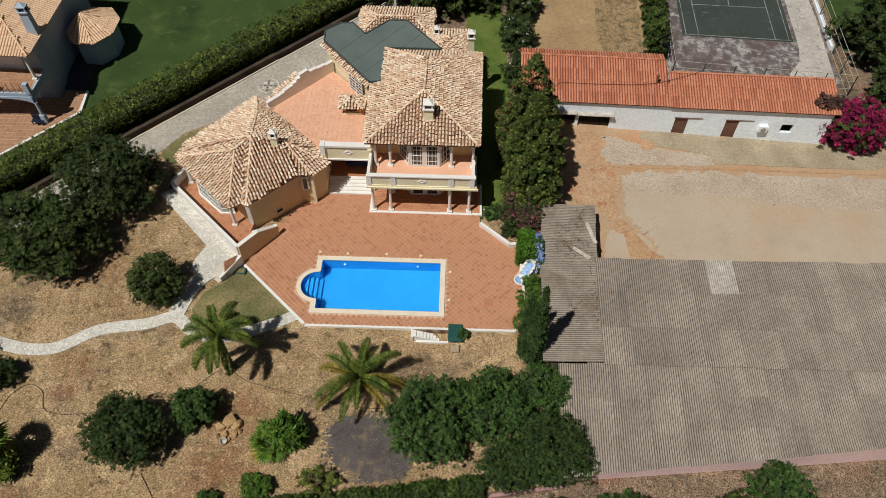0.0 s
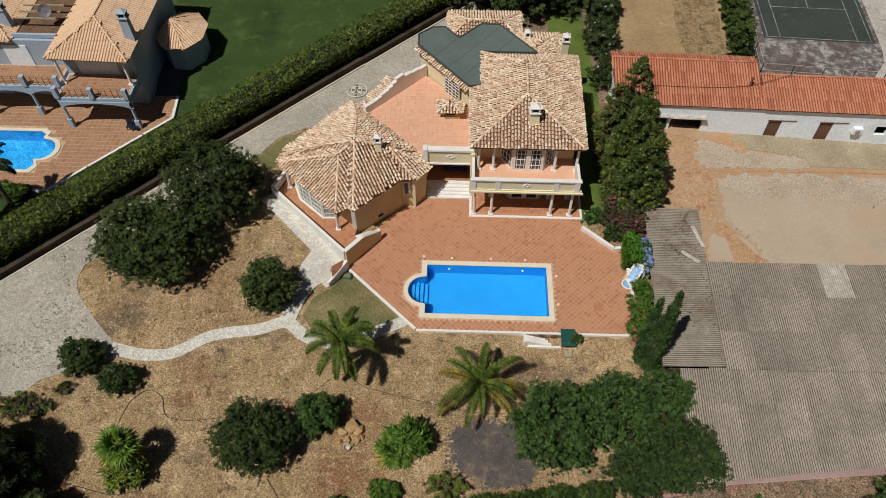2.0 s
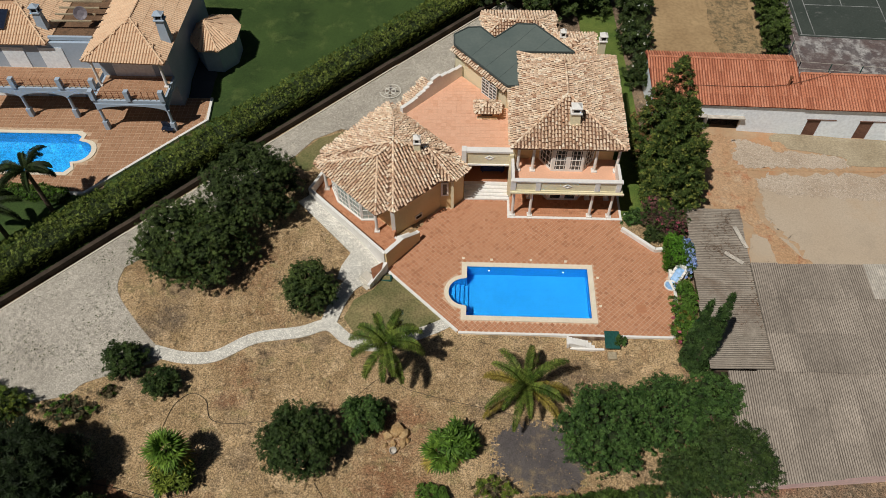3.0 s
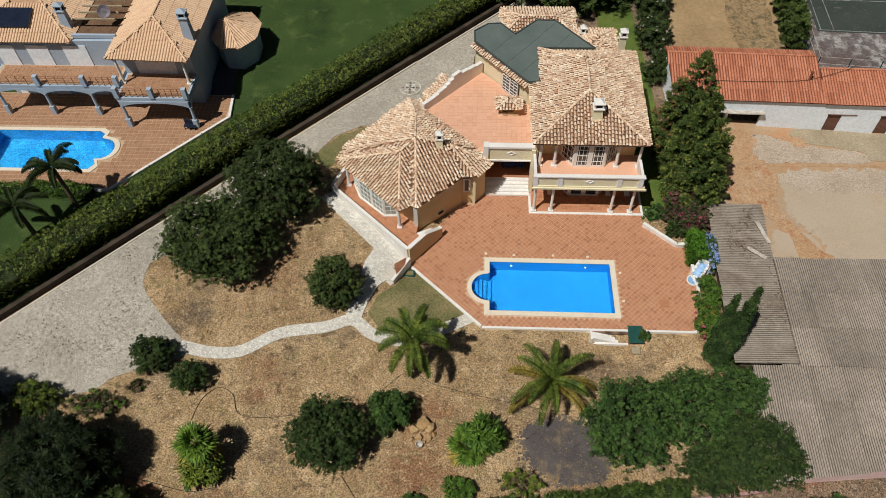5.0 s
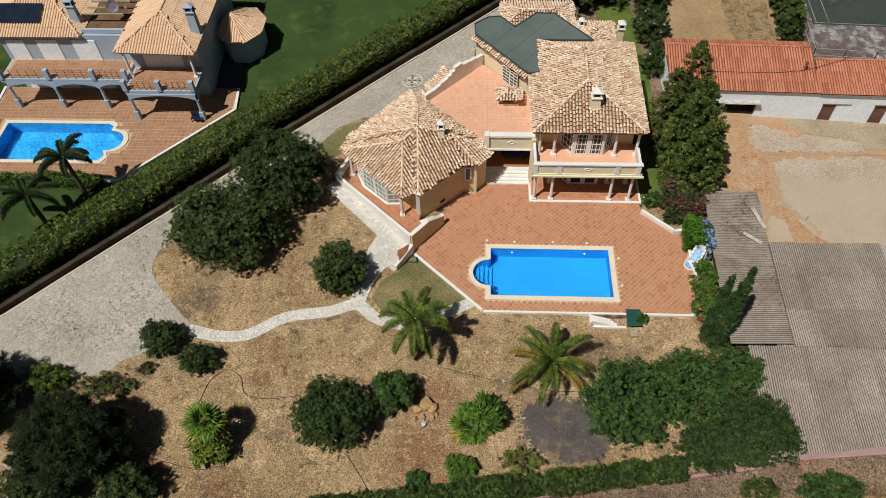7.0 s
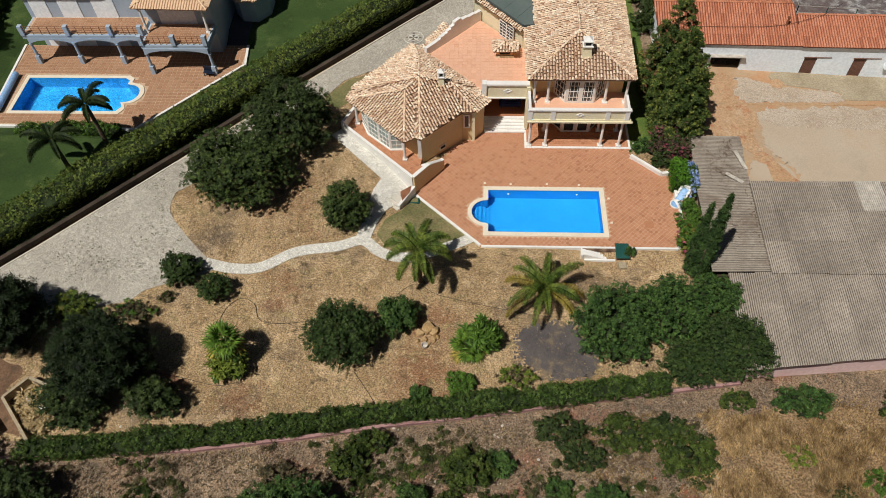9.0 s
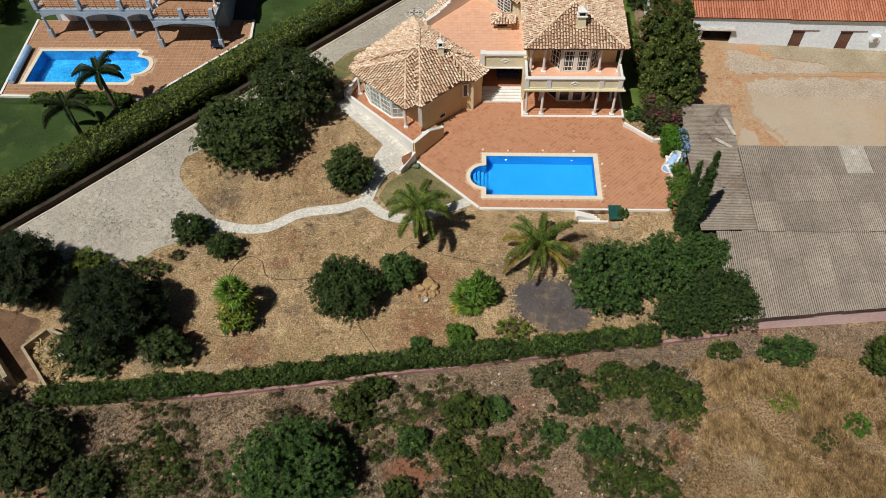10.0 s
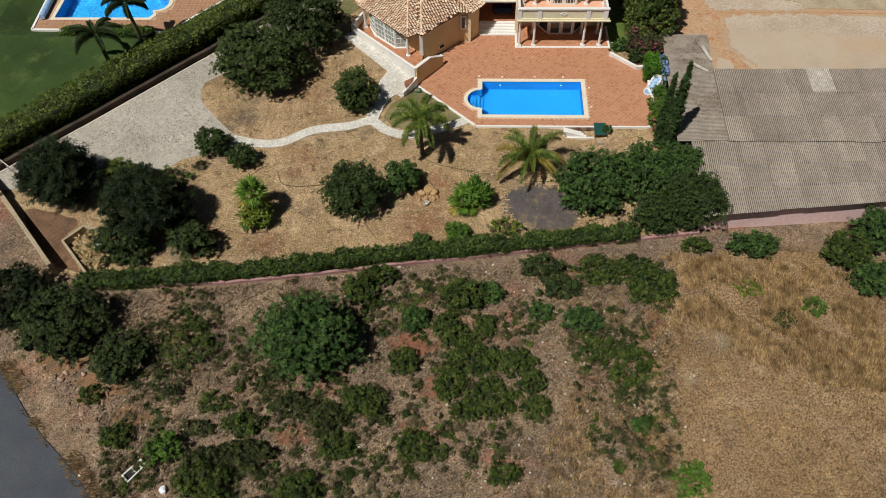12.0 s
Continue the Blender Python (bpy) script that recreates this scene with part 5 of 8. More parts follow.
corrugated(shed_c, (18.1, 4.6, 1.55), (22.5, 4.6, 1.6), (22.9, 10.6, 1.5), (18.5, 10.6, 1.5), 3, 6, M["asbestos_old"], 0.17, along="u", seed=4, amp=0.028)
for x, y, yaw, l in ((21.3, 5.3, -38, 1.6), (22.25, 7.4, -75, 2.2)):
    bm = bmesh.new()
    box(bm, -l / 2, -0.16, 0, l / 2, 0.16, 0.06, pose(x, y, 1.72, 2, 3, yaw))
    for k in (-0.09, 0.09):
        box(bm, -l / 2, k - 0.03, 0.06, l / 2, k + 0.03, 0.09, pose(x, y, 1.72, 2, 3, yaw))
    tagged(part("loose_sheet", bm, M["asbestos_pale"]), "loose broken strip of roofing on the lean-to", "roof sheet", "loose strips")

def litter(name, spots, n, length, label, mat, seed):
    """Thin bent twigs strewn about a few spots (x, y, spread x, spread y, z)."""
    rng = random.Random(seed)
    V, Fc = [], []
    for i in range(n):
        x, y, sx, sy, z = spots[i % len(spots)]
        p = Vector((rng.gauss(x, sx), rng.gauss(y, sy), z))
        a = rng.uniform(0, 6.28)
        for k in range(3):
            L = length * rng.uniform(0.3, 0.8)
            q = p + Vector((math.cos(a) * L, math.sin(a) * L, rng.uniform(-0.02, 0.04)))
            w = Vector((-math.sin(a), math.cos(a), 0)) * 0.01
            b = len(V)
            V += [p - w, p + w, q + w, q - w]
            Fc.append((b, b + 1, b + 2, b + 3))
            p, a = q, a + rng.uniform(-0.8, 0.8)
    return tagged(raw(name, V, Fc, M[mat]), label, "twigs", "", "stuff")


litter("twig_litter", [(20.6, 7.2, 0.7, 0.8, 1.72), (20.9, 5.6, 0.9, 0.5, 1.78), (21.4, 8.8, 0.3, 0.8, 1.68), (20.4, 6.4, 0.8, 0.3, 1.74)], 170, 0.2, "dead twigs strewn on the lean-to roof", "twig", 3)
litter("twig_litter", [(21.9, 3.0, 0.1, 1.6, 1.95), (22.0, 0.2, 0.1, 1.2, 1.93), (20.6, -0.6, 0.6, 0.5, 1.84)], 40, 0.2, "dead twigs along the lean-to roof edge", "twig", 4)

# ---- barn ----
barn = thing("barn", (0, 0, 0), 0, "long whitewashed barn with an orange tile roof", "barn")
bm = bmesh.new()
wy = lambda x: 22.25 - (x - 20.5) * 0.028
# front wall with two wide openings, two doors and a window
cuts = [(19.9, 22.3, -1.0, 1.5), (22.6, 25.6, -1.0, 1.4), (31.6, 32.85, -1.2, 1.35), (36.35, 37.6, -1.2, 1.35), (41.6, 42.7, 0.1, 1.1)]
edges = sorted({18.0, 45.9, *[c for k in cuts for c in k[:2]]})
for x0, x1 in zip(edges, edges[1:]):
    cut = next((k for k in cuts if k[0] <= x0 and x1 <= k[1]), None)
    levels = sorted({-1.8, 2.75, *[v for k in cuts for v in k[2:]]})
    for z0, z1 in zip(levels, levels[1:]):
        if not (cut and cut[2] <= z0 and z1 <= cut[3]):
            prism(bm, [(x0, wy(x0)), (x1, wy(x1)), (x1, wy(x1) + 0.3), (x0, wy(x0) + 0.3)], z0, z1)
bmesh.ops.remove_doubles(bm, verts=bm.verts, dist=0.001)
part("front_wall", bm, M["whitewash"], barn)
part("end_wall", prism(bmesh.new(), [(45.6, 21.55), (45.9, 21.55), (46.0, 25.6), (45.7, 25.6)], -1.8, 2.9), M["whitewash"], barn)
part("end_wall", prism(bmesh.new(), [(17.6, 22.4), (17.9, 22.4), (17.6, 28.3), (17.3, 28.3)], -1.0, 3.0), M["whitewash"], barn)
part("back_wall", prism(bmesh.new(), [(17.3, 28.0), (30.6, 27.6), (30.6, 27.9), (17.3, 28.3)], -1.0, 3.5), M["whitewash"], barn)
part("back_wall", prism(bmesh.new(), [(30.6, 25.3), (46.0, 25.2), (46.0, 25.5), (30.6, 25.6)], -1.6, 3.3), M["whitewash"], barn)
part("floor", prism(bmesh.new(), [(17.5, 22.4), (45.8, 21.7), (45.8, 25.3), (17.5, 28.0)], -1.9, -1.12), M["soil"], barn)
for k in cuts[2:4]:
    part("door", prism(bmesh.new(), [(k[0], wy(k[0]) + 0.1), (k[1], wy(k[1]) + 0.1), (k[1], wy(k[1]) + 0.16), (k[0], wy(k[0]) + 0.16)], k[2], k[3]), M["brown"], barn, "brown painted door")
    part("canopy", prism(bmesh.new(), [(k[0] - 0.1, wy(k[0]) - 0.1), (k[1] + 1.3, wy(k[1]) - 0.1), (k[1] + 1.3, wy(k[1])), (k[0] - 0.1, wy(k[0]))], 1.37, 1.41), M["brown"], barn)
part("awning", prism(bmesh.new(), [(22.4, 21.75), (25.8, 21.65), (25.8, 22.1), (22.4, 22.2)], 1.42, 1.5), M["asbestos_pale"], barn)
part("awning", prism(bmesh.new(), [(19.6, 21.75), (22.3, 21.75), (22.3, 22.2), (19.6, 22.2)], 1.5, 1.58), M["asbestos_pale"], barn)
part("wall_cabinet", boxed(39.45, 21.3, 0.35, 40.3, 21.75, 1.05, bevel=0.03), M["whitewash"], barn, "white wall cabinet")
part("cabinet_vent", lathe(bmesh.new(), [(0.24, 0), (0.24, 0.05)], (0, 0, 0), 14), M["asbestos"], barn).matrix_basis = pose(39.85, 21.29, 0.7, 90, 0, 0)
roof(barn, [((17.2, 22.2, 2.85), (30.8, 21.75, 2.85), (30.8, 26.9, 4.1), (17.0, 27.3, 4.1)), ((30.8, 28.1, 3.75), (17.0, 28.6, 3.75), (17.0, 27.3, 4.1), (30.8, 26.9, 4.1)), ((30.8, 21.7, 2.82), (46.3, 21.25, 2.82), (46.4, 25.15, 3.75), (30.9, 25.6, 3.75))],
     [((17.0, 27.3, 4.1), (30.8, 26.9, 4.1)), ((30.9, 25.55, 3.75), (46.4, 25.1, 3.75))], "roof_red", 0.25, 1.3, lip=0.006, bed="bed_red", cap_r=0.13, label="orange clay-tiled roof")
part("pipe", lathe(bmesh.new(), [(0.11, 0), (0.1, 1.0), (0.16, 1.0), (0.16, 1.15)], (29.6, 24.2, 3.3), 10), M["brass"], barn, "rusty flue pipe")

# ---- pink boundary wall ----
PINK = [(-33.2, -20.6), (-20.0, -19.4), (-12.7, -18.2), (-6.5, -17.0), (0.4, -15.9), (7.5, -14.6), (12.2, -13.8), (19.0, -12.6)]
for a, b in zip(PINK, PINK[1:]):
    bm = bmesh.new()
    for i in range(4):
        p, q = Vector(a).lerp(Vector(b), i / 4), Vector(a).lerp(Vector(b), (i + 1) / 4)
        zm = (ground_z(p.x, p.y) + ground_z(q.x, q.y)) / 2
        bar(bm, p, q, 0.11, zm - 0.8, zm + 0.3)
    tagged(part("boundary_wall", bm, M["pink"]), "low pink boundary wall, dulled for the hedge's shade", "wall", "", "structure")

# ---- plants ----
def sprigs(rng, c, d, size, stretch=1.6, droop=0.0, sprig=7, open_up=0.3):
    """Sprigs of narrow leaves standing at the points c and opening along d: corners and faces."""
    m = len(c)
    axis = d + rng.normal(scale=0.4, size=(m, 3))
    axis[:, 2] += 0.6 - droop
    axis /= np.linalg.norm(axis, axis=1)[:, None]
    u = np.cross(axis, rng.normal(size=(m, 3)))
    u /= np.linalg.norm(u, axis=1)[:, None]
    v = np.cross(axis, u)
    V = [c]
    s0 = size * 0.76 * rng.uniform(0.6, 1.35, m)
    for q in range(sprig):
        ang = 2 * math.pi * q / sprig + rng.uniform(-0.5, 0.5, m)
        rad = u * np.cos(ang)[:, None] + v * np.sin(ang)[:, None]
        side = np.cross(axis, rad)
        way = rad + axis * (open_up + rng.normal(scale=0.4, size=m))[:, None]
        way /= np.linalg.norm(way, axis=1)[:, None]
        s = (s0 * rng.uniform(0.7, 1.25, m))[:, None]
        V += [c + way * s * stretch * 0.62 - side * s * 0.4, c + way * s * stretch + side * s * 0.3]
    per = 1 + 2 * sprig
    V = np.stack(V, axis=1).reshape(-1, 3)
    i = np.arange(m) * per
    Fc = np.concatenate([np.stack([i, i + 1 + 2 * q, i + 2 + 2 * q], 1) for q in range(sprig)])
    return V, Fc


def leaf_cloud(rng, blobs, n, size, stretch=1.6, inner=0.15, droop=0.0, shell=0.66, sprig=7, open_up=0.3):
    """Sprigs scattered over the outsides of many clumps: corners and faces."""
    B = np.array(blobs, float)
    area = (B[:, 3] * B[:, 4] + B[:, 3] * B[:, 5] + B[:, 4] * B[:, 5])
    m = max(8, int(n * 0.36))
    twigs = max(3, m // 5)
    which = rng.choice(len(B), size=twigs, p=area / area.sum())
    d = rng.normal(size=(twigs, 3))
    d /= np.linalg.norm(d, axis=1)[:, None]
    d[:, 2] = np.where(d[:, 2] < -0.35, -d[:, 2], d[:, 2])
    k = np.where(rng.random(twigs) < inner, rng.uniform(0.35, 0.75, twigs), rng.uniform(shell, 1.1, twigs) + rng.uniform(0.1, 0.35, twigs) * (rng.random(twigs) < 0.14))
    c = B[which, :3] + d * B[which, 3:6] * k[:, None]
    reach = np.minimum(0.17, B[which, 3:6].mean(axis=1) * 0.3) * rng.uniform(0.5, 1.5, twigs)
    own = rng.integers(0, twigs, m)
    off = rng.normal(size=(m, 3))
    off /= np.linalg.norm(off, axis=1)[:, None]
    off[:, 2] = np.abs(off[:, 2]) * 0.8
    way = d[own] * 0.5 + off
    way /= np.linalg.norm(way, axis=1)[:, None]
    return sprigs(rng, c[own] + off * (reach[own] * rng.uniform(0.5, 1.05, m))[:, None], way, size, stretch, droop, sprig, open_up)


BALL = bmesh.new()
bmesh.ops.create_icosphere(BALL, subdivisions=2, radius=1.0)
BALL_V = np.array([v.co[:] for v in BALL.verts])
BALL_F = np.array([[v.index for v in f.verts] for f in BALL.faces])
BALL.free()


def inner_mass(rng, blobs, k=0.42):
    """Rough lumps inside the clumps, coloured dark for the shade in there."""
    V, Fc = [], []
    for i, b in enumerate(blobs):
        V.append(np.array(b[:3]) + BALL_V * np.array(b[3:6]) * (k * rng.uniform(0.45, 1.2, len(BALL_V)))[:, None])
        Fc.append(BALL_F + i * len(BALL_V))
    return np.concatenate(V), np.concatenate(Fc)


def mesh_from(name, V, Fc, material, parent=None, label=""):
    mesh = bpy.data.meshes.new(name)
    mesh.vertices.add(len(V))
    mesh.vertices.foreach_set("co", np.asarray(V, np.float32).ravel())
    mesh.loops.add(len(Fc) * 3)
    mesh.loops.foreach_set("vertex_index", np.asarray(Fc, np.int32).ravel())
    mesh.polygons.add(len(Fc))
    mesh.polygons.foreach_set("loop_start", np.arange(0, len(Fc) * 3, 3, dtype=np.int32))
    mesh.update(calc_edges=True)
    return link(name, mesh, material, parent, label)


def limb(bm, a, b, r0, r1, seg=7):
    a, b = Vector(a), Vector(b)
    q = (b - a).to_track_quat("Z", "Y").to_matrix()
    mid = a.lerp(b, 0.5) + Vector((random.uniform(-1, 1), random.uniform(-1, 1), 0)) * (b - a).length * 0.06
    loops = []
    for p, r in ((a, r0), (mid, (r0 + r1) / 2), (b, r1)):
        loops.append([bm.verts.new(p + q @ Vector((r * math.cos(2 * math.pi * i / seg), r * math.sin(2 * math.pi * i / seg), 0))) for i in range(seg)])
    for x, y in zip(loops, loops[1:]):
        for i in range(seg):
            bm.faces.new((x[i], x[(i + 1) % seg], y[(i + 1) % seg], y[i]))
    bm.faces.new(loops[-1])


COUNT = [0]


def clumps(rng, rx, ry, h, k, low=0.12, size=0.36, cone=False, under=0.5):
    """Clumps spread through a crown, as centre and radii, about its base."""
    out = [(0, 0, h * 0.45, rx * 0.62, ry * 0.62, h * 0.42)]
    for i in range(k):
        a = 2 * math.pi * (i * 0.618 + rng.uniform(-0.05, 0.05))
        z = low + (1 - low) * ((i + 0.5) / k) ** 0.85
        reach = math.sqrt(max(0.05, 1 - max(0.0, (z - 0.42) / 0.66) ** 2)) * rng.uniform(0.58, 0.86)
        reach *= min(1.0, under + 1.6 * z)
        if cone:
            reach = min(0.85, 1.35 * (1 - z) ** 0.75) * rng.uniform(0.7, 1.15)
        r = size * rng.uniform(0.7, 1.2) * (max(0.35, 1.1 - z) if cone else 1.0)
        out.append((math.cos(a) * rx * reach, math.sin(a) * ry * reach, h * z * (0.98 if cone else 0.88), rx * r, ry * r, min(h * 0.3, (rx + ry) / 2 * r * 0.85)))
    return out


def tree(name, x, y, rx, ry, h, mat, label, category="bush", density=75, leaf=0.19, k=22, z=None, trunk=True, extra=None, group="", stretch=1.6, low=0.1, size=0.36, cone=False, dense=True):
    """A tree or bush: tapered trunk with limbs and a crown of many leaves."""
    COUNT[0] += 1
    rng = np.random.default_rng(COUNT[0])
    zb = ground_z(x, y) if z is None else z
    ob = thing(name, (x, y, zb - 0.05), 0, label, category, group)
    blobs = clumps(rng, rx, ry, h, k, low, size, cone, 0.5 if h > 1.8 else 0.9)
    if cone:
        blobs[0] = (0, 0, h * 0.36, rx * 0.5, ry * 0.5, h * 0.34)
    area = 2 * math.pi * ((rx + ry) / 2) ** 2 * 0.7 + 2 * math.pi * (rx + ry) / 2 * h * 0.6
    n = int(area * density * (0.19 / leaf) ** 1.3)
    V, Fc = leaf_cloud(rng, blobs, n, leaf, stretch)
    mesh_from("crown", V, Fc, M[mat], ob)
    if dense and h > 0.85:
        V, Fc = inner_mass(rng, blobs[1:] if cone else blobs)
        tagged(mesh_from("shaded_core", V, Fc, M["shade_core"], ob), kind="stuff")
    for mname, share, emat, esize in (extra or ()):
        V, Fc = leaf_cloud(rng, blobs[1:], int(n * share), esize, 1.2, 0.0, 0.0, 0.98)
        mesh_from(mname, V, Fc, M[emat], ob)
    if trunk:
        bm = bmesh.new()
        r = 0.035 * (rx + ry) + 0.05
        fork = h * 0.3
        limb(bm, (0, 0, -0.1), (0.05, 0.03, fork), r, r * 0.7)
        for b in blobs[1:8]:
            limb(bm, (0.05, 0.03, fork * 0.9), (b[0] * 0.85, b[1] * 0.85, max(b[2], fork * 1.1)), r * 0.5, r * 0.16)
        part("trunk", bm, M["bark"], ob)
    return ob


def palm(x, y, trunk_h, n, length, mat="palm", dry=(), droop=1.0, label="", name="palm_tree", r=0.16, width=0.5, low=-0.3, top=0.95):
    """A feather palm: ringed trunk and arching fronds of many leaflets."""
    COUNT[0] += 1
    rng = random.Random(COUNT[0])
    z = ground_z(x, y)
    ob = thing(name, (x, y, z - 0.05), 0, label, "palm")
    bm = bmesh.new()
    rings = []
    steps = max(4, int(trunk_h / 0.18))
    for i in range(steps + 1):
        t = i / steps
        rings.append((r * (1.25 - 0.4 * t) * (1.08 if i % 2 else 1.0), trunk_h * t))
    lathe(bm, rings, (0, 0, 0), 10)
    part("trunk", bm, M["bark"], ob, "ringed grey-brown trunk")
    for i in range(n):
        a = 2 * math.pi * i * 0.618 + rng.uniform(-0.3, 0.3)
        rise = low + (top - low) * (i / n) ** 0.9
        L = length * rng.uniform(0.85, 1.12)
        V, Fc = [], []
        seg = 48
        p = Vector((math.cos(a) * 0.08, math.sin(a) * 0.08, trunk_h))
        pts = [p]
        for k in range(seg):
            e = rise - droop * (k / seg) ** 1.25 * (1.15 + 0.35 * rise)
            p = p + Vector((math.cos(a) * math.cos(e), math.sin(a) * math.cos(e), math.sin(e))) * (L / seg)
            pts.append(p)
        for k in range(2, seg):
            t = k / seg
            d = (pts[k + 1] - pts[k]).normalized()
            side = d.cross(Vector((0, 0, 1))).normalized()
            up = side.cross(d)
            for sgn in (-1, 1):
                for lift in (0.35, -0.15):
                    ll = width * rng.uniform(0.8, 1.15) * math.sin(math.pi * min(1.0, 0.16 + t * 0.8)) ** 0.7
                    mid = pts[k] + side * sgn * ll * 0.42 + d * ll * 0.3 + up * ll * lift
                    tip = mid + side * sgn * ll * 0.22 + d * ll * 0.15 - Vector((0, 0, ll * 0.5 * rng.uniform(0.6, 1.3)))
                    w = d * 0.027
                    b = len(V)
                    V += [pts[k] - w, pts[k] + w, mid + w, mid - w, tip]
                    Fc += [(b, b + 1, b + 2, b + 3), (b + 3, b + 2, b + 4)]
            b = len(V)
            V += [pts[k] - side * 0.03, pts[k] + side * 0.03, pts[k + 1] + side * 0.025, pts[k + 1] - side * 0.025]
            Fc += [(b, b + 1, b + 2, b + 3)]
        raw("frond", V, Fc, M["palm_dry"] if i in dry else M[mat], ob)
    return ob


def fan_palm(x, y, h, n, size, mat="palm", dry=0.0, label="", spread=1.0, low=-0.3):
    """A trunk under a clump of fan leaves on stalks."""
    COUNT[0] += 1
    rng = random.Random(COUNT[0])
    z = ground_z(x, y)
    ob = thing("fan_palm", (x, y, z - 0.05), 0, label, "palm")
    bm = bmesh.new()
    lathe(bm, [(0.2, 0), (0.17, h * 0.4), (0.22, h * 0.7), (0.12, h * 0.8)], (0, 0, 0), 9)
    part("trunk", bm, M["bark"], ob)
    for i in range(n):
        a = 2 * math.pi * i * 0.618 + rng.uniform(-0.2, 0.2)
        e = low + (1.35 - low) * (i / n) + rng.uniform(-0.15, 0.15)
        d = Vector((math.cos(a) * math.cos(e), math.sin(a) * math.cos(e), math.sin(e)))
        base = Vector((0, 0, h * (0.62 + 0.2 * i / n)))
        hub = base + d * spread * rng.uniform(0.75, 1.1)
        side = d.cross(Vector((0, 0, 1))).normalized()
        lean = (d + Vector((math.cos(a), math.sin(a), 0)) * rng.uniform(0.1, 0.9)).normalized()
        face = side.cross(lean)
        V, Fc = [base - side * 0.03, base + side * 0.03, hub + side * 0.03, hub - side * 0.03], [(0, 1, 2, 3)]
        for k in range(15):
            t = (k / 14 - 0.5) * 3.4
            v = (lean * math.cos(t) + side * math.sin(t) + face * (0.1 if k % 2 else 0.2)).normalized()
            v2 = v.cross(face).normalized()
            ln = size * (0.7 + 0.3 * math.cos(t)) * rng.uniform(0.9, 1.1)
            b = len(V)
            V += [hub, hub + v * ln * 0.5 + v2 * 0.075, hub + v * ln - Vector((0, 0, ln * 0.25)), hub + v * ln * 0.5 - v2 * 0.075]
            Fc += [(b, b + 1, b + 2, b + 3)]
        raw("fan_leaf", V, Fc, M["palm_dry"] if i < n * dry else M[mat], ob)
    return ob


def hedge(name, line, width, height, mat, label, leaf=0.16, density=70, wobble=0.1, round_off=0.25, foot=1.0, base=None):
    """A clipped hedge along a line: sprigs over a lumpy, round-edged body."""
    COUNT[0] += 1
    rng = np.random.default_rng(COUNT[0])
    ob = thing(name, (0, 0, 0), 0, label, "hedge")
    pts = [Vector(p) for p in line]
    stations = []
    for a, b in zip(pts, pts[1:]):
        n = max(1, int((b - a).length / 0.4))
        stations += [(a.lerp(b, i / n), (b - a).normalized()) for i in range(n)]
    stations.append((pts[-1], (pts[-1] - pts[-2]).normalized()))
    w, r = width / 2, round_off
    section = [(-w * foot, 0.0), (-w * (1 + 2 * foot) / 3, 0.35 * height), (-w * (2 + foot) / 3, 0.7 * height), (-w, height - r), (-w + r * 0.3, height - r * 0.3), (-w + r, height), (0, height), (w - r, height), (w - r * 0.3, height - r * 0.3), (w, height - r), (w * (2 + foot) / 3, 0.7 * height), (w * (1 + 2 * foot) / 3, 0.35 * height), (w * foot, 0.0)]
    outer, core = [], []
    stations = [(*stations[0], 0.03)] + [(*st, 1.0) for st in stations] + [(*stations[-1], 0.03)]
    for p, d, close in stations:
        nrm = Vector((-d.y, d.x))
        for store, k in ((outer, 1.0), (core, 0.74)):
            row = []
            for o, z in section:
                q = p + nrm * o * k * close
                lump = noise.noise(Vector((q.x * 0.5, q.y * 0.5, z + COUNT[0]))) * wobble * 1.6 + noise.noise(Vector((q.x * 1.7, q.y * 1.7, z * 1.7 + COUNT[0]))) * wobble
                side = nrm * (lump * close * (1 if o > 0 else -1 if o < 0 else 0))
                row.append((q.x + side.x, q.y + side.y, (ground_z(p.x, p.y) if base is None else base) - 0.1 + z * (0.84 if k < 1 else 1.0) + (lump if z > height * 0.6 else 0)))
            store.append(row)
    m = len(section)
    V = [v for row in core for v in row]
    Fc = [(i * m + k, i * m + k + 1, (i + 1) * m + k + 1, (i + 1) * m + k) for i in range(len(core) - 1) for k in range(m - 1)]
    Fc += [tuple(range(m)), tuple(range(len(V) - 1, len(V) - m - 1, -1))]
    # core in the same darkened colour, for the shade inside the hedge
    raw("shaded_hedge_core", V, Fc, M["shade_core"], ob)
    R = np.array(outer)
    A, B, C, D = (R[i:len(R) - 1 + i, k:m - 1 + k].reshape(-1, 3) for i, k in ((0, 0), (1, 0), (1, 1), (0, 1)))
    nor = np.cross(D - A, B - A)
    area = np.linalg.norm(nor, axis=1)
    nor = nor / np.maximum(area, 1e-9)[:, None]
    count = int(area.sum() * density * (0.16 / leaf) ** 1.3 * 0.45)
    which = rng.choice(len(A), size=count, p=area / area.sum())
    bunch = max(1, count // 5)
    which = which[rng.integers(0, bunch, count)]
    s, t = rng.random((2, count, 1))
    c = (A[which] * (1 - s) + B[which] * s) * (1 - t) + (D[which] * (1 - s) + C[which] * s) * t
    d = nor[which]
    VV, FF = sprigs(rng, c + d * rng.normal(-0.06, 0.09, (count, 1)), d, leaf, 1.5)
    mesh_from("foliage", VV, FF, M[mat], ob)
    return ob


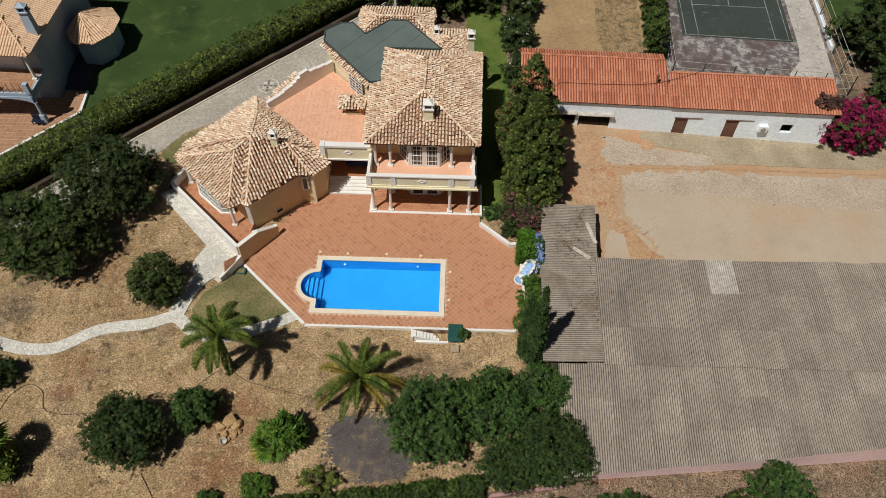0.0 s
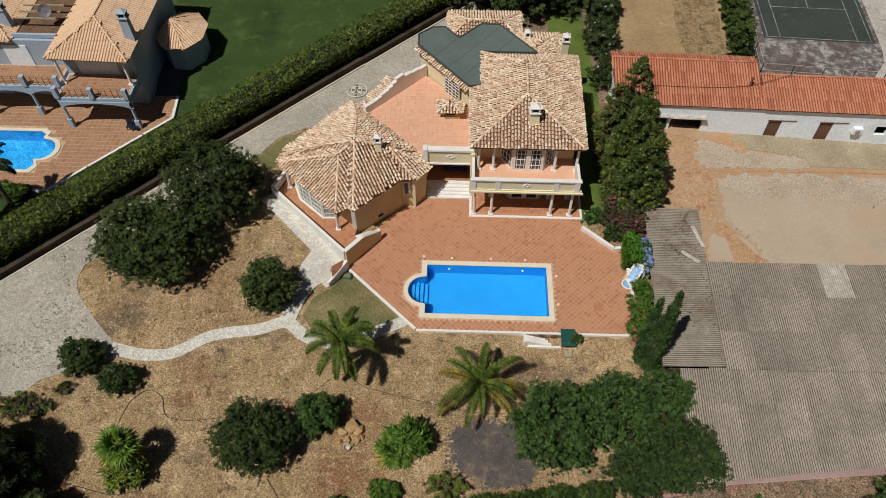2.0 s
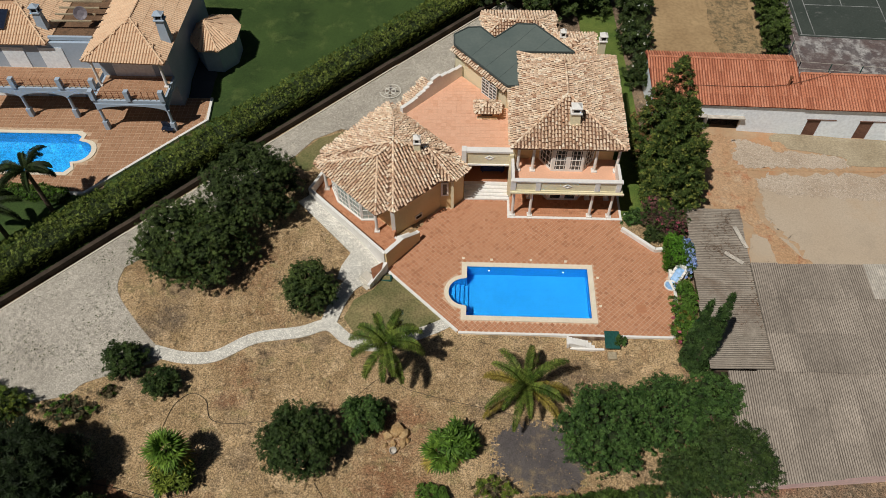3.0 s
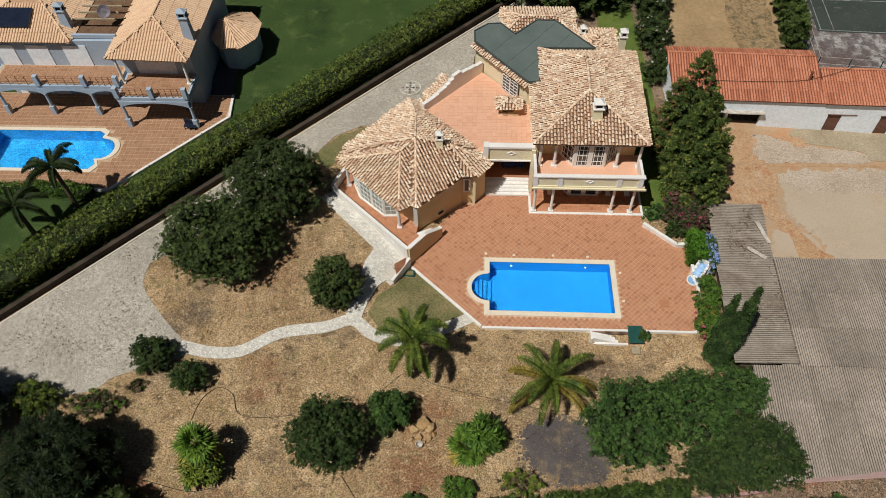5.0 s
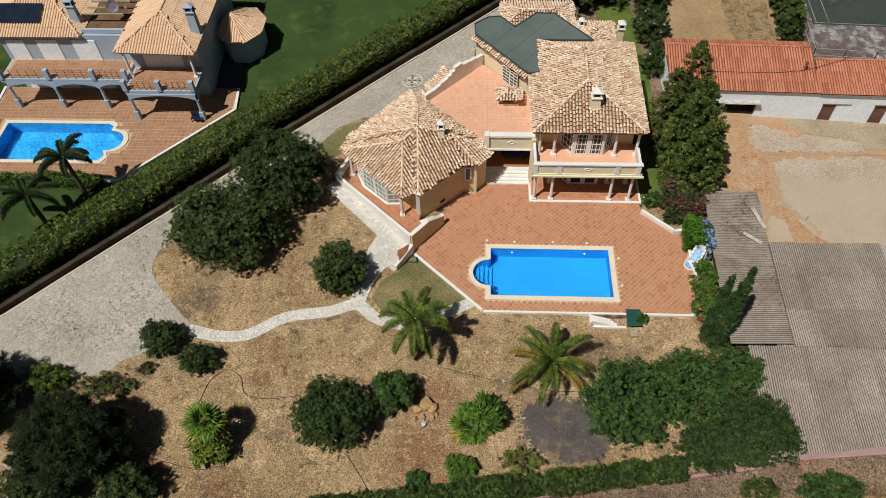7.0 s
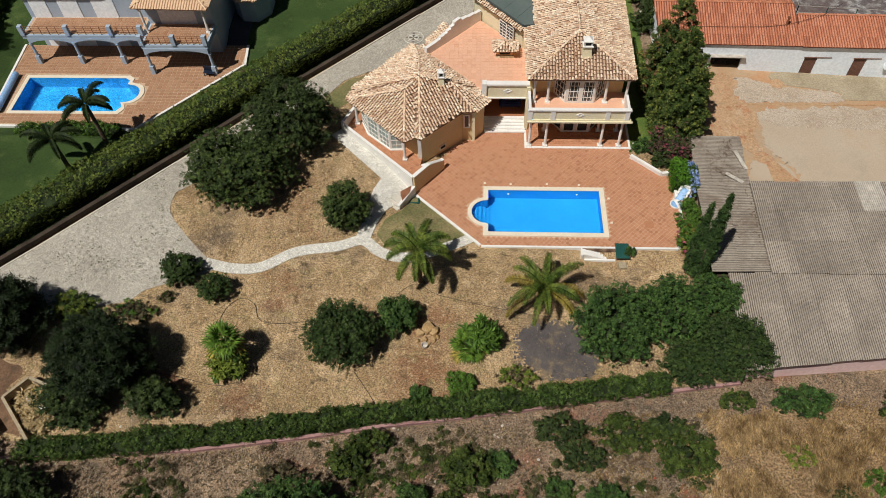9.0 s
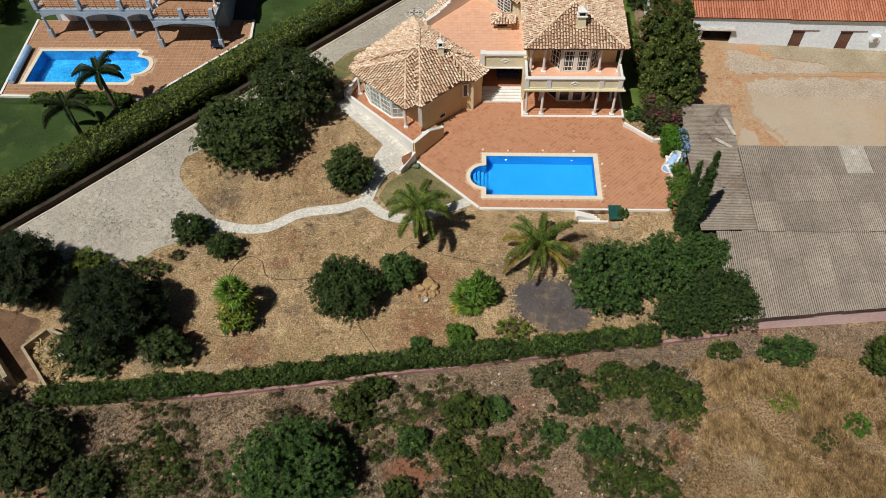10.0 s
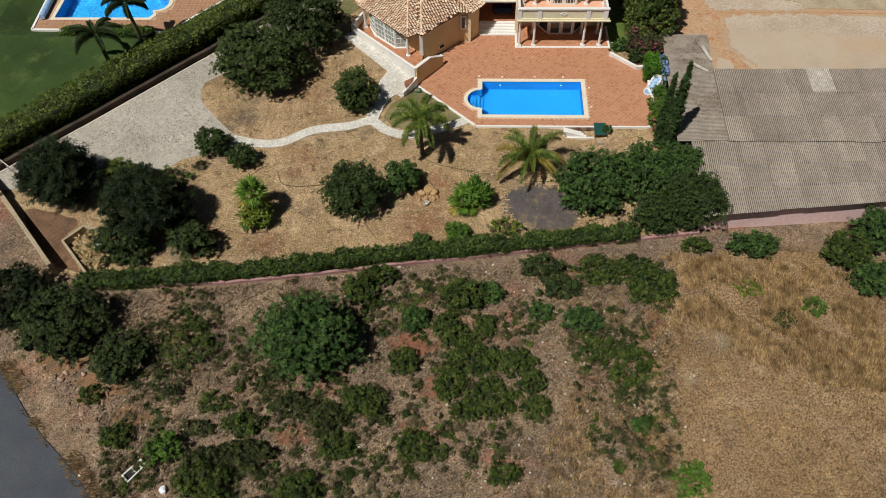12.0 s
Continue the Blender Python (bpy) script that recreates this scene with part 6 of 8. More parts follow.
# garden trees and bushes
tree("carob_tree", -20.9, 4.3, 4.8, 4.0, 5.2, "leaf_olive", "broad dark green tree on the dry lawn", "tree", 92, 0.108, 64, low=0.16, size=0.27)
tree("carob_tree", -17.3, 9.8, 3.9, 4.0, 6.0, "leaf_dark", "dense dark tree beside the driveway", "tree", 92, 0.108, 56, low=0.16, size=0.27)
tree("round_bush", -11.5, 0.9, 2.2, 2.2, 3.9, "leaf_olive", "rounded olive-green bush beside the gravel path", "bush", 115, 0.09, 40, size=0.27)
tree("round_bush", -23.9, -5.3, 1.6, 1.5, 2.2, "leaf_trim", "rounded dark bush at the driveway edge", "bush", 115, 0.09, 28, size=0.28)
tree("round_bush", -20.9, -6.8, 1.4, 1.4, 2.0, "leaf_trim", "small rounded bush beside the path", "bush", 115, 0.09, 24, size=0.28)
tree("round_bush", -10.25, -10.95, 2.75, 2.6, 4.2, "leaf_trim", "large rounded grey-green bush on dry grass", "bush", 115, 0.09, 44, size=0.28)
tree("round_bush", -6.45, -8.7, 1.7, 1.6, 2.9, "leaf_green", "round green bush on dry grass", "bush", 115, 0.09, 28, size=0.28)
tree("small_bush", -4.6, -14.7, 0.85, 0.8, 0.9, "leaf_green", "small green bush before the hedge", "bush", 140, 0.12, 10, trunk=False)
tree("small_bush", -1.5, -13.8, 1.05, 1.0, 1.0, "leaf_bright", "bright green small bush before the hedge", "bush", 140, 0.13, 12, trunk=False)
tree("sparse_shrub", 2.5, -13.2, 1.3, 1.2, 1.2, "leaf_lime", "sparse yellowish shrub before the hedge", "shrub", 34, 0.16, 18, dense=False, extra=(("dry_leaves", 0.8, "leaf_brown", 0.13),))
tree("spreading_tree", 9.9, -9.0, 3.3, 3.4, 4.2, "leaf_green", "broad green tree behind the terrace", "tree", 92, 0.1, 56, size=0.27)
tree("spreading_tree", 14.1, -7.9, 2.9, 2.9, 4.3, "leaf_green", "leafy green tree beside the shed", "tree", 92, 0.1, 50, size=0.27)
tree("spreading_tree", 17.9, -11.0, 2.9, 2.7, 4.9, "leaf_trim", "dense rounded tree at the shed corner", "tree", 125, 0.085, 44, size=0.28)
tree("spreading_tree", 15.2, -11.8, 2.2, 1.8, 3.0, "leaf_trim", "dense tree grown into the hedge", "tree", 120, 0.09, 30, size=0.28)
for x, y, h, r, tips in ((17.9, 12.2, 8.2, 2.1, ()), (17.7, 14.4, 10.4, 2.7, ()), (17.4, 18.2, 11.2, 2.7, (("rusty_foliage", 0.5, "leaf_rust", 0.1),))):
    tree("conifer", x, y, r, r, h, "leaf_conifer", "tall bushy conifer with rusty tips beside the villa lawn" if tips else "tall bushy conifer beside the villa lawn", "tree", 70, 0.11, 150, group="conifers by the villa", stretch=2.8, low=0.05, size=0.24, cone=True, extra=(("light_sprays", 0.9, "leaf_spray", 0.1), *tips))
tree("flowering_shrub", 17.6, 28.5, 1.8, 2.4, 3.0, "leaf_dark", "dark shrub with white flowers behind the villa", "shrub", 100, 0.18, 18, extra=(("blossom", 0.07, "flower_white", 0.09),))
tree("flowering_shrub", 17.0, 33.5, 1.8, 2.6, 3.2, "leaf_dark", "dark shrub with white flowers behind the villa", "shrub", 100, 0.18, 18, extra=(("blossom", 0.07, "flower_white", 0.09),))
tree("flowering_shrub", 17.6, 39.5, 2.0, 3.0, 3.2, "leaf_dark", "dark shrub with white flowers behind the villa", "shrub", 100, 0.2, 18, extra=(("blossom", 0.07, "flower_white", 0.09),))
tree("oleander", 16.4, 10.6, 1.6, 1.6, 2.2, "leaf_red", "russet shrub beside the garden wall", "shrub", 70, 0.1, 22, extra=(("green_leaves", 0.8, "leaf_olive", 0.1), ("blossom", 0.08, "flower_rose", 0.08)))
tree("oleander", 17.7, 9.7, 1.4, 1.3, 2.3, "leaf_red", "pink-flowered shrub beside the lean-to", "shrub", 70, 0.1, 20, extra=(("green_leaves", 0.8, "leaf_olive", 0.1), ("blossom", 0.2, "flower_rose", 0.09)))
tree("oleander", 14.7, 10.6, 1.2, 0.8, 0.9, "leaf_green", "low green shrub behind the white garden wall", "shrub", 110, 0.14, 12, trunk=False, extra=(("blossom", 0.02, "flower_white", 0.12),))
tree("oleander", 16.0, 8.9, 1.0, 0.8, 1.1, "leaf_dark", "low dark shrub behind the white garden wall", "shrub", 110, 0.14, 12, trunk=False)
hedge("clipped_hedge", [(16.95, 5.05), (17.12, 7.5)], 1.25, 2.3, "leaf_box", "bright green clipped box hedge", 0.08, 150, wobble=0.05, base=-0.5)
tree("plumbago", 18.0, 5.9, 0.3, 1.6, 2.7, "leaf_green", "pale blue flowering shrub over the lean-to edge", "shrub", 110, 0.11, 14, trunk=False, extra=(("blossom", 1.1, "flower_blue", 0.11),))
tree("ivy_bank", 17.3, 2.0, 1.0, 2.1, 1.4, "leaf_bright", "ivy bank with yellowish leaves at the terrace edge", "shrub", 110, 0.1, 16, trunk=False, extra=(("blossom", 0.03, "flower_rose", 0.12),))
tree("ivy_bank", 17.0, -0.6, 1.0, 1.6, 1.3, "leaf_bright", "ivy bank with yellowish leaves at the terrace edge", "shrub", 110, 0.1, 16, trunk=False, extra=(("yellow_leaves", 0.12, "leaf_yellow", 0.14), ("blossom", 0.04, "flower_rose", 0.12)))
tree("ivy_bank", 17.5, -2.9, 1.0, 1.2, 1.3, "leaf_green", "ivy bank grown round the cypress foot", "shrub", 110, 0.1, 14, trunk=False, extra=(("blossom", 0.05, "flower_rose", 0.13),))


def cypress(x, y, h, r, lean=(0.0, 0.0)):
    COUNT[0] += 1
    rng = np.random.default_rng(COUNT[0])
    ob = thing("cypress", (x, y, ground_z(x, y) - 0.05), 0, "slender dark green cypress beside the lean-to", "tree", "cypresses")
    blobs = []
    for i in range(46):
        t = (i + 0.5) / 46
        rr = r * math.sin(math.pi * min(1, 0.2 + t * 0.8)) ** 0.9
        a = i * 2.4
        blobs.append((lean[0] * t + math.cos(a) * rr * 0.5, lean[1] * t + math.sin(a) * rr * 0.5, h * (0.05 + 0.93 * t), rr * 0.6 + 0.05, rr * 0.6 + 0.05, h * 0.055))
    V, Fc = leaf_cloud(rng, blobs, int(h * r * 3000), 0.08, 2.6, 0.05, shell=0.8)
    mesh_from("crown", V, Fc, M["leaf_cypress"], ob)
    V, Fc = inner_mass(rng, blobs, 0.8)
    tagged(mesh_from("shaded_core", V, Fc, M["shade_core"], ob), kind="stuff")
    bm = bmesh.new()
    limb(bm, (0, 0, -0.1), (lean[0] * 0.9, lean[1] * 0.9, h * 0.85), 0.12, 0.03)
    part("trunk", bm, M["bark"], ob)


tree("spreading_tree", 17.8, -6.7, 2.5, 2.2, 3.5, "leaf_green", "leafy tree at the lean-to corner", "tree", 92, 0.1, 36, size=0.28)
cypress(17.15, -3.6, 10.4, 0.5)
cypress(16.4, -3.0, 8.6, 0.38)

palm(-5.0, -4.8, 4.3, 14, 3.3, label="feather palm with a straight trunk beside the path", droop=1.5, r=0.17, width=0.6, low=0.25, top=1.45)
palm(4.65, -6.2, 1.9, 15, 3.9, width=0.6, dry=(0, 1, 3, 4), label="low feather palm with some yellowing fronds", droop=1.35, r=0.22, low=0.35, top=1.5)
fan_palm(-1.1, -10.8, 1.1, 16, 0.95, label="bushy green fan palm on dry grass", dry=0.12, mat="palm_green", spread=0.75)
tree("palm_shoots", 0.0, -10.2, 1.35, 1.2, 2.5, "leaf_bright", "leafy green shoots behind the fan palm", "shrub", 60, 0.3, 18, trunk=False, stretch=2.6, size=0.3, dense=False)
fan_palm(-18.5, -12.4, 3.9, 19, 1.1, label="tall leafy fan palm on dry grass", dry=0.06, spread=0.7, mat="palm_green", low=-0.1)
tree("undergrowth", -18.4, -13.1, 1.45, 1.3, 2.2, "leaf_lime", "yellow-green growth round a fan palm", "shrub", 70, 0.24, 18, trunk=False, stretch=2.4, extra=(("dark_leaves", 0.35, "leaf_green", 0.24),))

# dark trees at the driveway mouth
tree("dark_tree", -35.4, -10.9, 3.2, 3.2, 5.2, "leaf_pine", "large dark tree beside the driveway gate", "tree", 85, 0.11, 60, size=0.26, low=0.18, stretch=3.6)
tree("dark_tree", -26.9, -14.0, 3.6, 3.2, 5.8, "leaf_pine", "large dark tree on the dry lawn", "tree", 85, 0.11, 60, size=0.26, low=0.15, stretch=3.6)
tree("dark_tree", -23.1, -16.3, 2.0, 1.4, 3.0, "leaf_dark", "low dark tree against the hedge", "tree", 100, 0.14, 20)
tree("laurel", -28.6, -16.8, 2.6, 1.8, 2.6, "leaf_dark", "dense dark shrub with pale flecks near the compost pit", "shrub", 100, 0.14, 22, extra=(("blossom", 0.01, "flower_white", 0.07),))
tree("yellow_shrub", -31.3, -8.9, 1.8, 1.3, 1.5, "leaf_lime", "yellow-green shrub at the driveway edge", "shrub", 50, 0.12, 18, extra=(("dark_leaves", 0.9, "leaf_olive", 0.12), ("yellow_leaves", 0.15, "leaf_yellow", 0.11)))
tree("yellow_shrub", -27.0, -8.9, 1.8, 1.1, 0.9, "leaf_brown", "dry low shrub at the driveway edge", "shrub", 40, 0.12, 16, trunk=False, extra=(("green_leaves", 0.4, "leaf_bright", 0.15),))
tree("yellow_shrub", -24.6, -7.4, 0.8, 0.5, 0.5, "leaf_brown", "dry low shrub at the driveway edge", "shrub", 70, 0.14, 8, trunk=False, extra=(("green_leaves", 0.4, "leaf_bright", 0.13),))

# hedges
N_HEDGE = [tuple(Vector(p) + Vector((-0.728, 0.686)) * 2.35) for p in DRIVE_EDGE]
hedge("boundary_hedge", N_HEDGE, 3.0, 2.2, "leaf_clipped", "long clipped green hedge above a low wall", 0.10, 66, wobble=0.09, round_off=0.18, foot=0.55)
for a, b in zip(DRIVE_EDGE, DRIVE_EDGE[1:]):
    zm = max(ground_z(*a), ground_z(*b)) if b[1] < 45 and a[0] > -50 else ground_z((a[0] + b[0]) / 2, (a[1] + b[1]) / 2)
    off = Vector((-0.728, 0.686)) * 0.42
    tagged(part("hedge_wall", bar(bmesh.new(), tuple(Vector(a) + off), tuple(Vector(b) + off), 0.2, zm - 1.0, zm + 0.6), M["brownwall"]), "low dark brown wall under the hedge", "wall", "", "structure")
    tagged(part("drive_kerb", bar(bmesh.new(), a, b, 0.07, zm - 0.6, zm + 0.1), M["limestone"]), "thin pale kerb along the driveway", "kerb", "", "structure")
S_HEDGE = [(-31.5, -19.9), (-26.5, -19.5), (-20.0, -18.5), (-15.5, -17.8), (-6.5, -16.1), (0.4, -15.15), (7.4, -13.95), (13.5, -12.95)]
hedge("garden_hedge", [(x, y - 0.12) for x, y in S_HEDGE], 1.45, 1.12, "leaf_hedge", "clipped green hedge over the pink wall", 0.11, 120, wobble=0.2, foot=0.6)

# scrub on the open field
SCRUB = [("field_tree", -12.0, -25.1, 3.9, 3.3, 4.9, "leaf_green", 90), ("thicket", -30.8, -24.3, 3.4, 3.2, 3.6, "leaf_dark", 80), ("thicket", -35.4, -22.4, 3.0, 3.0, 3.4, "leaf_pine", 80),
         ("thicket", -26.2, -26.6, 2.2, 2.2, 2.1, "leaf_dark", 70), ("low_thicket", -21.4, -25.0, 2.2, 2.6, 1.3, "leaf_scrub", 38), ("field_bush", -0.9, -20.2, 1.9, 1.5, 1.4, "leaf_scrub", 90),
         ("field_bush", -4.6, -22.2, 1.2, 1.2, 1.1, "leaf_green", 100), ("field_bush", 1.2, -19.6, 1.1, 1.0, 1.0, "leaf_green", 100), ("field_bush", -2.1, -22.5, 1.2, 1.1, 0.9, "leaf_scrub", 90),
         ("field_bush", 0.9, -22.6, 0.95, 1.0, 0.8, "leaf_scrub", 100), ("field_bush", 5.1, -21.1, 1.0, 0.8, 0.8, "leaf_green", 110), ("field_bush", 8.5, -21.8, 1.6, 1.2, 0.9, "leaf_green", 90),
         ("field_bush", 10.4, -16.9, 2.5, 1.6, 0.7, "leaf_scrub", 80), ("field_bush", 14.0, -18.2, 2.2, 1.9, 0.9, "leaf_scrub", 100), ("field_bush", 5.4, -16.9, 2.0, 1.2, 0.9, "leaf_dark", 70),
         ("field_bush", 7.0, -18.8, 1.8, 1.2, 0.8, "leaf_dark", 70), ("field_bush", 23.0, -14.2, 2.3, 1.2, 1.3, "leaf_green", 90), ("field_bush", 30.4, -14.6, 2.1, 1.8, 1.7, "leaf_scrub", 90),
         ("field_bush", 33.4, -12.8, 2.2, 2.0, 2.2, "leaf_green", 90), ("field_bush", 31.8, -17.2, 1.8, 1.6, 1.5, "leaf_green", 90), ("field_bush", 26.8, -19.6, 1.2, 1.0, 0.5, "leaf_bright", 50),
         ("field_bush", 15.1, -33.6, 1.4, 1.3, 0.4, "leaf_bright", 90), ("field_bush", 12.0, -30.0, 0.8, 0.7, 0.5, "leaf_green", 90), ("field_bush", -7.8, -29.1, 1.6, 1.3, 1.2, "leaf_scrub", 90),
         ("field_bush", -9.0, -20.0, 1.5, 1.2, 1.5, "leaf_scrub", 80), ("field_bush", -16.3, -31.1, 1.6, 1.0, 0.8, "leaf_scrub", 77), ("field_bush", -24.9, -32.4, 1.2, 1.0, 0.8, "leaf_scrub", 90),
         ("field_bush", -21.2, -33.2, 1.5, 1.2, 1.3, "leaf_bright", 60), ("field_bush", -11.6, -35.6, 1.6, 1.3, 1.0, "leaf_scrub", 90), ("field_bush", -17.9, -35.4, 2.2, 1.6, 1.2, "leaf_scrub", 90),
         ("field_bush", 0.0, -25.2, 2.2, 1.3, 0.7, "leaf_scrub", 82), ("field_bush", 3.2, -25.6, 1.6, 1.3, 0.7, "leaf_scrub", 82), ("field_bush", 1.2, -28.4, 2.0, 1.5, 0.7, "leaf_scrub", 82),
         ("field_bush", 4.6, -29.0, 1.2, 1.2, 0.6, "leaf_scrub", 82), ("field_bush", -1.8, -27.2, 1.4, 1.6, 0.7, "leaf_scrub", 82), ("field_bush", 11.6, -25.4, 2.0, 1.9, 0.6, "leaf_scrub", 82),
         ("field_bush", 9.4, -24.0, 1.6, 1.2, 0.6, "leaf_scrub", 77), ("field_bush", -5.2, -25.8, 1.2, 1.3, 0.9, "leaf_scrub", 80), ("field_bush", 2.2, -33.8, 1.4, 0.9, 0.6, "leaf_scrub", 77),
         ("field_bush", -4.0, -32.2, 1.8, 1.2, 0.7, "leaf_scrub", 72), ("field_bush", -18.6, -29.6, 1.5, 0.9, 0.5, "leaf_scrub", 67), ("field_bush", -9.4, -32.4, 1.5, 1.1, 0.7, "leaf_scrub", 72),
         ("field_bush", -27.6, -29.4, 1.1, 0.8, 0.6, "leaf_scrub", 70), ("field_bush", 18.4, -14.2, 1.3, 0.8, 0.9, "leaf_scrub", 80), ("field_bush", -13.6, -21.0, 1.6, 1.0, 0.9, "leaf_brown", 50),
         ("field_bush", -15.5, -33.4, 2.2, 1.3, 0.9, "leaf_thorn", 80), ("field_bush", -18.6, -34.4, 1.8, 1.4, 1.1, "leaf_thorn", 80), ("field_bush", -10.3, -30.4, 1.5, 1.2, 0.8, "leaf_thorn", 75),
         ("field_bush", -12.9, -29.6, 1.6, 1.1, 0.8, "leaf_thorn", 70), ("low_thicket", -22.2, -28.0, 1.5, 1.8, 0.9, "leaf_thorn", 46), ("low_thicket", -24.7, -24.2, 1.8, 1.4, 0.9, "leaf_thorn", 40),
         ("field_bush", -7.6, -18.4, 1.5, 0.9, 1.2, "leaf_scrub", 80), ("field_bush", -1.2, -23.6, 1.3, 1.0, 0.8, "leaf_scrub", 80), ("field_bush", -0.4, -29.4, 1.3, 0.9, 0.7, "leaf_scrub", 80),
         ("field_bush", 4.4, -27.1, 1.2, 1.0, 0.7, "leaf_scrub", 80), ("low_thicket", 11.1, -23.0, 1.7, 1.2, 0.4, "leaf_thorn", 60), ("low_thicket", 11.6, -27.2, 1.7, 1.2, 0.4, "leaf_thorn", 60),
         ("low_thicket", 22.0, -18.0, 1.3, 1.0, 0.4, "leaf_lime", 40), ("low_thicket", 24.2, -20.8, 1.2, 0.8, 0.4, "leaf_thorn", 50), ("field_bush", 13.0, -16.3, 1.4, 1.0, 0.8, "leaf_dark", 80),
         ("field_bush", -6.6, -30.2, 0.9, 0.8, 0.7, "leaf_thorn", 70), ("low_thicket", -14.6, -27.6, 1.6, 1.1, 0.6, "leaf_thorn", 50), ("low_thicket", -19.6, -31.4, 1.5, 0.8, 0.5, "leaf_thorn", 50)]
for nm, x, y, rx, ry, h, mat, dens in SCRUB:
    h = h * 1.35 if nm == "field_bush" else h
    tall = h > 2.0
    tree(nm, x, y, rx, ry, h, mat, {"field_tree": "broad leafy green tree on the scrub field", "thicket": "dense dark scrub thicket beside the lane", "low_thicket": "thin olive scrub on brown earth", "field_bush": "low green scrub bush on brown earth"}[nm],
         "tree" if nm == "field_tree" else "bush", dens, 0.12 if tall else 0.1, 44 if nm == "field_tree" else 36 if tall else 26, trunk=tall, size=0.34 if nm == "field_tree" else 0.33 if tall else 0.3, dense=nm != "low_thicket", group="scrub bushes on the field" if nm == "field_bush" else "")

# ---- the neighbouring house ----
NEIGHBOUR = []
NEIGHBOUR_DECKS = []


def neighbour():
    """A white two-storey house with an arcade, balconies, tiled roofs and a round-ended pool."""
    h = thing("neighbour_house", (0, 0, 0), 0, "white two-storey house with arcade, balconies and pale tile roofs", "house")
    g = 1.75
    W, Rf = M["grey_blue"], "roof_pale"
    # wings
    part("wall", boxed(-45.4, 22.9, g - 0.4, -33.0, 33.0, 7.9), W, h)
    part("wall", boxed(-33.0, 21.9, g - 0.4, -26.6, 33.5, 7.9), W, h)
    # upper balcony slab over the arcade
    deck = part("balcony", boxed(-45.3, 20.0, 4.75, -33.3, 22.9, 5.15), W, h, "white balcony over the arcade")
    part("balcony_paving", boxed(-45.1, 20.2, 5.15, -33.3, 22.9, 5.18), M["terrace_pale"], deck, "tan tiled balcony floor")
    deck2 = part("balcony", boxed(-33.0, 18.5, 4.75, -26.5, 21.9, 5.15), W, h, "white projecting balcony")
    part("balcony_paving", boxed(-32.8, 18.7, 5.15, -26.7, 21.9, 5.18), M["terrace_pale"], deck2, "tan tiled balcony floor")
    NEIGHBOUR_DECKS.extend([deck, deck2])

    def arch(p, q, z0, z1, rise):
        """A beam with an arched underside."""
        bm = bmesh.new()
        n = 10
        p, q = Vector(p), Vector(q)
        nr = (q - p).normalized()
        nr = Vector((-nr.y, nr.x)) * 0.16
        for i in range(n):
            t0, t1 = i / n, (i + 1) / n
            zz = [z0 + rise * math.sin(math.pi * t) ** 0.6 for t in (t0, t1)]
            a, b = p.lerp(q, t0), p.lerp(q, t1)
            vs = [bm.verts.new((v.x, v.y, z)) for v, z in ((a - nr, zz[0]), (b - nr, zz[1]), (b + nr, zz[1]), (a + nr, zz[0]), (a - nr, z1), (b - nr, z1), (b + nr, z1), (a + nr, z1))]
            for f in ((0, 3, 2, 1), (4, 5, 6, 7), (0, 1, 5, 4), (2, 3, 7, 6)):
                bm.faces.new([vs[k] for k in f])
        bmesh.ops.remove_doubles(bm, verts=bm.verts, dist=0.001)
        return part("arch", bm, W, h)

    xs = (-44.95, -40.55, -36.2, -33.2)
    for a, b in zip(xs, xs[1:]):
        arch((a, 20.15), (b, 20.15), 4.1, 4.78, 0.5)
    arch((-32.9, 18.6), (-26.6, 18.6), 4.1, 4.78, 0.5)
    arch((-26.6, 18.6), (-26.6, 21.9), 4.1, 4.78, 0.5)
    for x, y in [(x, 20.15) for x in xs[:-1]] + [(-32.8, 18.6), (-26.6, 18.6)]:
        bm = bmesh.new()
        box(bm, x - 0.22, y - 0.22, g - 0.3, x + 0.22, y + 0.22, g + 0.95, bevel=0.03)
        lathe(bm, [(0.15, 0.95), (0.13, 2.2), (0.2, 2.35)], (x, y, g), 12)
        part("column", bm, W, h)
    # balcony railings between piers
    for x0, x1, y in ((-44.9, -40.8, 20.1), (-40.4, -36.5, 20.1), (-36.1, -33.4, 20.1), (-32.7, -29.9, 18.6), (-29.5, -26.7, 18.6)):
        bm = bmesh.new()
        for z in (5.42, 5.65, 5.88, 6.1):
            box(bm, x0, y - 0.012, z, x1, y + 0.012, z + 0.022)
        for k in range(6):
            x = x0 + (x1 - x0) * k / 5
            box(bm, x - 0.02, y - 0.02, 5.15, x + 0.02, y + 0.02, 6.09)
        part("railing", bm, M["brass"], h, "thin rusty rail")
    for x, y in ((-45.1, 20.1), (-40.6, 20.1), (-36.3, 20.1), (-33.3, 20.1), (-29.7, 18.6), (-26.65, 18.6), (-32.85, 18.6)):
        part("pier", boxed(x - 0.2, y - 0.2, 5.15, x + 0.2, y + 0.2, 6.2), W, h)
    for x in (-32.8, -26.8):
        column("column", (x, 20.5, 5.16), 2.75, h, 0.13, 0.2)
    # shutters and doors
    for x0, x1 in ((-44.9, -43.2), (-42.0, -40.0), (-38.6, -36.4)):
        for z0 in (g + 0.02, 5.18):
            part("shutter", boxed(x0, 22.84, z0, x1, 22.9, z0 + 2.2), M["whitewash"], h, "closed white shutter")
    for z0 in (g + 0.02, 5.18):
        part("shutter", boxed(-31.8, 21.84, z0, -28.2, 21.9, z0 + 2.2), M["whitewash"], h, "closed white shutter")
    # roofs
    e = 8.0
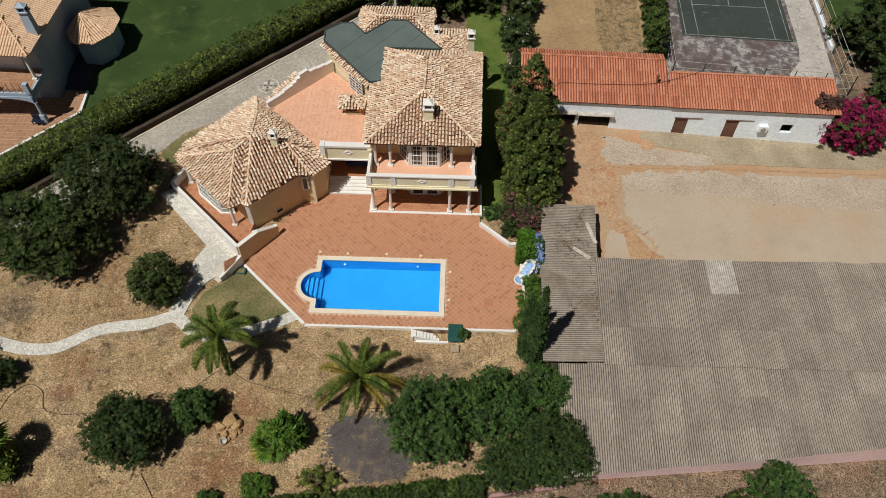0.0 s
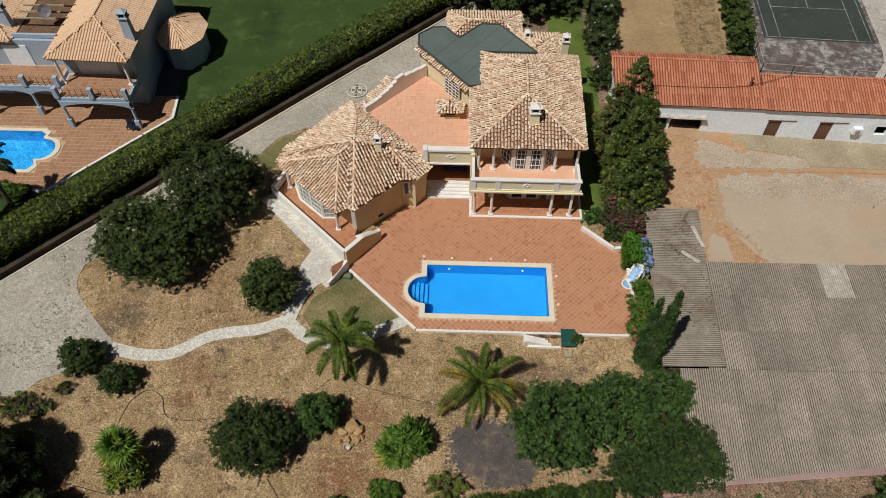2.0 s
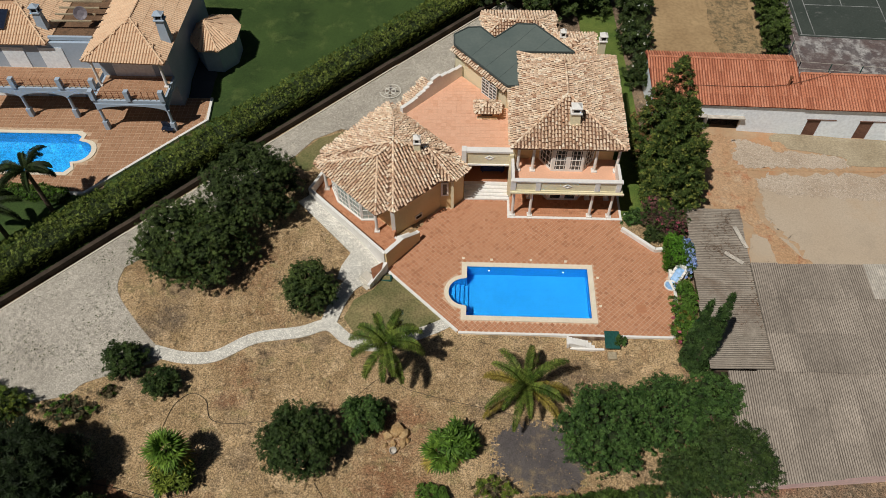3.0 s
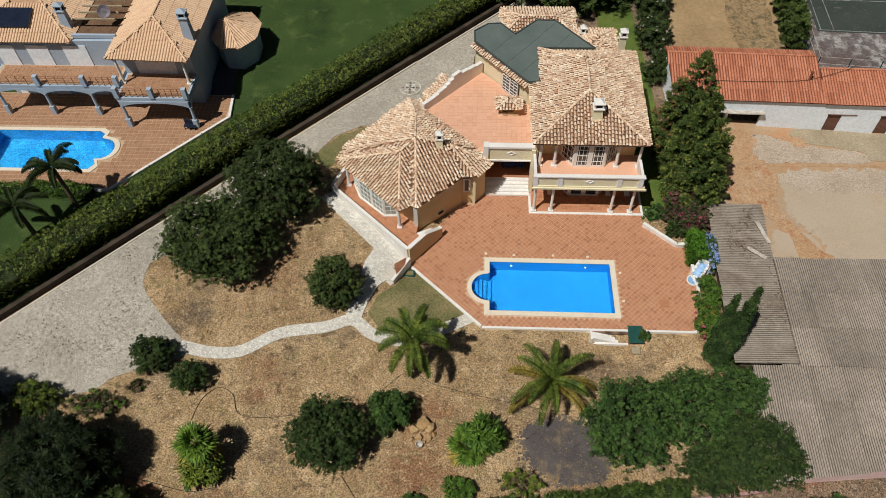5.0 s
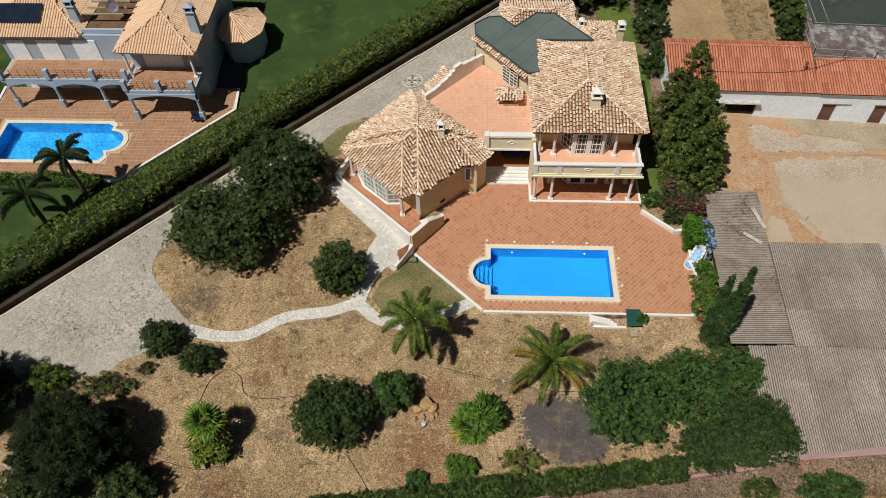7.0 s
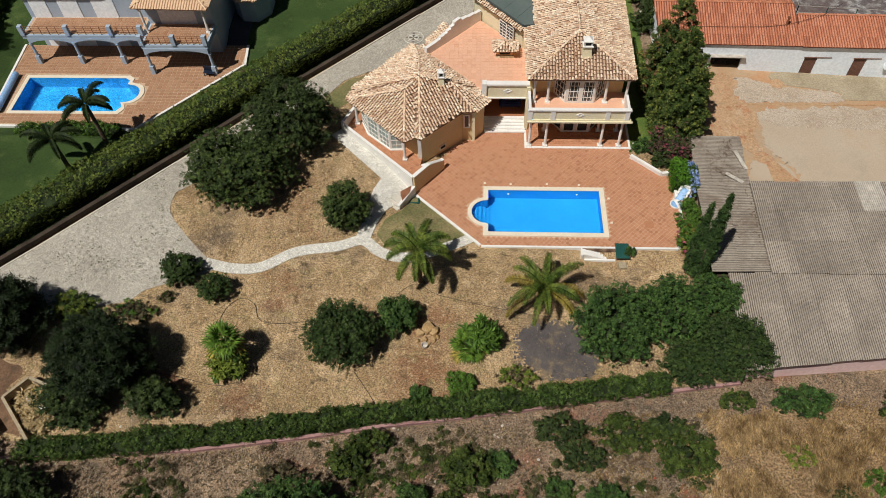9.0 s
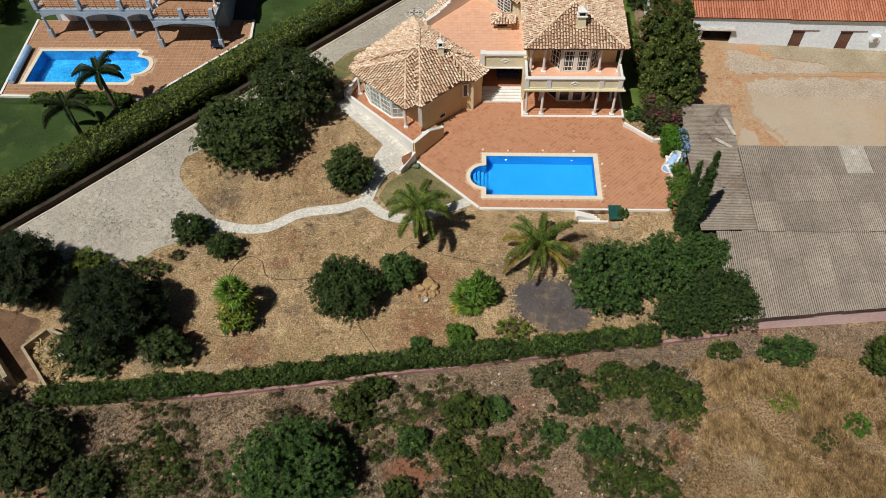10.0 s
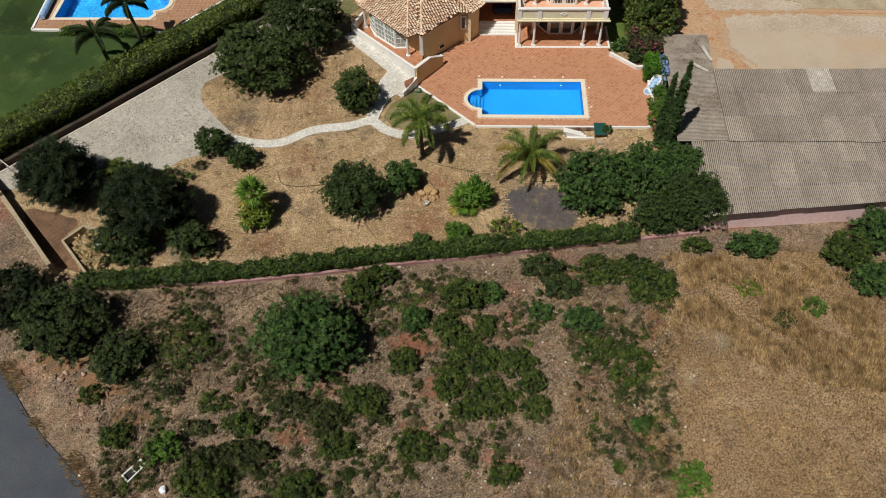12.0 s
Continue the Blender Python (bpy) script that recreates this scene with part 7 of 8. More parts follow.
    a, b, c, d = (-33.5, 20.3, e), (-26.1, 20.0, e), (-26.1, 34.0, e), (-33.5, 34.0, e)
    r0, r1 = (-29.8, 24.2, 9.65), (-29.8, 30.5, 9.65)
    roof(h, [(a, b, r0), (b, c, r1, r0), (c, d, r1), (d, a, r0, r1)], [(a, r0), (b, r0), (r0, r1), (c, r1), (d, r1)], Rf, 0.26, 1.0, lip=0.015, bed="bed_pale", cap_r=0.1, label="pale clay-tiled hip roof")
    a, b, c, d = (-47.2, 22.5, e), (-37.4, 22.5, e), (-37.4, 33.4, e), (-47.2, 33.4, e)
    r0, r1 = (-43.6, 26.6, 9.7), (-41.0, 26.6, 9.7)
    roof(h, [(a, b, r1, r0), (b, c, r1), (c, d, r0, r1), (d, a, r0)], [(a, r0), (b, r1), (r0, r1)], Rf, 0.26, 1.0, lip=0.015, bed="bed_pale", cap_r=0.1, label="pale clay-tiled hip roof")
    part("terrace_wall", boxed(-37.4, 23.2, 7.2, -33.4, 23.45, 8.3), W, h)
    part("roof_terrace", boxed(-37.4, 23.2, 7.4, -33.4, 33.0, 7.95), M["gate_soil"], h, "brown gravel roof terrace")
    for k in range(4):
        part("pergola_beam", boxed(-37.3, 24.6 + 1.0 * k, 8.9, -33.6, 24.76 + 1.0 * k, 9.02), M["concrete_old"], h, "weathered pergola beam")
    sp = part("solar_panel", boxed(-2.3, -1.0, 0, 2.3, 1.0, 0.12), M["solar"], h, "dark solar panel")
    sp.matrix_basis = pose(-43.6, 24.6, 9.05, 22, 0, 0)
    chimney(h, -26.6, 23.2, 7.4, 2.9, 0.62, 0.5, "grey_blue", "grey_blue")
    chimney(h, -38.2, 24.6, 8.0, 1.9, 0.6, 0.45, "grey_blue", "grey_blue")
    # eight-sided tower with its own roof
    o = Vector((-24.5, 28.9))
    ring = [(o.x + 2.4 * math.cos(math.pi / 4 * i + 0.39), o.y + 3.1 * math.sin(math.pi / 4 * i + 0.39)) for i in range(8)]
    part("tower_wall", prism(bmesh.new(), [tuple(o + (Vector(p) - o) * 0.86) for p in ring], 1.0, 4.8), W, h)
    tip = (o.x - 0.8, o.y, 6.2)
    roof(h, [((*ring[i], 4.85), (*ring[(i + 1) % 8], 4.85), tip) for i in range(8)], [((*p, 4.85), tip) for p in ring], Rf, 0.26, 0.8, lip=0.015, bed="bed_pale", name="tower_roof", cap_r=0.09, label="pale tiled tower roof")
    # dish
    bm = lathe(bmesh.new(), [(0.05, 0), (0.35, 0.06), (0.6, 0.2), (0.57, 0.22), (0.3, 0.1)], (0, 0, 0), 18)
    dish = part("satellite_dish", bm, M["solar_frame"], h, "grey satellite dish")
    dish.matrix_basis = pose(-34.6, 25.2, 9.4, 55, 0, 20)
    # paved terrace and pool
    wl = [(-45.2, 12.95), (-35.0, 12.95), (-34.6, 13.6), (-34.9, 14.2)] + [(-34.6 + 1.15 * math.sin(math.pi * i / 10), 15.5 - 1.25 * math.cos(math.pi * i / 10)) for i in range(11)] + [(-35.0, 16.9), (-34.9, 17.4), (-35.4, 17.75), (-45.2, 17.75)]
    NEIGHBOUR.append(wl)
    base = slab_with_hole("neighbour_terrace", NPAVE, wl, g - 0.9, g - 0.02, M["terrace_pale"])
    NEIGHBOUR.append(base)
    tagged(base, "terracotta tiled terrace of the neighbouring house", "terrace", "", "structure")
    c0 = Vector((-40.0, 15.3))
    rim = [tuple(c0 + Vector(((p[0] - c0.x) * 1.07, (p[1] - c0.y) * 1.15))) for p in wl]
    pl = thing("neighbour_pool", (0, 0, 0), 0, "bright blue pool with rounded step end", "pool")
    NEIGHBOUR.append(rim)
    slab_with_hole("coping", rim, wl, g - 0.05, g + 0.05, M["coping"], pl)
    bm = bmesh.new()
    inner = [(c0.x + (x - c0.x) * 0.996, c0.y + (y - c0.y) * 0.992) for x, y in wl]
    hi = [bm.verts.new((x, y, g + 0.03)) for x, y in inner]
    lo = [bm.verts.new((x, y, g - 2.0)) for x, y in inner]
    for i in range(len(hi)):
        k = (i + 1) % len(hi)
        bm.faces.new((hi[i], hi[k], lo[k], lo[i]))
    bm.faces.new(lo)
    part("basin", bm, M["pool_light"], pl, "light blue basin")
    bm = bmesh.new()
    bm.faces.new([bm.verts.new((x, y, g - 0.12)) for x, y in wl])
    part("water", bm, M["water"], pl).visible_shadow = False
    roll = part("pool_cover_roller", lathe(bmesh.new(), [(0.28, 0), (0.3, 0.1), (0.3, 5.3), (0.28, 5.4)], (0, 0, 0), 14), M["blue_paint"])
    roll.matrix_basis = pose(-46.3, 12.6, g + 0.35, -90, 0, 3)
    tagged(roll, "rolled blue pool cover on the terrace", "cover")
    for a, b in (((-47.65, 23.0), (-46.9, 10.95)), ((-46.9, 10.95), (-32.4, 10.55)), ((-32.4, 10.55), (-23.95, 19.95)), ((-23.95, 19.95), (-24.25, 23.0))):
        tagged(part("terrace_kerb", bar(bmesh.new(), a, b, 0.12, g - 0.9, g + 0.08), M["white"]), "white kerb round the neighbouring terrace", "kerb", "", "structure")
    for x, y in ((-27.4, 18.4), (-26.9, 18.3)):
        bm = bmesh.new()
        box(bm, x - 0.3, y - 0.25, g + 0.32, x + 0.3, y + 0.25, g + 0.4, bevel=0.02)
        box(bm, x - 0.3, y + 0.2, g + 0.4, x + 0.3, y + 0.28, g + 0.9, bevel=0.02)
        for sx in (-0.26, 0.2):
            for sy in (-0.22, 0.18):
                box(bm, x + sx, y + sy, g, x + sx + 0.06, y + sy + 0.06, g + 0.34)
        tagged(part("garden_chair", bm, M["solar"]), "dark garden chair under the arcade", "chair", "arcade chairs")


M["terrace_tan"] = tile_mat("tan_paver", [(0.33, 0.175, 0.095), (0.40, 0.225, 0.13), (0.37, 0.20, 0.112)])
M["terrace_pale"] = surf("pale_tile_joint", (0.50, 0.35, 0.23), (0.56, 0.40, 0.27), 0.5, 6.0, 0.8, 0.1)
# cells of lighter and darker blue stand in for rippled sunlight on the basin
M["pool_light"] = setts("rippled_light_lining", (0.012, 0.33, 0.74), (0.035, 0.43, 0.85), 5.0)
neighbour()
palm(-34.2, 8.4, 4.9, 11, 2.5, "palm_dark", label="dark feather palm in the neighbouring garden", droop=1.3, width=0.5, low=0.2, top=1.3)
palm(-36.7, 5.4, 3.6, 11, 2.6, "palm_dark", label="dark feather palm on the neighbouring lawn", droop=1.3, width=0.5, low=0.2, top=1.3)
hedge("terrace_hedge", [(-43.2, 10.25), (-33.6, 10.0)], 1.3, 1.45, "leaf_bright", "bright green trimmed hedge below the neighbouring terrace", 0.1, 110, wobble=0.16, base=1.05)
hedge("lawn_hedge", [(-52, 32), (-50.5, 20.5)], 1.4, 1.8, "leaf_green", "green hedge beside the neighbouring house", 0.18, 60)

# ---- plants and fences beyond ----
tree("bougainvillea", 48.9, 22.3, 3.7, 2.9, 3.7, "flower_pink", "magenta bougainvillea over the barn corner", "shrub", 110, 0.19, 26, extra=(("green_leaves", 0.25, "leaf_olive", 0.18),))
tree("bougainvillea", 45.2, 22.4, 1.4, 0.9, 1.0, "leaf_red", "dark bougainvillea runner on the barn roof", "shrub", 90, 0.16, 10, z=2.9, trunk=False)
tree("broad_tree", 55.4, 35.4, 4.2, 5.0, 6.0, "leaf_dark", "large dark tree beside the tennis court", "tree", 70, 0.26, 26)
tree("broad_tree", 56.5, 27.5, 4.5, 4.0, 5.5, "leaf_dark", "large dark tree behind the bougainvillea", "tree", 70, 0.26, 26)
tree("broad_tree", 3.2, 40.2, 3.2, 3.4, 5.0, "leaf_dark", "dark tree behind the villa", "tree", 75, 0.24, 22)
tree("broad_tree", 8.8, 38.6, 3.4, 3.4, 5.2, "leaf_olive", "dark tree behind the villa", "tree", 75, 0.24, 22)
tree("broad_tree", 13.2, 40.8, 2.8, 3.2, 4.4, "leaf_olive", "dark tree behind the villa lawn", "tree", 75, 0.24, 20)
tree("broad_tree", -2.0, 46.5, 3.5, 3.5, 5.0, "leaf_dark", "dark tree beyond the driveway", "tree", 70, 0.26, 20)
for i in range(8):
    y = 33.2 + 1.9 * i
    tree("screen_conifer", 31.4 + 0.12 * i, y, 1.15, 1.3, 4.6, "leaf_conifer", "clipped conifer in the screen beside the court", "tree", 100, 0.2, 20, group="conifer screen", trunk=False)


def fence(name, line, h, label, gap=3.0):
    """Wire mesh fence: posts, top and mid rails, thin wires."""
    ob = thing(name, (0, 0, 0), 0, label, "fence")
    for a, b in zip(line, line[1:]):
        a, b = Vector(a), Vector(b)
        n = max(1, int((b - a).length / gap))
        za, zb = ground_z(*a), ground_z(*b)
        for i in range(n + 1):
            p = a.lerp(b, i / n)
            z = ground_z(p.x, p.y)
            part("post", boxed(p.x - 0.035, p.y - 0.035, z - 0.2, p.x + 0.035, p.y + 0.035, z + h), M["green_paint"], ob)
        for k in (0.03, 0.35, 0.7, 1.0):
            bm = bmesh.new()
            d = (b - a).normalized()
            nn = Vector((-d.y, d.x)) * 0.015
            vs = [bm.verts.new((q.x, q.y, z)) for q, z in ((a - nn, za + h * k - 0.02), (b - nn, zb + h * k - 0.02), (b + nn, zb + h * k - 0.02), (a + nn, za + h * k - 0.02), (a - nn, za + h * k + 0.02), (b - nn, zb + h * k + 0.02), (b + nn, zb + h * k + 0.02), (a + nn, za + h * k + 0.02))]
            for f in ((0, 3, 2, 1), (4, 5, 6, 7), (0, 1, 5, 4), (1, 2, 6, 5), (2, 3, 7, 6), (3, 0, 4, 7)):
                bm.faces.new([vs[i] for i in f])
            part("wire", bm, M["asbestos_pale"], ob)
    return ob


fence("court_fence", [(33.0, 36.0), (32.6, 29.4), (50.8, 28.8), (51.6, 45.0), (52.2, 58.0)], 2.6, "tall green wire fence round the court")
for a, b in (((51.2, 36.0), (52.6, 58.0)),):
    tagged(part("court_kerb", bar(bmesh.new(), a, b, 0.18, -1.8, -0.55), M["whitewash"]), "white kerb beside the court", "kerb", "", "structure")

# ---- small things in the garden ----
def rock(bm, x, y, z, r, seed, squash=0.7):
    rng = random.Random(seed)
    res = bmesh.ops.create_icosphere(bm, subdivisions=1, radius=r, matrix=Matrix.Translation((x, y, z)) @ Matrix.Rotation(rng.random() * 6, 4, "Z") @ Matrix.Diagonal((1.0, rng.uniform(0.6, 0.9), squash, 1)))
    for v in res["verts"]:
        v.co += Vector((rng.uniform(-1, 1), rng.uniform(-1, 1), rng.uniform(-1, 1))) * r * 0.2


for i, (x, y, r) in enumerate(((-4.2, -9.2, 0.62), (-3.65, -9.35, 0.5), (-4.75, -9.5, 0.42), (-4.4, -10.1, 0.3), (-3.7, -10.0, 0.36), (-4.9, -10.2, 0.24), (-3.4, -9.8, 0.26), (-4.1, -10.4, 0.22))):
    bm = bmesh.new()
    rock(bm, x, y, ground_z(x, y) + r * 0.4, r, i, 0.85)
    tagged(part("rock", bm, M["ochre_rock"]), "ochre rock in a garden rock pile", "rock", "rock pile")
pot = part("bucket", lathe(bmesh.new(), [(0.2, 0), (0.26, 0.3), (0.23, 0.3), (0.17, 0.06)], (-4.35, -10.6, ground_z(-4.35, -10.6)), 14), M["asbestos_pale"])
tagged(pot, "small pale metal bucket by the rocks", "bucket")


def hose(pts, label, r=0.018):
    line = smooth_line(pts, 8)
    cu = bpy.data.curves.new("garden_hose", "CURVE")
    cu.dimensions, cu.bevel_depth, cu.bevel_resolution = "3D", r, 1
    sp = cu.splines.new("POLY")
    sp.points.add(len(line) - 1)
    for p, (x, y) in zip(sp.points, line):
        p.co = (x, y, ground_z(x, y) + 0.08, 1)
    ob = new("garden_hose", cu)
    cu.materials.append(M["hose"])
    return tagged(ob, label, "hose")


hose([(-20.3, -9.6), (-19.9, -8.0), (-18.9, -7.1), (-17.8, -7.6), (-17.2, -8.9), (-15.8, -9.2), (-13.4, -8.9), (-9.0, -8.2), (-7.2, -6.6), (-5.4, -5.1), (-3.6, -6.0), (-0.5, -6.7), (2.2, -7.2), (5.0, -7.6), (8.5, -7.4)], "thin dark irrigation hose winding over dry grass")
hose([(-24.8, -13.6), (-22.0, -14.0), (-19.4, -14.5), (-17.8, -14.2)], "thin dark hose beside a fan palm")
hose([(-9.4, -13.0), (-8.2, -14.6), (-7.4, -15.8)], "thin dark hose near the hedge")

rng = random.Random(31)
bm = bmesh.new()
for i in range(420):
    a, r = rng.uniform(0, 6.283), rng.uniform(0.86, 1.22)
    x, y = 5.75 + 2.85 * r * math.cos(a), -10.45 + 2.2 * r * math.sin(a)
    g = rng.uniform(0.03, 0.1)
    z = ground_z(x, y) + 0.06
    bm.faces.new([bm.verts.new((x + g * u, y + g * v, z + w)) for u, v, w in ((-1, -0.7, 0), (0.9, -1, 0), (1.1, 0.8, 0.02), (-0.8, 1, 0.03))])
tagged(part("scattered_cinders", bm, M["cinder"]), "loose cinders round the dark patch", "cinders", "", "stuff")
litter("dead_branches", [(-17.2, -16.3, 0.7, 0.35, 0.28), (-16.4, -16.0, 0.5, 0.3, 0.28)], 34, 0.6, "dead brown branches before the hedge", "brass", 12)
tree("potted_shrub", 12.0, -1.55, 0.42, 0.4, 0.6, "leaf_green", "small green shrub on the pump box lid", "shrub", 140, 0.1, 8, z=0.0, trunk=False)
can = part("red_can", lathe(bmesh.new(), [(0.0, 0), (0.06, 0), (0.065, 0.14), (0.04, 0.16), (0.0, 0.165)], (11.8, -19.9, ground_z(11.8, -19.9) + 0.02), 12), M["red"])
tagged(can, "small red can dropped on the field", "can")

cable = bpy.data.curves.new("roof_cable", "CURVE")
cable.dimensions, cable.bevel_depth = "3D", 0.02
line = [(20.0, 23.4, 3.36), (20.6, 24.0, 3.5), (24.0, 23.9, 3.48), (27.4, 23.9, 3.5), (29.4, 24.1, 3.56), (31.0, 24.5, 3.7), (33.4, 25.3, 3.92), (35.4, 26.6, 4.3)]
sp = cable.splines.new("POLY")
sp.points.add(len(line) - 1)
for pt, c in zip(sp.points, line):
    pt.co = (*c, 1)
cable.materials.append(M["hose"])
tagged(new("roof_cable", cable), "thin dark cable lying across the barn roof", "cable")

# compost pit, gate wall, scrap and lane edge
bm = bmesh.new()
for a, b in (((-32.6, -14.8), (-33.9, -16.4)), ((-33.9, -16.4), (-30.9, -19.5)), ((-32.6, -14.8), (-31.0, -15.4))):
    zz = ground_z(*a)
    bar(bm, a, b, 0.1, zz - 0.3, zz + 0.75)
tagged(part("compost_pit", bm, M["concrete_old"]), "low concrete wall round a heap of cuttings", "pit")
COUNT[0] += 1
V, Fc = leaf_cloud(np.random.default_rng(5), [(-31.6, -16.6, 1.0, 1.2, 1.0, 0.6), (-30.9, -17.8, 0.9, 0.9, 0.9, 0.5)], 1800, 0.22, 2.4)
heap = mesh_from("cuttings_heap", V, Fc, M["straw"])
tagged(heap, "heap of dry straw-coloured cuttings in the pit", "heap", "", "stuff")
bag = part("plastic_bag", lathe(bmesh.new(), [(0.1, 0), (0.26, 0.08), (0.28, 0.18), (0.16, 0.28), (0.05, 0.32)], (-31.8, -15.9, 1.35), 9), M["yellow"])
tagged(bag, "yellow plastic bag on the cuttings heap", "bag")
for bx, by, bmat, tone in ((-32.0, -16.35, "white", "white"), (-31.75, -16.5, "blue_paint", "pale blue")):
    bag = part("plastic_bag", lathe(bmesh.new(), [(0.08, 0), (0.2, 0.06), (0.22, 0.14), (0.12, 0.2), (0.04, 0.22)], (bx, by, 1.4), 9), M[bmat])
    tagged(bag, tone + " plastic bag on the cuttings heap", "bag")
for a, b in (((-44.5, -8.2), (-40.4, -12.2)), ((-40.4, -12.2), (-33.7, -19.2))):
    zz = ground_z(*a)
    tagged(part("gate_wall", bar(bmesh.new(), a, b, 0.16, zz - 0.8, zz + 0.9), M["concrete_old"]), "pale stone wall beside the lane", "wall", "", "structure")
gate = thing("metal_gate", (0, 0, 0), 0, "grey metal sliding gate at the driveway mouth", "gate")
for k in range(5):
    p = Vector((-43.6, -7.2)).lerp(Vector((-40.5, -9.4)), k / 4)
    part("bar", boxed(p.x - 0.04, p.y - 0.04, 1.2, p.x + 0.04, p.y + 0.04, 2.6), M["asbestos_pale"], gate)
for z in (1.4, 2.5):
    part("rail", bar(bmesh.new(), (-43.6, -7.2), (-40.5, -9.4), 0.04, z, z + 0.08), M["asbestos_pale"], gate)
# thrown-out bathtub
tub = thing("scrap_frame", (-23.1, -34.6, ground_z(-23.1, -34.6)), 50, "broken white plastic frame dumped on the field", "scrap")
tub.scale = (0.8, 0.8, 0.8)
bm = bmesh.new()
box(bm, -1.0, -0.42, 0, 0.7, -0.3, 0.36, pose(0, 0, 0, 8, 0, 4), bevel=0.02)
box(bm, -1.0, 0.3, 0, 1.0, 0.42, 0.3, bevel=0.02)
box(bm, -1.0, -0.3, 0, -0.85, 0.3, 0.36, bevel=0.02)
box(bm, 0.85, -0.3, 0, 1.0, 0.3, 0.36, bevel=0.02)
part("shell", bm, M["white"], tub)
part("inside", boxed(-0.85, -0.3, 0.05, 0.85, 0.3, 0.12), M["dark"], tub)
for k in range(3):
    part("slat", boxed(-0.05 + 0.28 * k, -0.3, 0.12, 0.03 + 0.28 * k, 0.3, 0.24), M["white"], tub)
bm = bmesh.new()
rock(bm, -20.8, -35.8, ground_z(-20.8, -35.8) + 0.15, 0.36, 77)
tagged(part("white_block", bm, M["whitewash"]), "white lump of rubble on the field", "rubble")
# rubble along the lane
rng = random.Random(9)
bm = bmesh.new()
for i in range(240):
    t = rng.random() ** 1.5
    x, y = -34.0 + 8.6 * t + rng.gauss(1.3, 0.7), -25.6 - 10.0 * t + rng.gauss(0.8, 0.8)
    rock(bm, x, y, ground_z(x, y) + 0.03, rng.choice((0.05, 0.06, 0.07, 0.09, 0.12, 0.24)), i)
tagged(part("lane_rubble", bm, M["stone"]), "rubble stones along the lane edge", "stones", "", "stuff")
bm = bmesh.new()
for i in range(420):
    x, y = rng.uniform(-27, 17), rng.uniform(-36, -16.5)
    rock(bm, x, y, ground_z(x, y) + 0.02, rng.choice((0.03, 0.04, 0.05, 0.06, 0.08, 0.12)), i)
tagged(part("field_stones", bm, M["limestone"]), "scattered pale stones on the field", "stones", "", "stuff")
# round stone inlay in the driveway
for r, w, dz in ((0.95, 0.12, 0.11), (0.45, 0.1, 0.112)):
    n = 26
    ring = [(-7.4 + (r + w) * math.cos(2 * math.pi * i / n), 25.0 + (r + w) * math.sin(2 * math.pi * i / n)) for i in range(n)]
    bm = bmesh.new()
    for i in range(n):
        a0, a1 = 2 * math.pi * i / n, 2 * math.pi * (i + 1) / n
        bm.faces.new([bm.verts.new((-7.4 + rr * math.cos(a), 25.0 + rr * math.sin(a), ground_z(-7.4, 25.0) + dz)) for rr, a in ((r, a0), (r + w, a0), (r + w, a1), (r, a1))])
    tagged(part("drive_inlay", bm, M["path"]), "pale round stone inlay in the driveway", "inlay", "", "structure")
for k in range(8):
    a = math.pi * k / 4
    m = pose(-7.4, 25.0, ground_z(-7.4, 25.0) + 0.08, 0, 0, 45 * k)
    bm = bmesh.new()
    bm.faces.new([bm.verts.new(m @ Vector(p)) for p in ((0.0, 0.0, 0.03), (0.45, -0.13, 0.03), (0.92, 0, 0.03), (0.45, 0.13, 0.03))])
    tagged(part("drive_inlay", bm, M["path"] if k % 2 else M["cinder"]), "stone star point in the driveway", "inlay", "inlay star", "structure")

# ---- dry grass, in tufts ----
def tufts(name, n, spots, size, mat, label, seed, lean=(0.3, 0.1), blades=7, avoid=None, width=0.028, flow=0.0):
    """Thin bent blades in tufts, scattered inside polygons."""
    rng = np.random.default_rng(seed)
    V, Fc = [], []
    made = 0
    while made < n:
        poly = spots[made % len(spots)]
        x = rng.uniform(min(p[0] for p in poly), max(p[0] for p in poly))
        y = rng.uniform(min(p[1] for p in poly), max(p[1] for p in poly))
        made += 1
        if not inside(x, y, poly) or (avoid and any(inside(x, y, q) for q in avoid)):
            continue
        if noise.noise(Vector((x * 0.35, y * 0.35, seed))) < -0.15:
            continue
        z = ground_z(x, y) + 0.03
        s = size * rng.uniform(0.6, 1.5)
        swing = flow * 3.0 * noise.noise(Vector((x * 0.16, y * 0.16, 7.7)))
        bend = (lean[0] * math.cos(swing) - lean[1] * math.sin(swing), lean[0] * math.sin(swing) + lean[1] * math.cos(swing))
        for k in range(blades):
            a = rng.uniform(0, 6.28)
            d = np.array([math.cos(a) * 0.45 + bend[0], math.sin(a) * 0.45 + bend[1]])
            w = np.array([-d[1], d[0]]) * width
            b = len(V)
            V += [(x - w[0], y - w[1], z), (x + w[0], y + w[1], z), (x + d[0] * s, y + d[1] * s, z + s * rng.uniform(0.4, 1.0))]
            Fc.append((b, b + 1, b + 2))
    ob = raw(name, V, Fc, M[mat])
    return tagged(ob, label, "grass", "", "stuff")


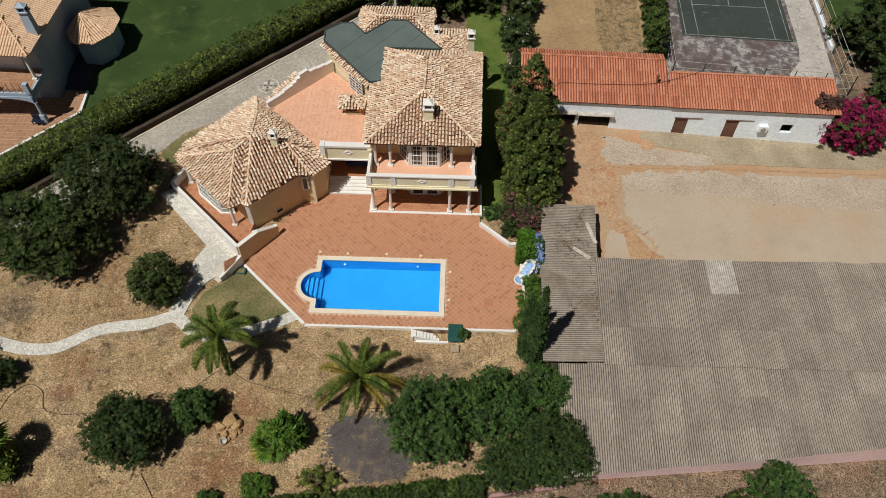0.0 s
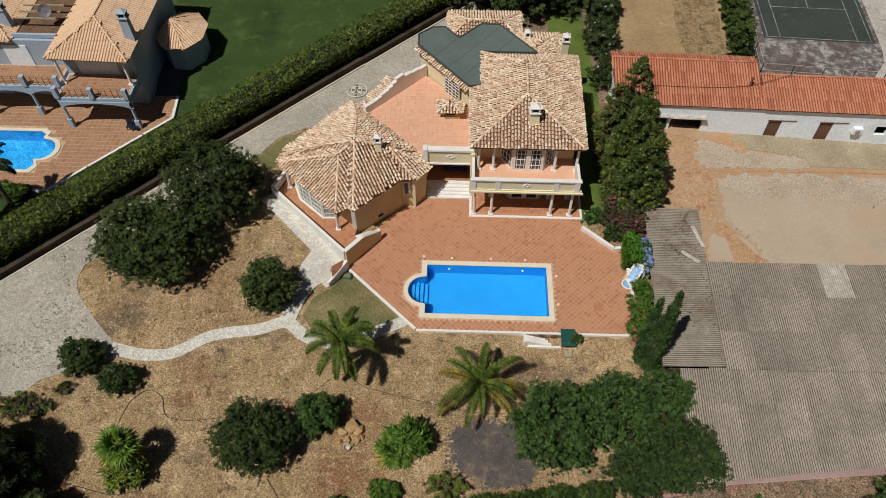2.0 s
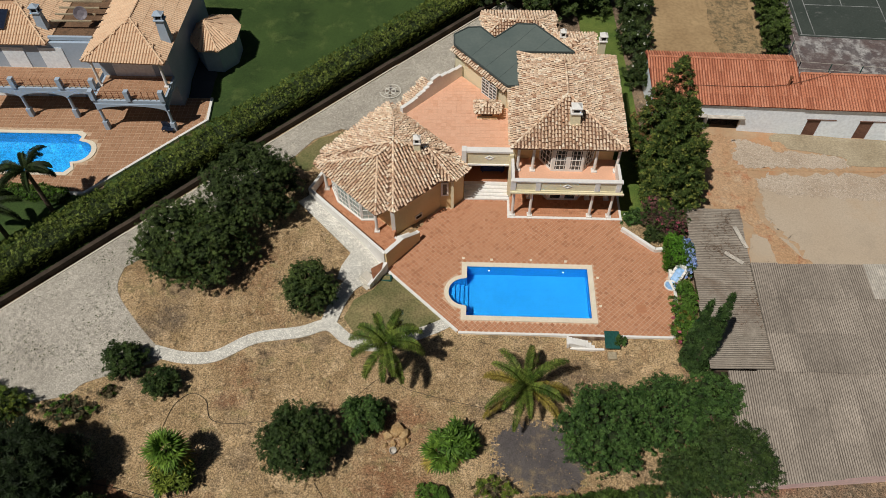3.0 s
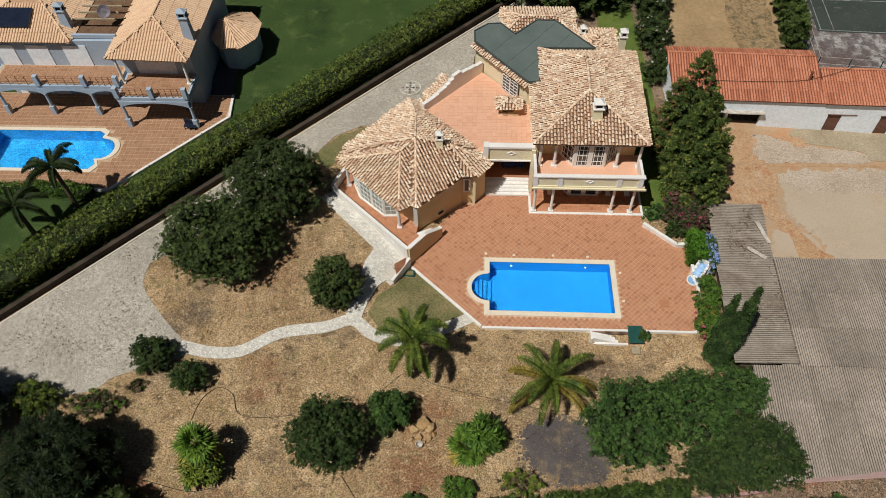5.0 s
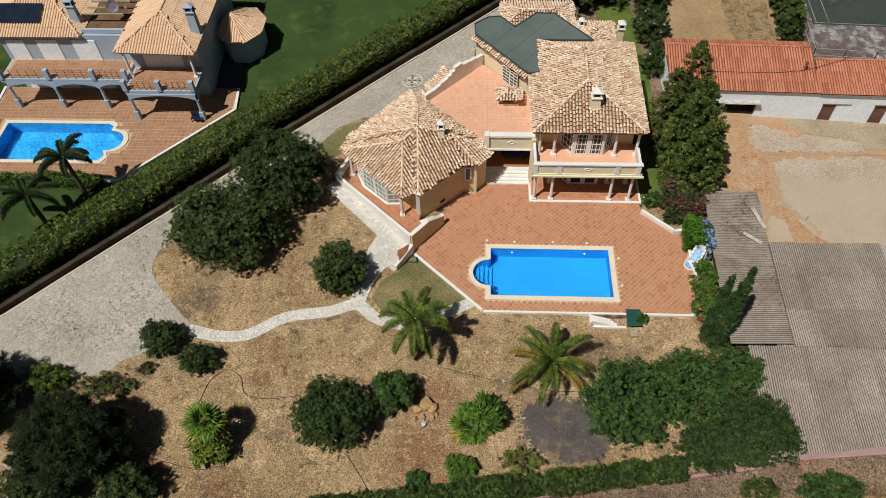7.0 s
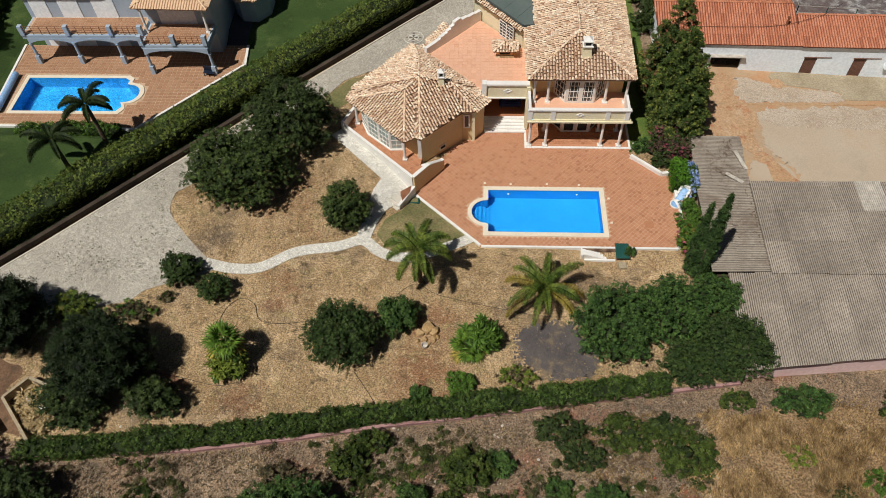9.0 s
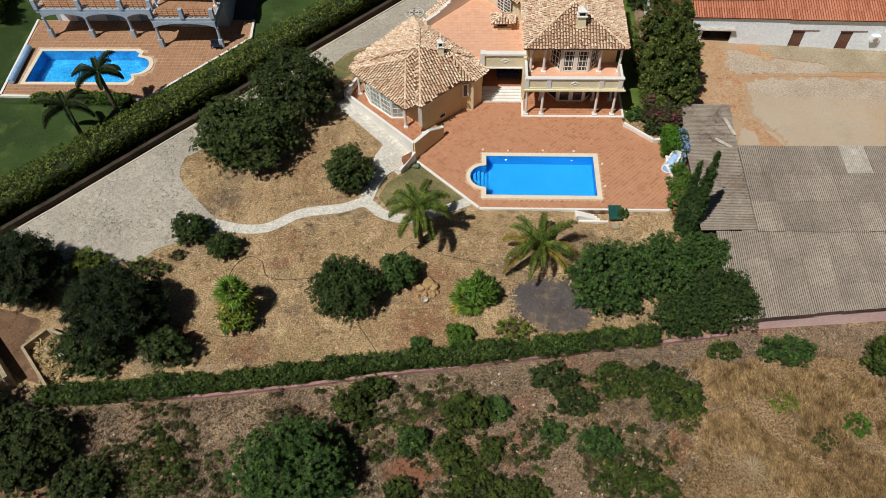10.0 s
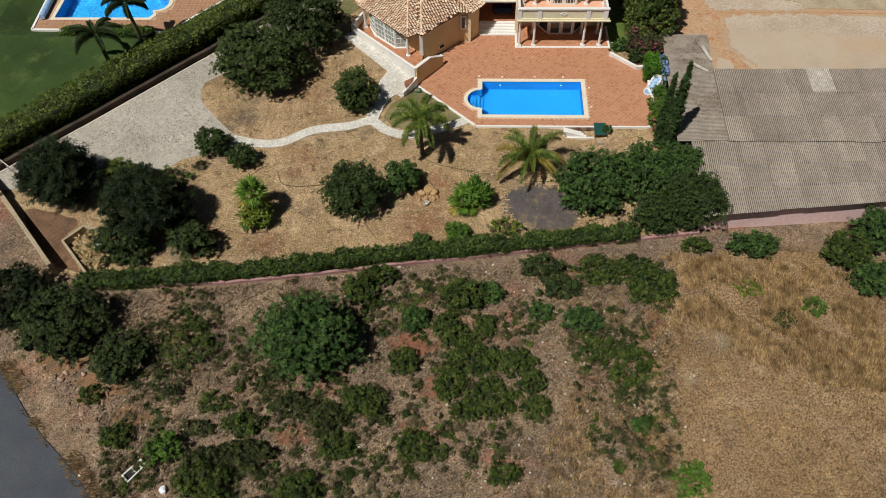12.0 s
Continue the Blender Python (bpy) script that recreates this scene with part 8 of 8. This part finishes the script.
FIELD_R = [(15.5, -15.0), (30.0, -13.0), (36.0, -16.0), (30.0, -42.0), (8.0, -42.0), (10.0, -28.0)]
FIELD_L = [(-30.0, -21.0), (-5.0, -17.5), (16.0, -15.0), (14.0, -38.0), (-24.0, -40.0)]
GARDEN = [(-30.0, -17.5), (-15.0, -16.8), (1.0, -14.2), (12.0, -12.5), (16.0, -3.0), (-1.0, -2.5), (-20.0, -5.5), (-30.0, -9.5)]
LAWN_W = [(-26.0, 2.5), (-24.0, 5.5), (-15.0, 12.5), (-10.5, 6.5), (-9.8, -0.4), (-20.0, -3.3), (-24.0, -1.2)]
sheet("hay_field", ragged(smooth_line([(17.0, -15.2), (24.0, -14.6), (34.0, -15.5), (44.0, -20.0), (44.0, -44.0), (10.0, -44.0), (12.5, -33.0), (11.0, -28.0), (15.5, -22.0)], 10, True), 0.9, 13), M["hayfield"], 0.03, "brown hay stubble on the field", "dry grass")
GOLD = [(15.8, -15.4), (21.0, -15.0), (36.0, -17.0), (34.0, -27.0), (24.0, -26.0), (19.0, -23.5), (16.0, -20.0)]
tufts("tall_dry_grass", 15000, [GOLD], 0.42, "hay", "tall straw-coloured dry grass bent by the wind", 3, (-0.15, 0.3), 6, flow=0.35, width=0.034)
tufts("hay_stubble", 26000, [FIELD_R], 0.22, "hay", "short straw-coloured stubble on the field", 43, (-0.1, 0.15), 5, flow=1.0, width=0.04)
tufts("dry_grass", 11000, [[(5.0, -15.8), (17.0, -14.8), (16.0, -24.0), (13.0, -41.0), (1.0, -41.0), (8.0, -26.0)]], 0.36, "hay", "straw-coloured grass thinning over the field", 23, (-0.2, 0.25), 5, flow=1.0, width=0.035)
tufts("field_grass", 40000, [FIELD_L], 0.22, "leaf_ash", "dead grass and twigs on brown earth", 4, width=0.036, blades=5)
tufts("field_weeds", 8000, [FIELD_L], 0.26, "leaf_brown", "withered weeds on brown earth", 14)
tufts("pale_straw", 9000, [FIELD_L], 0.22, "drygrass", "pale straw scattered over the field", 15)
tufts("short_dry_grass", 12000, [GARDEN, LAWN_W], 0.09, "drygrass", "short dry grass over the garden", 5)

for i, (x, y, rx, ry) in enumerate(((-4.25, -30.9, 0.9, 0.7), (-4.8, -24.3, 2.2, 0.9), (13.95, -21.6, 1.0, 1.3), (-3.2, -27.6, 0.7, 1.0), (-12.6, -31.6, 1.2, 0.8))):
    ring = [(x + rx * math.cos(a) * (1 + 0.25 * math.sin(3 * a + i)), y + ry * math.sin(a)) for a in (2 * math.pi * q / 9 for q in range(9))]
    sheet("earth_patch", ragged(smooth_line(ring, 6, True), 0.22, 40 + i), M["red_earth"], 0.035, "bare reddish earth on the field", "ground", step=0.4)


# soil brown chosen dark enough to hold the shade beside the wall too
sheet("gate_ground", ragged(smooth_line([(-38.5, -12.9), (-35.6, -13.2), (-33.7, -14.0), (-34.2, -15.8), (-32.6, -17.6), (-31.4, -18.9), (-33.9, -18.4), (-36.8, -15.7)], 6, True), 0.12, 61), M["gate_soil"], 0.045, "red-brown earth beside the gate wall, darkened for shade", "ground", step=0.5)
for i, (x, y, rx, ry) in enumerate(((-30.6, -26.8, 2.0, 1.0), (-27.4, -28.6, 1.8, 1.2), (-24.6, -30.8, 1.3, 1.0))):
    ring = [(x + rx * math.cos(a) * (1 + 0.25 * math.sin(3 * a + i)), y + ry * math.sin(a)) for a in (2 * math.pi * q / 9 for q in range(9))]
    sheet("earth_patch", ragged(smooth_line(ring, 6, True), 0.3, 50 + i), M["orange_earth"], 0.035, "bare orange-brown earth on the field", "ground", step=0.4)
sheet("earth_patch", ragged(smooth_line([(-25.6, -14.6), (-24.2, -13.4), (-22.4, -13.8), (-21.2, -14.6), (-22.6, -15.4), (-24.6, -15.3)], 8, True), 0.25, 71), M["red_brown"], 0.05, "reddish bare soil on the dry lawn", "ground", step=0.4)
VERGE = [(-35.6, -27.2), (-34.4, -26.6), (-30.0, -31.0), (-27.4, -33.2), (-24.2, -36.4), (-22.0, -40.0), (-23.4, -40.6), (-25.9, -36.6), (-28.7, -34.0), (-31.0, -32.0)]
tufts("verge_grass", 9000, [VERGE], 0.34, "drygrass", "straw-coloured grass along the lane edge", 33, (-0.2, -0.2), 7, width=0.035)


def dead_fronds(x, y, n, length, seed):
    """Dry fronds fallen in a star on the ground."""
    rng = random.Random(seed)
    ob = thing("dead_fronds", (x, y, ground_z(x, y)), 0, "bleached dead fronds lying on the dry grass", "dead plant", "dead fronds")
    V, Fc = [], []
    for i in range(n):
        a = 2 * math.pi * i / n + rng.uniform(-0.15, 0.15)
        d, w = Vector((math.cos(a), math.sin(a), 0)), Vector((-math.sin(a), math.cos(a), 0)) * 0.016
        L = length * rng.uniform(0.5, 1.1)
        b = len(V)
        V += [-w, w, d * L * 0.5 + w + Vector((0, 0, 0.35)), d * L * 0.5 - w + Vector((0, 0, 0.35)), d * L + Vector((0, 0, 0.12))]
        Fc += [(b, b + 1, b + 2, b + 3), (b + 3, b + 2, b + 4)]
    raw("frond", V, Fc, M["bleached"], ob)


dead_fronds(18.8, -23.0, 44, 2.3, 1)
dead_fronds(16.2, -26.2, 18, 1.7, 2)
DRIVEWAY = [(-36.0, -6.0), (-33.0, 0.0), (-28.0, 5.5), (-26.8, 1.0), (-23.0, -4.0), (-28.0, -7.5)]
tufts("drive_weeds", 1900, [DRIVEWAY], 0.12, "leaf_scrub", "small weeds between the driveway setts", 8, (0, 0), 8, width=0.05)
# low scrub between the bushes
rng = np.random.default_rng(21)
spots = []
while len(spots) < 1500:
    x, y = rng.uniform(-30, 16), rng.uniform(-37, -16)
    if not inside(x, y, FIELD_L) or noise.noise(Vector((x * 0.22, y * 0.22, 3.3))) < -0.02 + 0.25 * rng.random():
        continue
    r = rng.uniform(0.18, 0.5)
    spots.append((x, y, ground_z(x, y) + 0.08, r, r * rng.uniform(0.6, 1.0), r * 0.55))
for mname, chunk, share in (("leaf_scrub", spots[:450], 36), ("leaf_thorn", spots[450:900], 34), ("leaf_brown", spots[900:], 34)):
    V, Fc = leaf_cloud(rng, chunk, len(chunk) * share, 0.13, 1.8, 0.3)
    tagged(mesh_from("scrub_undergrowth", V, Fc, M[mname]), "low straggling scrub on the field", "scrub", "", "stuff")
# ---- pavers, last ----
def pavers(parent, outer, z, size, gap, yaw, material, single=None, keep=None, holes=(), name="paver", jitter=0.003, bond=0.0, margin=0.02):
    """Square pavers inside a polygon: those in the kept stretch as parts, the rest joined."""
    ca, sa = math.cos(radians(yaw)), math.sin(radians(yaw))
    loc = [(x * ca + y * sa, -x * sa + y * ca) for x, y in outer]
    rng = random.Random(len(outer))
    h = (size - gap) / 2
    V, Fc = [], []
    shared = None
    made = 0
    j = math.floor(min(p[1] for p in loc) / size)
    while j * size < max(p[1] for p in loc):
        i = math.floor(min(p[0] for p in loc) / size)
        while i * size < max(p[0] for p in loc):
            u, v = (i + 0.5 + bond * (j % 2)) * size, (j + 0.5) * size
            x, y = u * ca - v * sa, u * sa + v * ca
            i += 1
            if not inside(x, y, outer) or away(x, y, outer) < h + margin or any(inside(x, y, q) or away(x, y, q) < h * 0.9 for q in holes):
                continue
            dz = rng.uniform(-jitter, jitter)
            if keep and inside(x, y, keep) and made < 300:
                if shared is None:
                    shared = bpy.data.meshes.new(name)
                    t = h - 0.006
                    pv = [(sx * q, sy * q, zz) for q, zz in ((h, -0.02), (h, -0.006), (t, 0.0)) for sx, sy in ((-1, -1), (1, -1), (1, 1), (-1, 1))]
                    pf = [(a + k, a + (k + 1) % 4, a + 4 + (k + 1) % 4, a + 4 + k) for a in (0, 4) for k in range(4)] + [(8, 9, 10, 11)]
                    shared.from_pydata(pv, [], pf)
                    shared.materials.append(M[single])
                ob = new(name, shared)
                ob.parent = parent
                ob.matrix_basis = pose(x, y, z + dz, 0, 0, yaw)
                made += 1
                continue
            b = len(V)
            for zz in (z - 0.02, z + dz):
                for su, sv in ((-1, -1), (1, -1), (1, 1), (-1, 1)):
                    uu, vv = u + su * h, v + sv * h
                    V.append((uu * ca - vv * sa, uu * sa + vv * ca, zz))
            Fc += [(b + 4, b + 5, b + 6, b + 7)] + [(b + k, b + (k + 1) % 4, b + 4 + (k + 1) % 4, b + 4 + k) for k in range(4)]
        j += 1
    if V:
        tagged(raw(name + "s", V, Fc, M[material], parent), kind="stuff")


KEEP = [(10.4, -1.0), (16.2, -1.0), (16.6, 4.0), (10.4, 4.0)]
pavers(terrace, TERRACE, 0.0, 0.31, 0.036, 45, "terrace", "terrace_single", KEEP, (rim_line,), margin=-0.07)
pavers(NEIGHBOUR[1], NPAVE, 1.75, 0.45, 0.055, 0, "terrace_tan", holes=(NEIGHBOUR[2],), margin=-0.1)
pavers(NEIGHBOUR_DECKS[0], [(-45.1, 20.25), (-33.35, 20.25), (-33.35, 22.85), (-45.1, 22.85)], 5.2, 0.4, 0.04, 0, "terrace_tan", margin=0.0)
pavers(NEIGHBOUR_DECKS[1], [(-32.8, 18.75), (-26.7, 18.75), (-26.7, 21.85), (-32.8, 21.85)], 5.2, 0.4, 0.04, 0, "terrace_tan", margin=0.0)
upper = next(o for o in villa.children if o.name == "roof_terrace")
pavers(upper, UT, 4.425, 0.42, 0.01, 0, "salmon", margin=0.0)
wing_floor = next(o for o in villa.children if o.name == "wing_terrace")
pavers(wing_floor, LT, 1.145, 0.31, 0.03, 45, "terrace", margin=-0.05)
porch = next(o for o in villa.children if o.name == "porch_paving")
pavers(porch, [(3.95, 10.58), (13.25, 10.58), (13.25, 13.88), (3.95, 13.88)], 0.1, 0.31, 0.03, 0, "terrace", margin=0.0)
